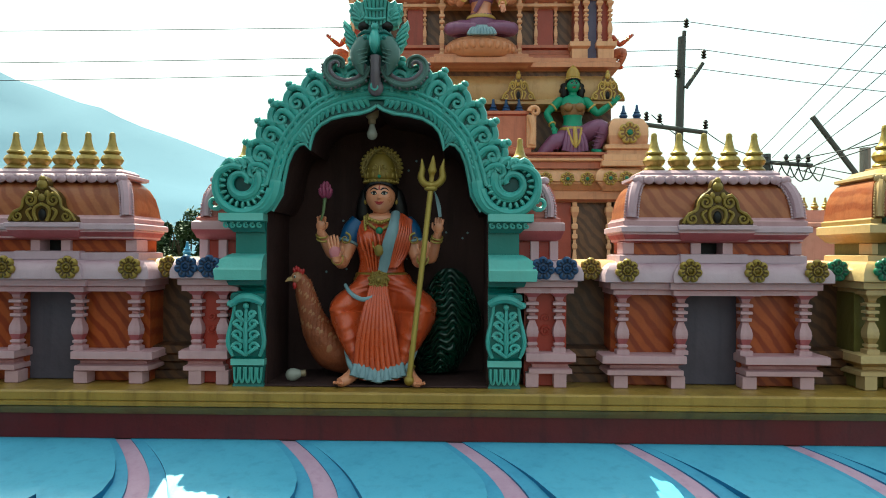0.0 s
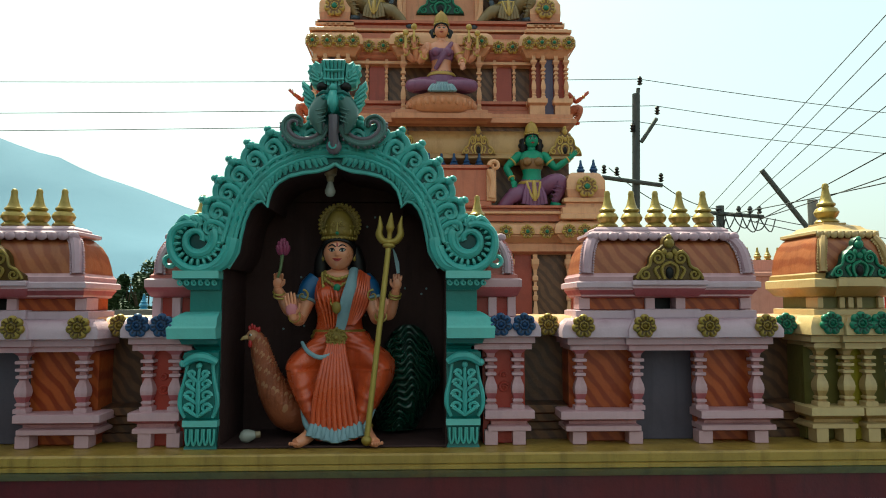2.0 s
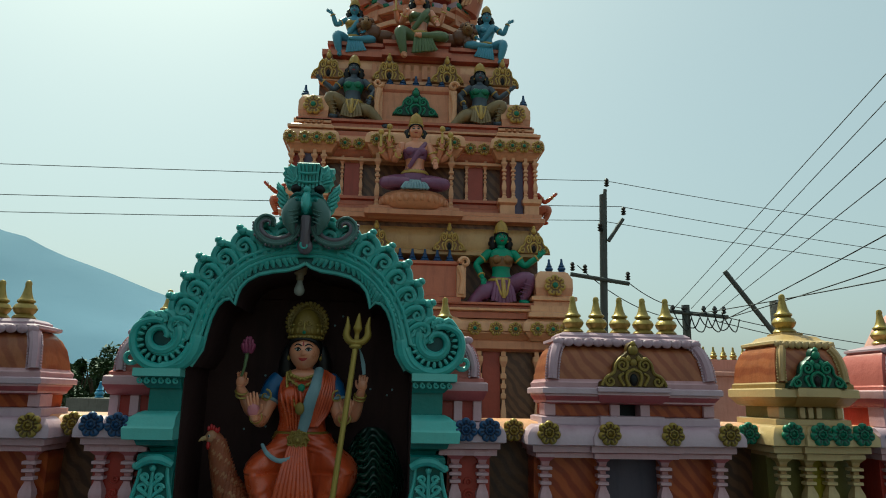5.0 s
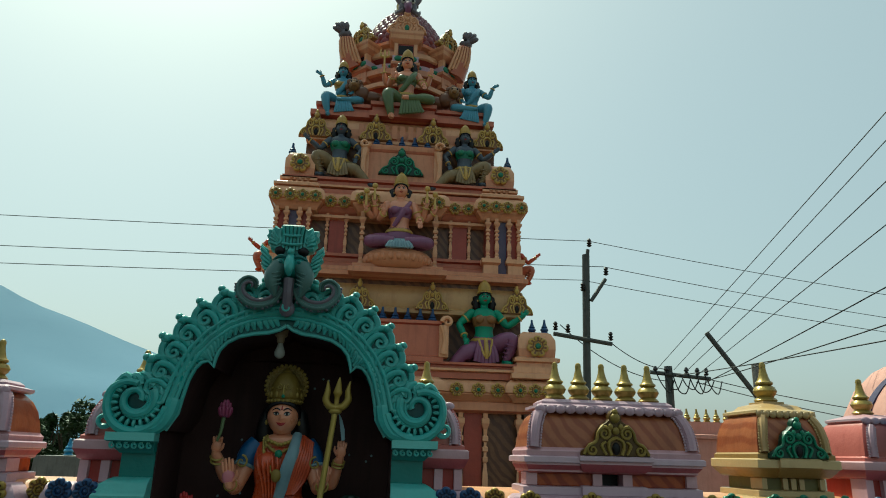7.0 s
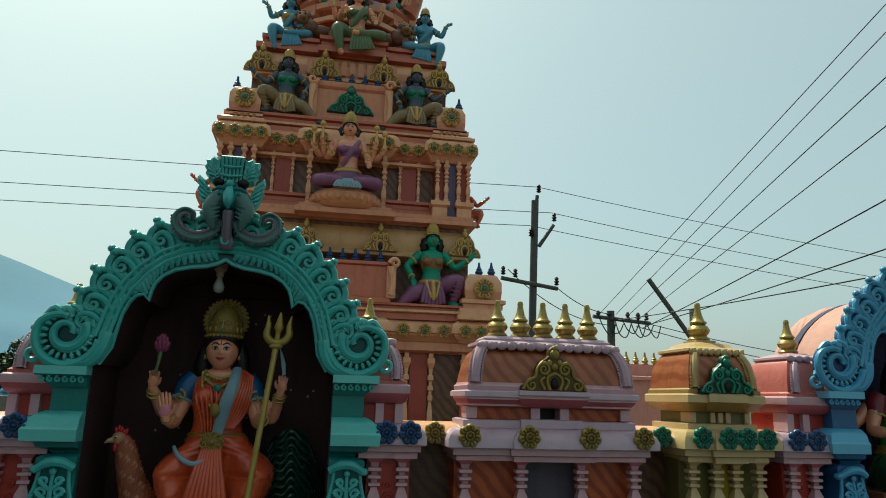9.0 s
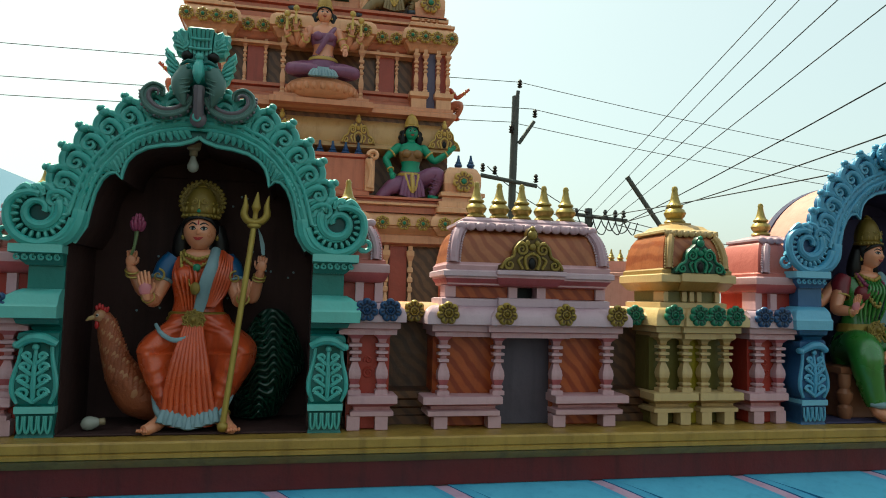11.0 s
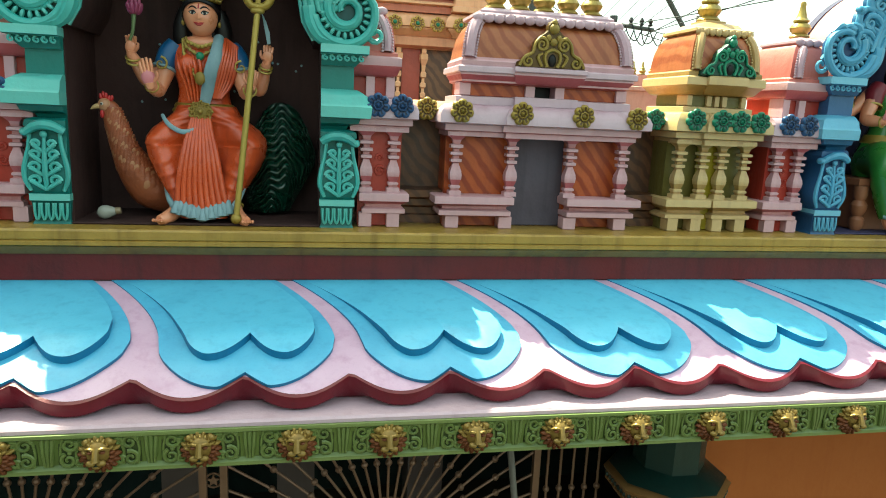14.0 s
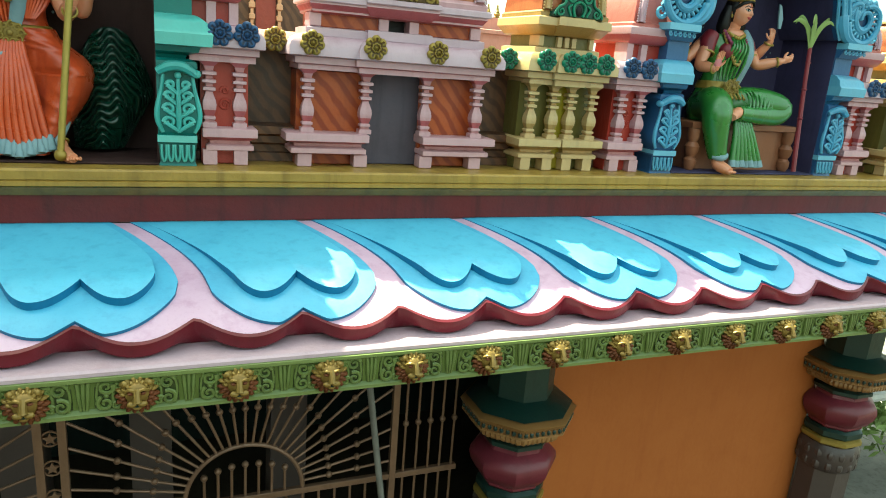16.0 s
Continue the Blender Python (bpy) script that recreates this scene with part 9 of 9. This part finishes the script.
q = Mesh(DOMEPINK)
q.lathe(0, 0, [(1.9, 0), (1.9, 5.2), (2.0, 5.25), (2.0, 5.4), (1.85, 5.5), (1.75, 6.1), (1.45, 6.7), (1.0, 7.15), (0.5, 7.4), (0.1, 7.45)], 32)
q.link("shell", dm)

# ground beside the hall
rng = random.Random(5)
for i in range(11):
    x, y = rng.uniform(6.2, 10.5), rng.uniform(-0.2, 4.2)
    e = empty("bush", (x, y, 0), "leafy green garden bush beside the hall", "bush", "garden bushes")
    h = rng.uniform(0.5, 1.3)
    q = Mesh(BARK)
    q.tube([(0, 0, 0), (0.03, 0.02, h * 0.5)], [0.03, 0.015], 6)
    q.link("stem", e)
    q = Mesh(LEAF_L)
    vv, ff = [], []
    for _ in range(420):
        d = Vector((rng.gauss(0, 1), rng.gauss(0, 1), rng.gauss(0, 1))).normalized() * rng.uniform(0.3, 1.0) * (1 + 0.3 * math.sin(_))
        p = Vector((d.x * h * 0.5, d.y * h * 0.5, h * 0.6 + d.z * h * 0.4))
        a, b = Vector((rng.gauss(0, 1), rng.gauss(0, 1), rng.gauss(0, 1))).normalized() * 0.09, Vector((rng.gauss(0, 1), rng.gauss(0, 1), rng.gauss(0, 1))).normalized() * 0.04
        o = len(vv)
        vv += [p - a, p + b, p + a, p - b]
        ff.append((o, o + 1, o + 2, o + 3))
    q.add(vv, ff)
    q.link("leaves", e)
m = Mesh(CONCRETE)
m.box(5.7, 16.0, -2.0, 14.0, -0.05, 0.02)
setting(m.link("pavement"), "pale concrete paving beside the hall", "pavement")
m = Mesh(WHITEWALL)
m.box(5.9, 9.2, 2.6, 2.75, 0, 1.2)
setting(m.link("wall_garden"), "low whitewashed garden wall", "wall")
rl = empty("pipe_rail", (0, 0, 0), "white steel pipe railing beside the hall", "railing")
bar(WHITEWALL, (5.75, 0.9, 1.45), (11, 0.9, 1.4), 0.06).link("pipe", rl)
for x in (6.2, 7.6, 9.0, 10.4):
    bar(GATEDARK, (x, 1.2, 0), (x, 1.2, 1.55), 0.07).link("post", rl, "dark steel post")
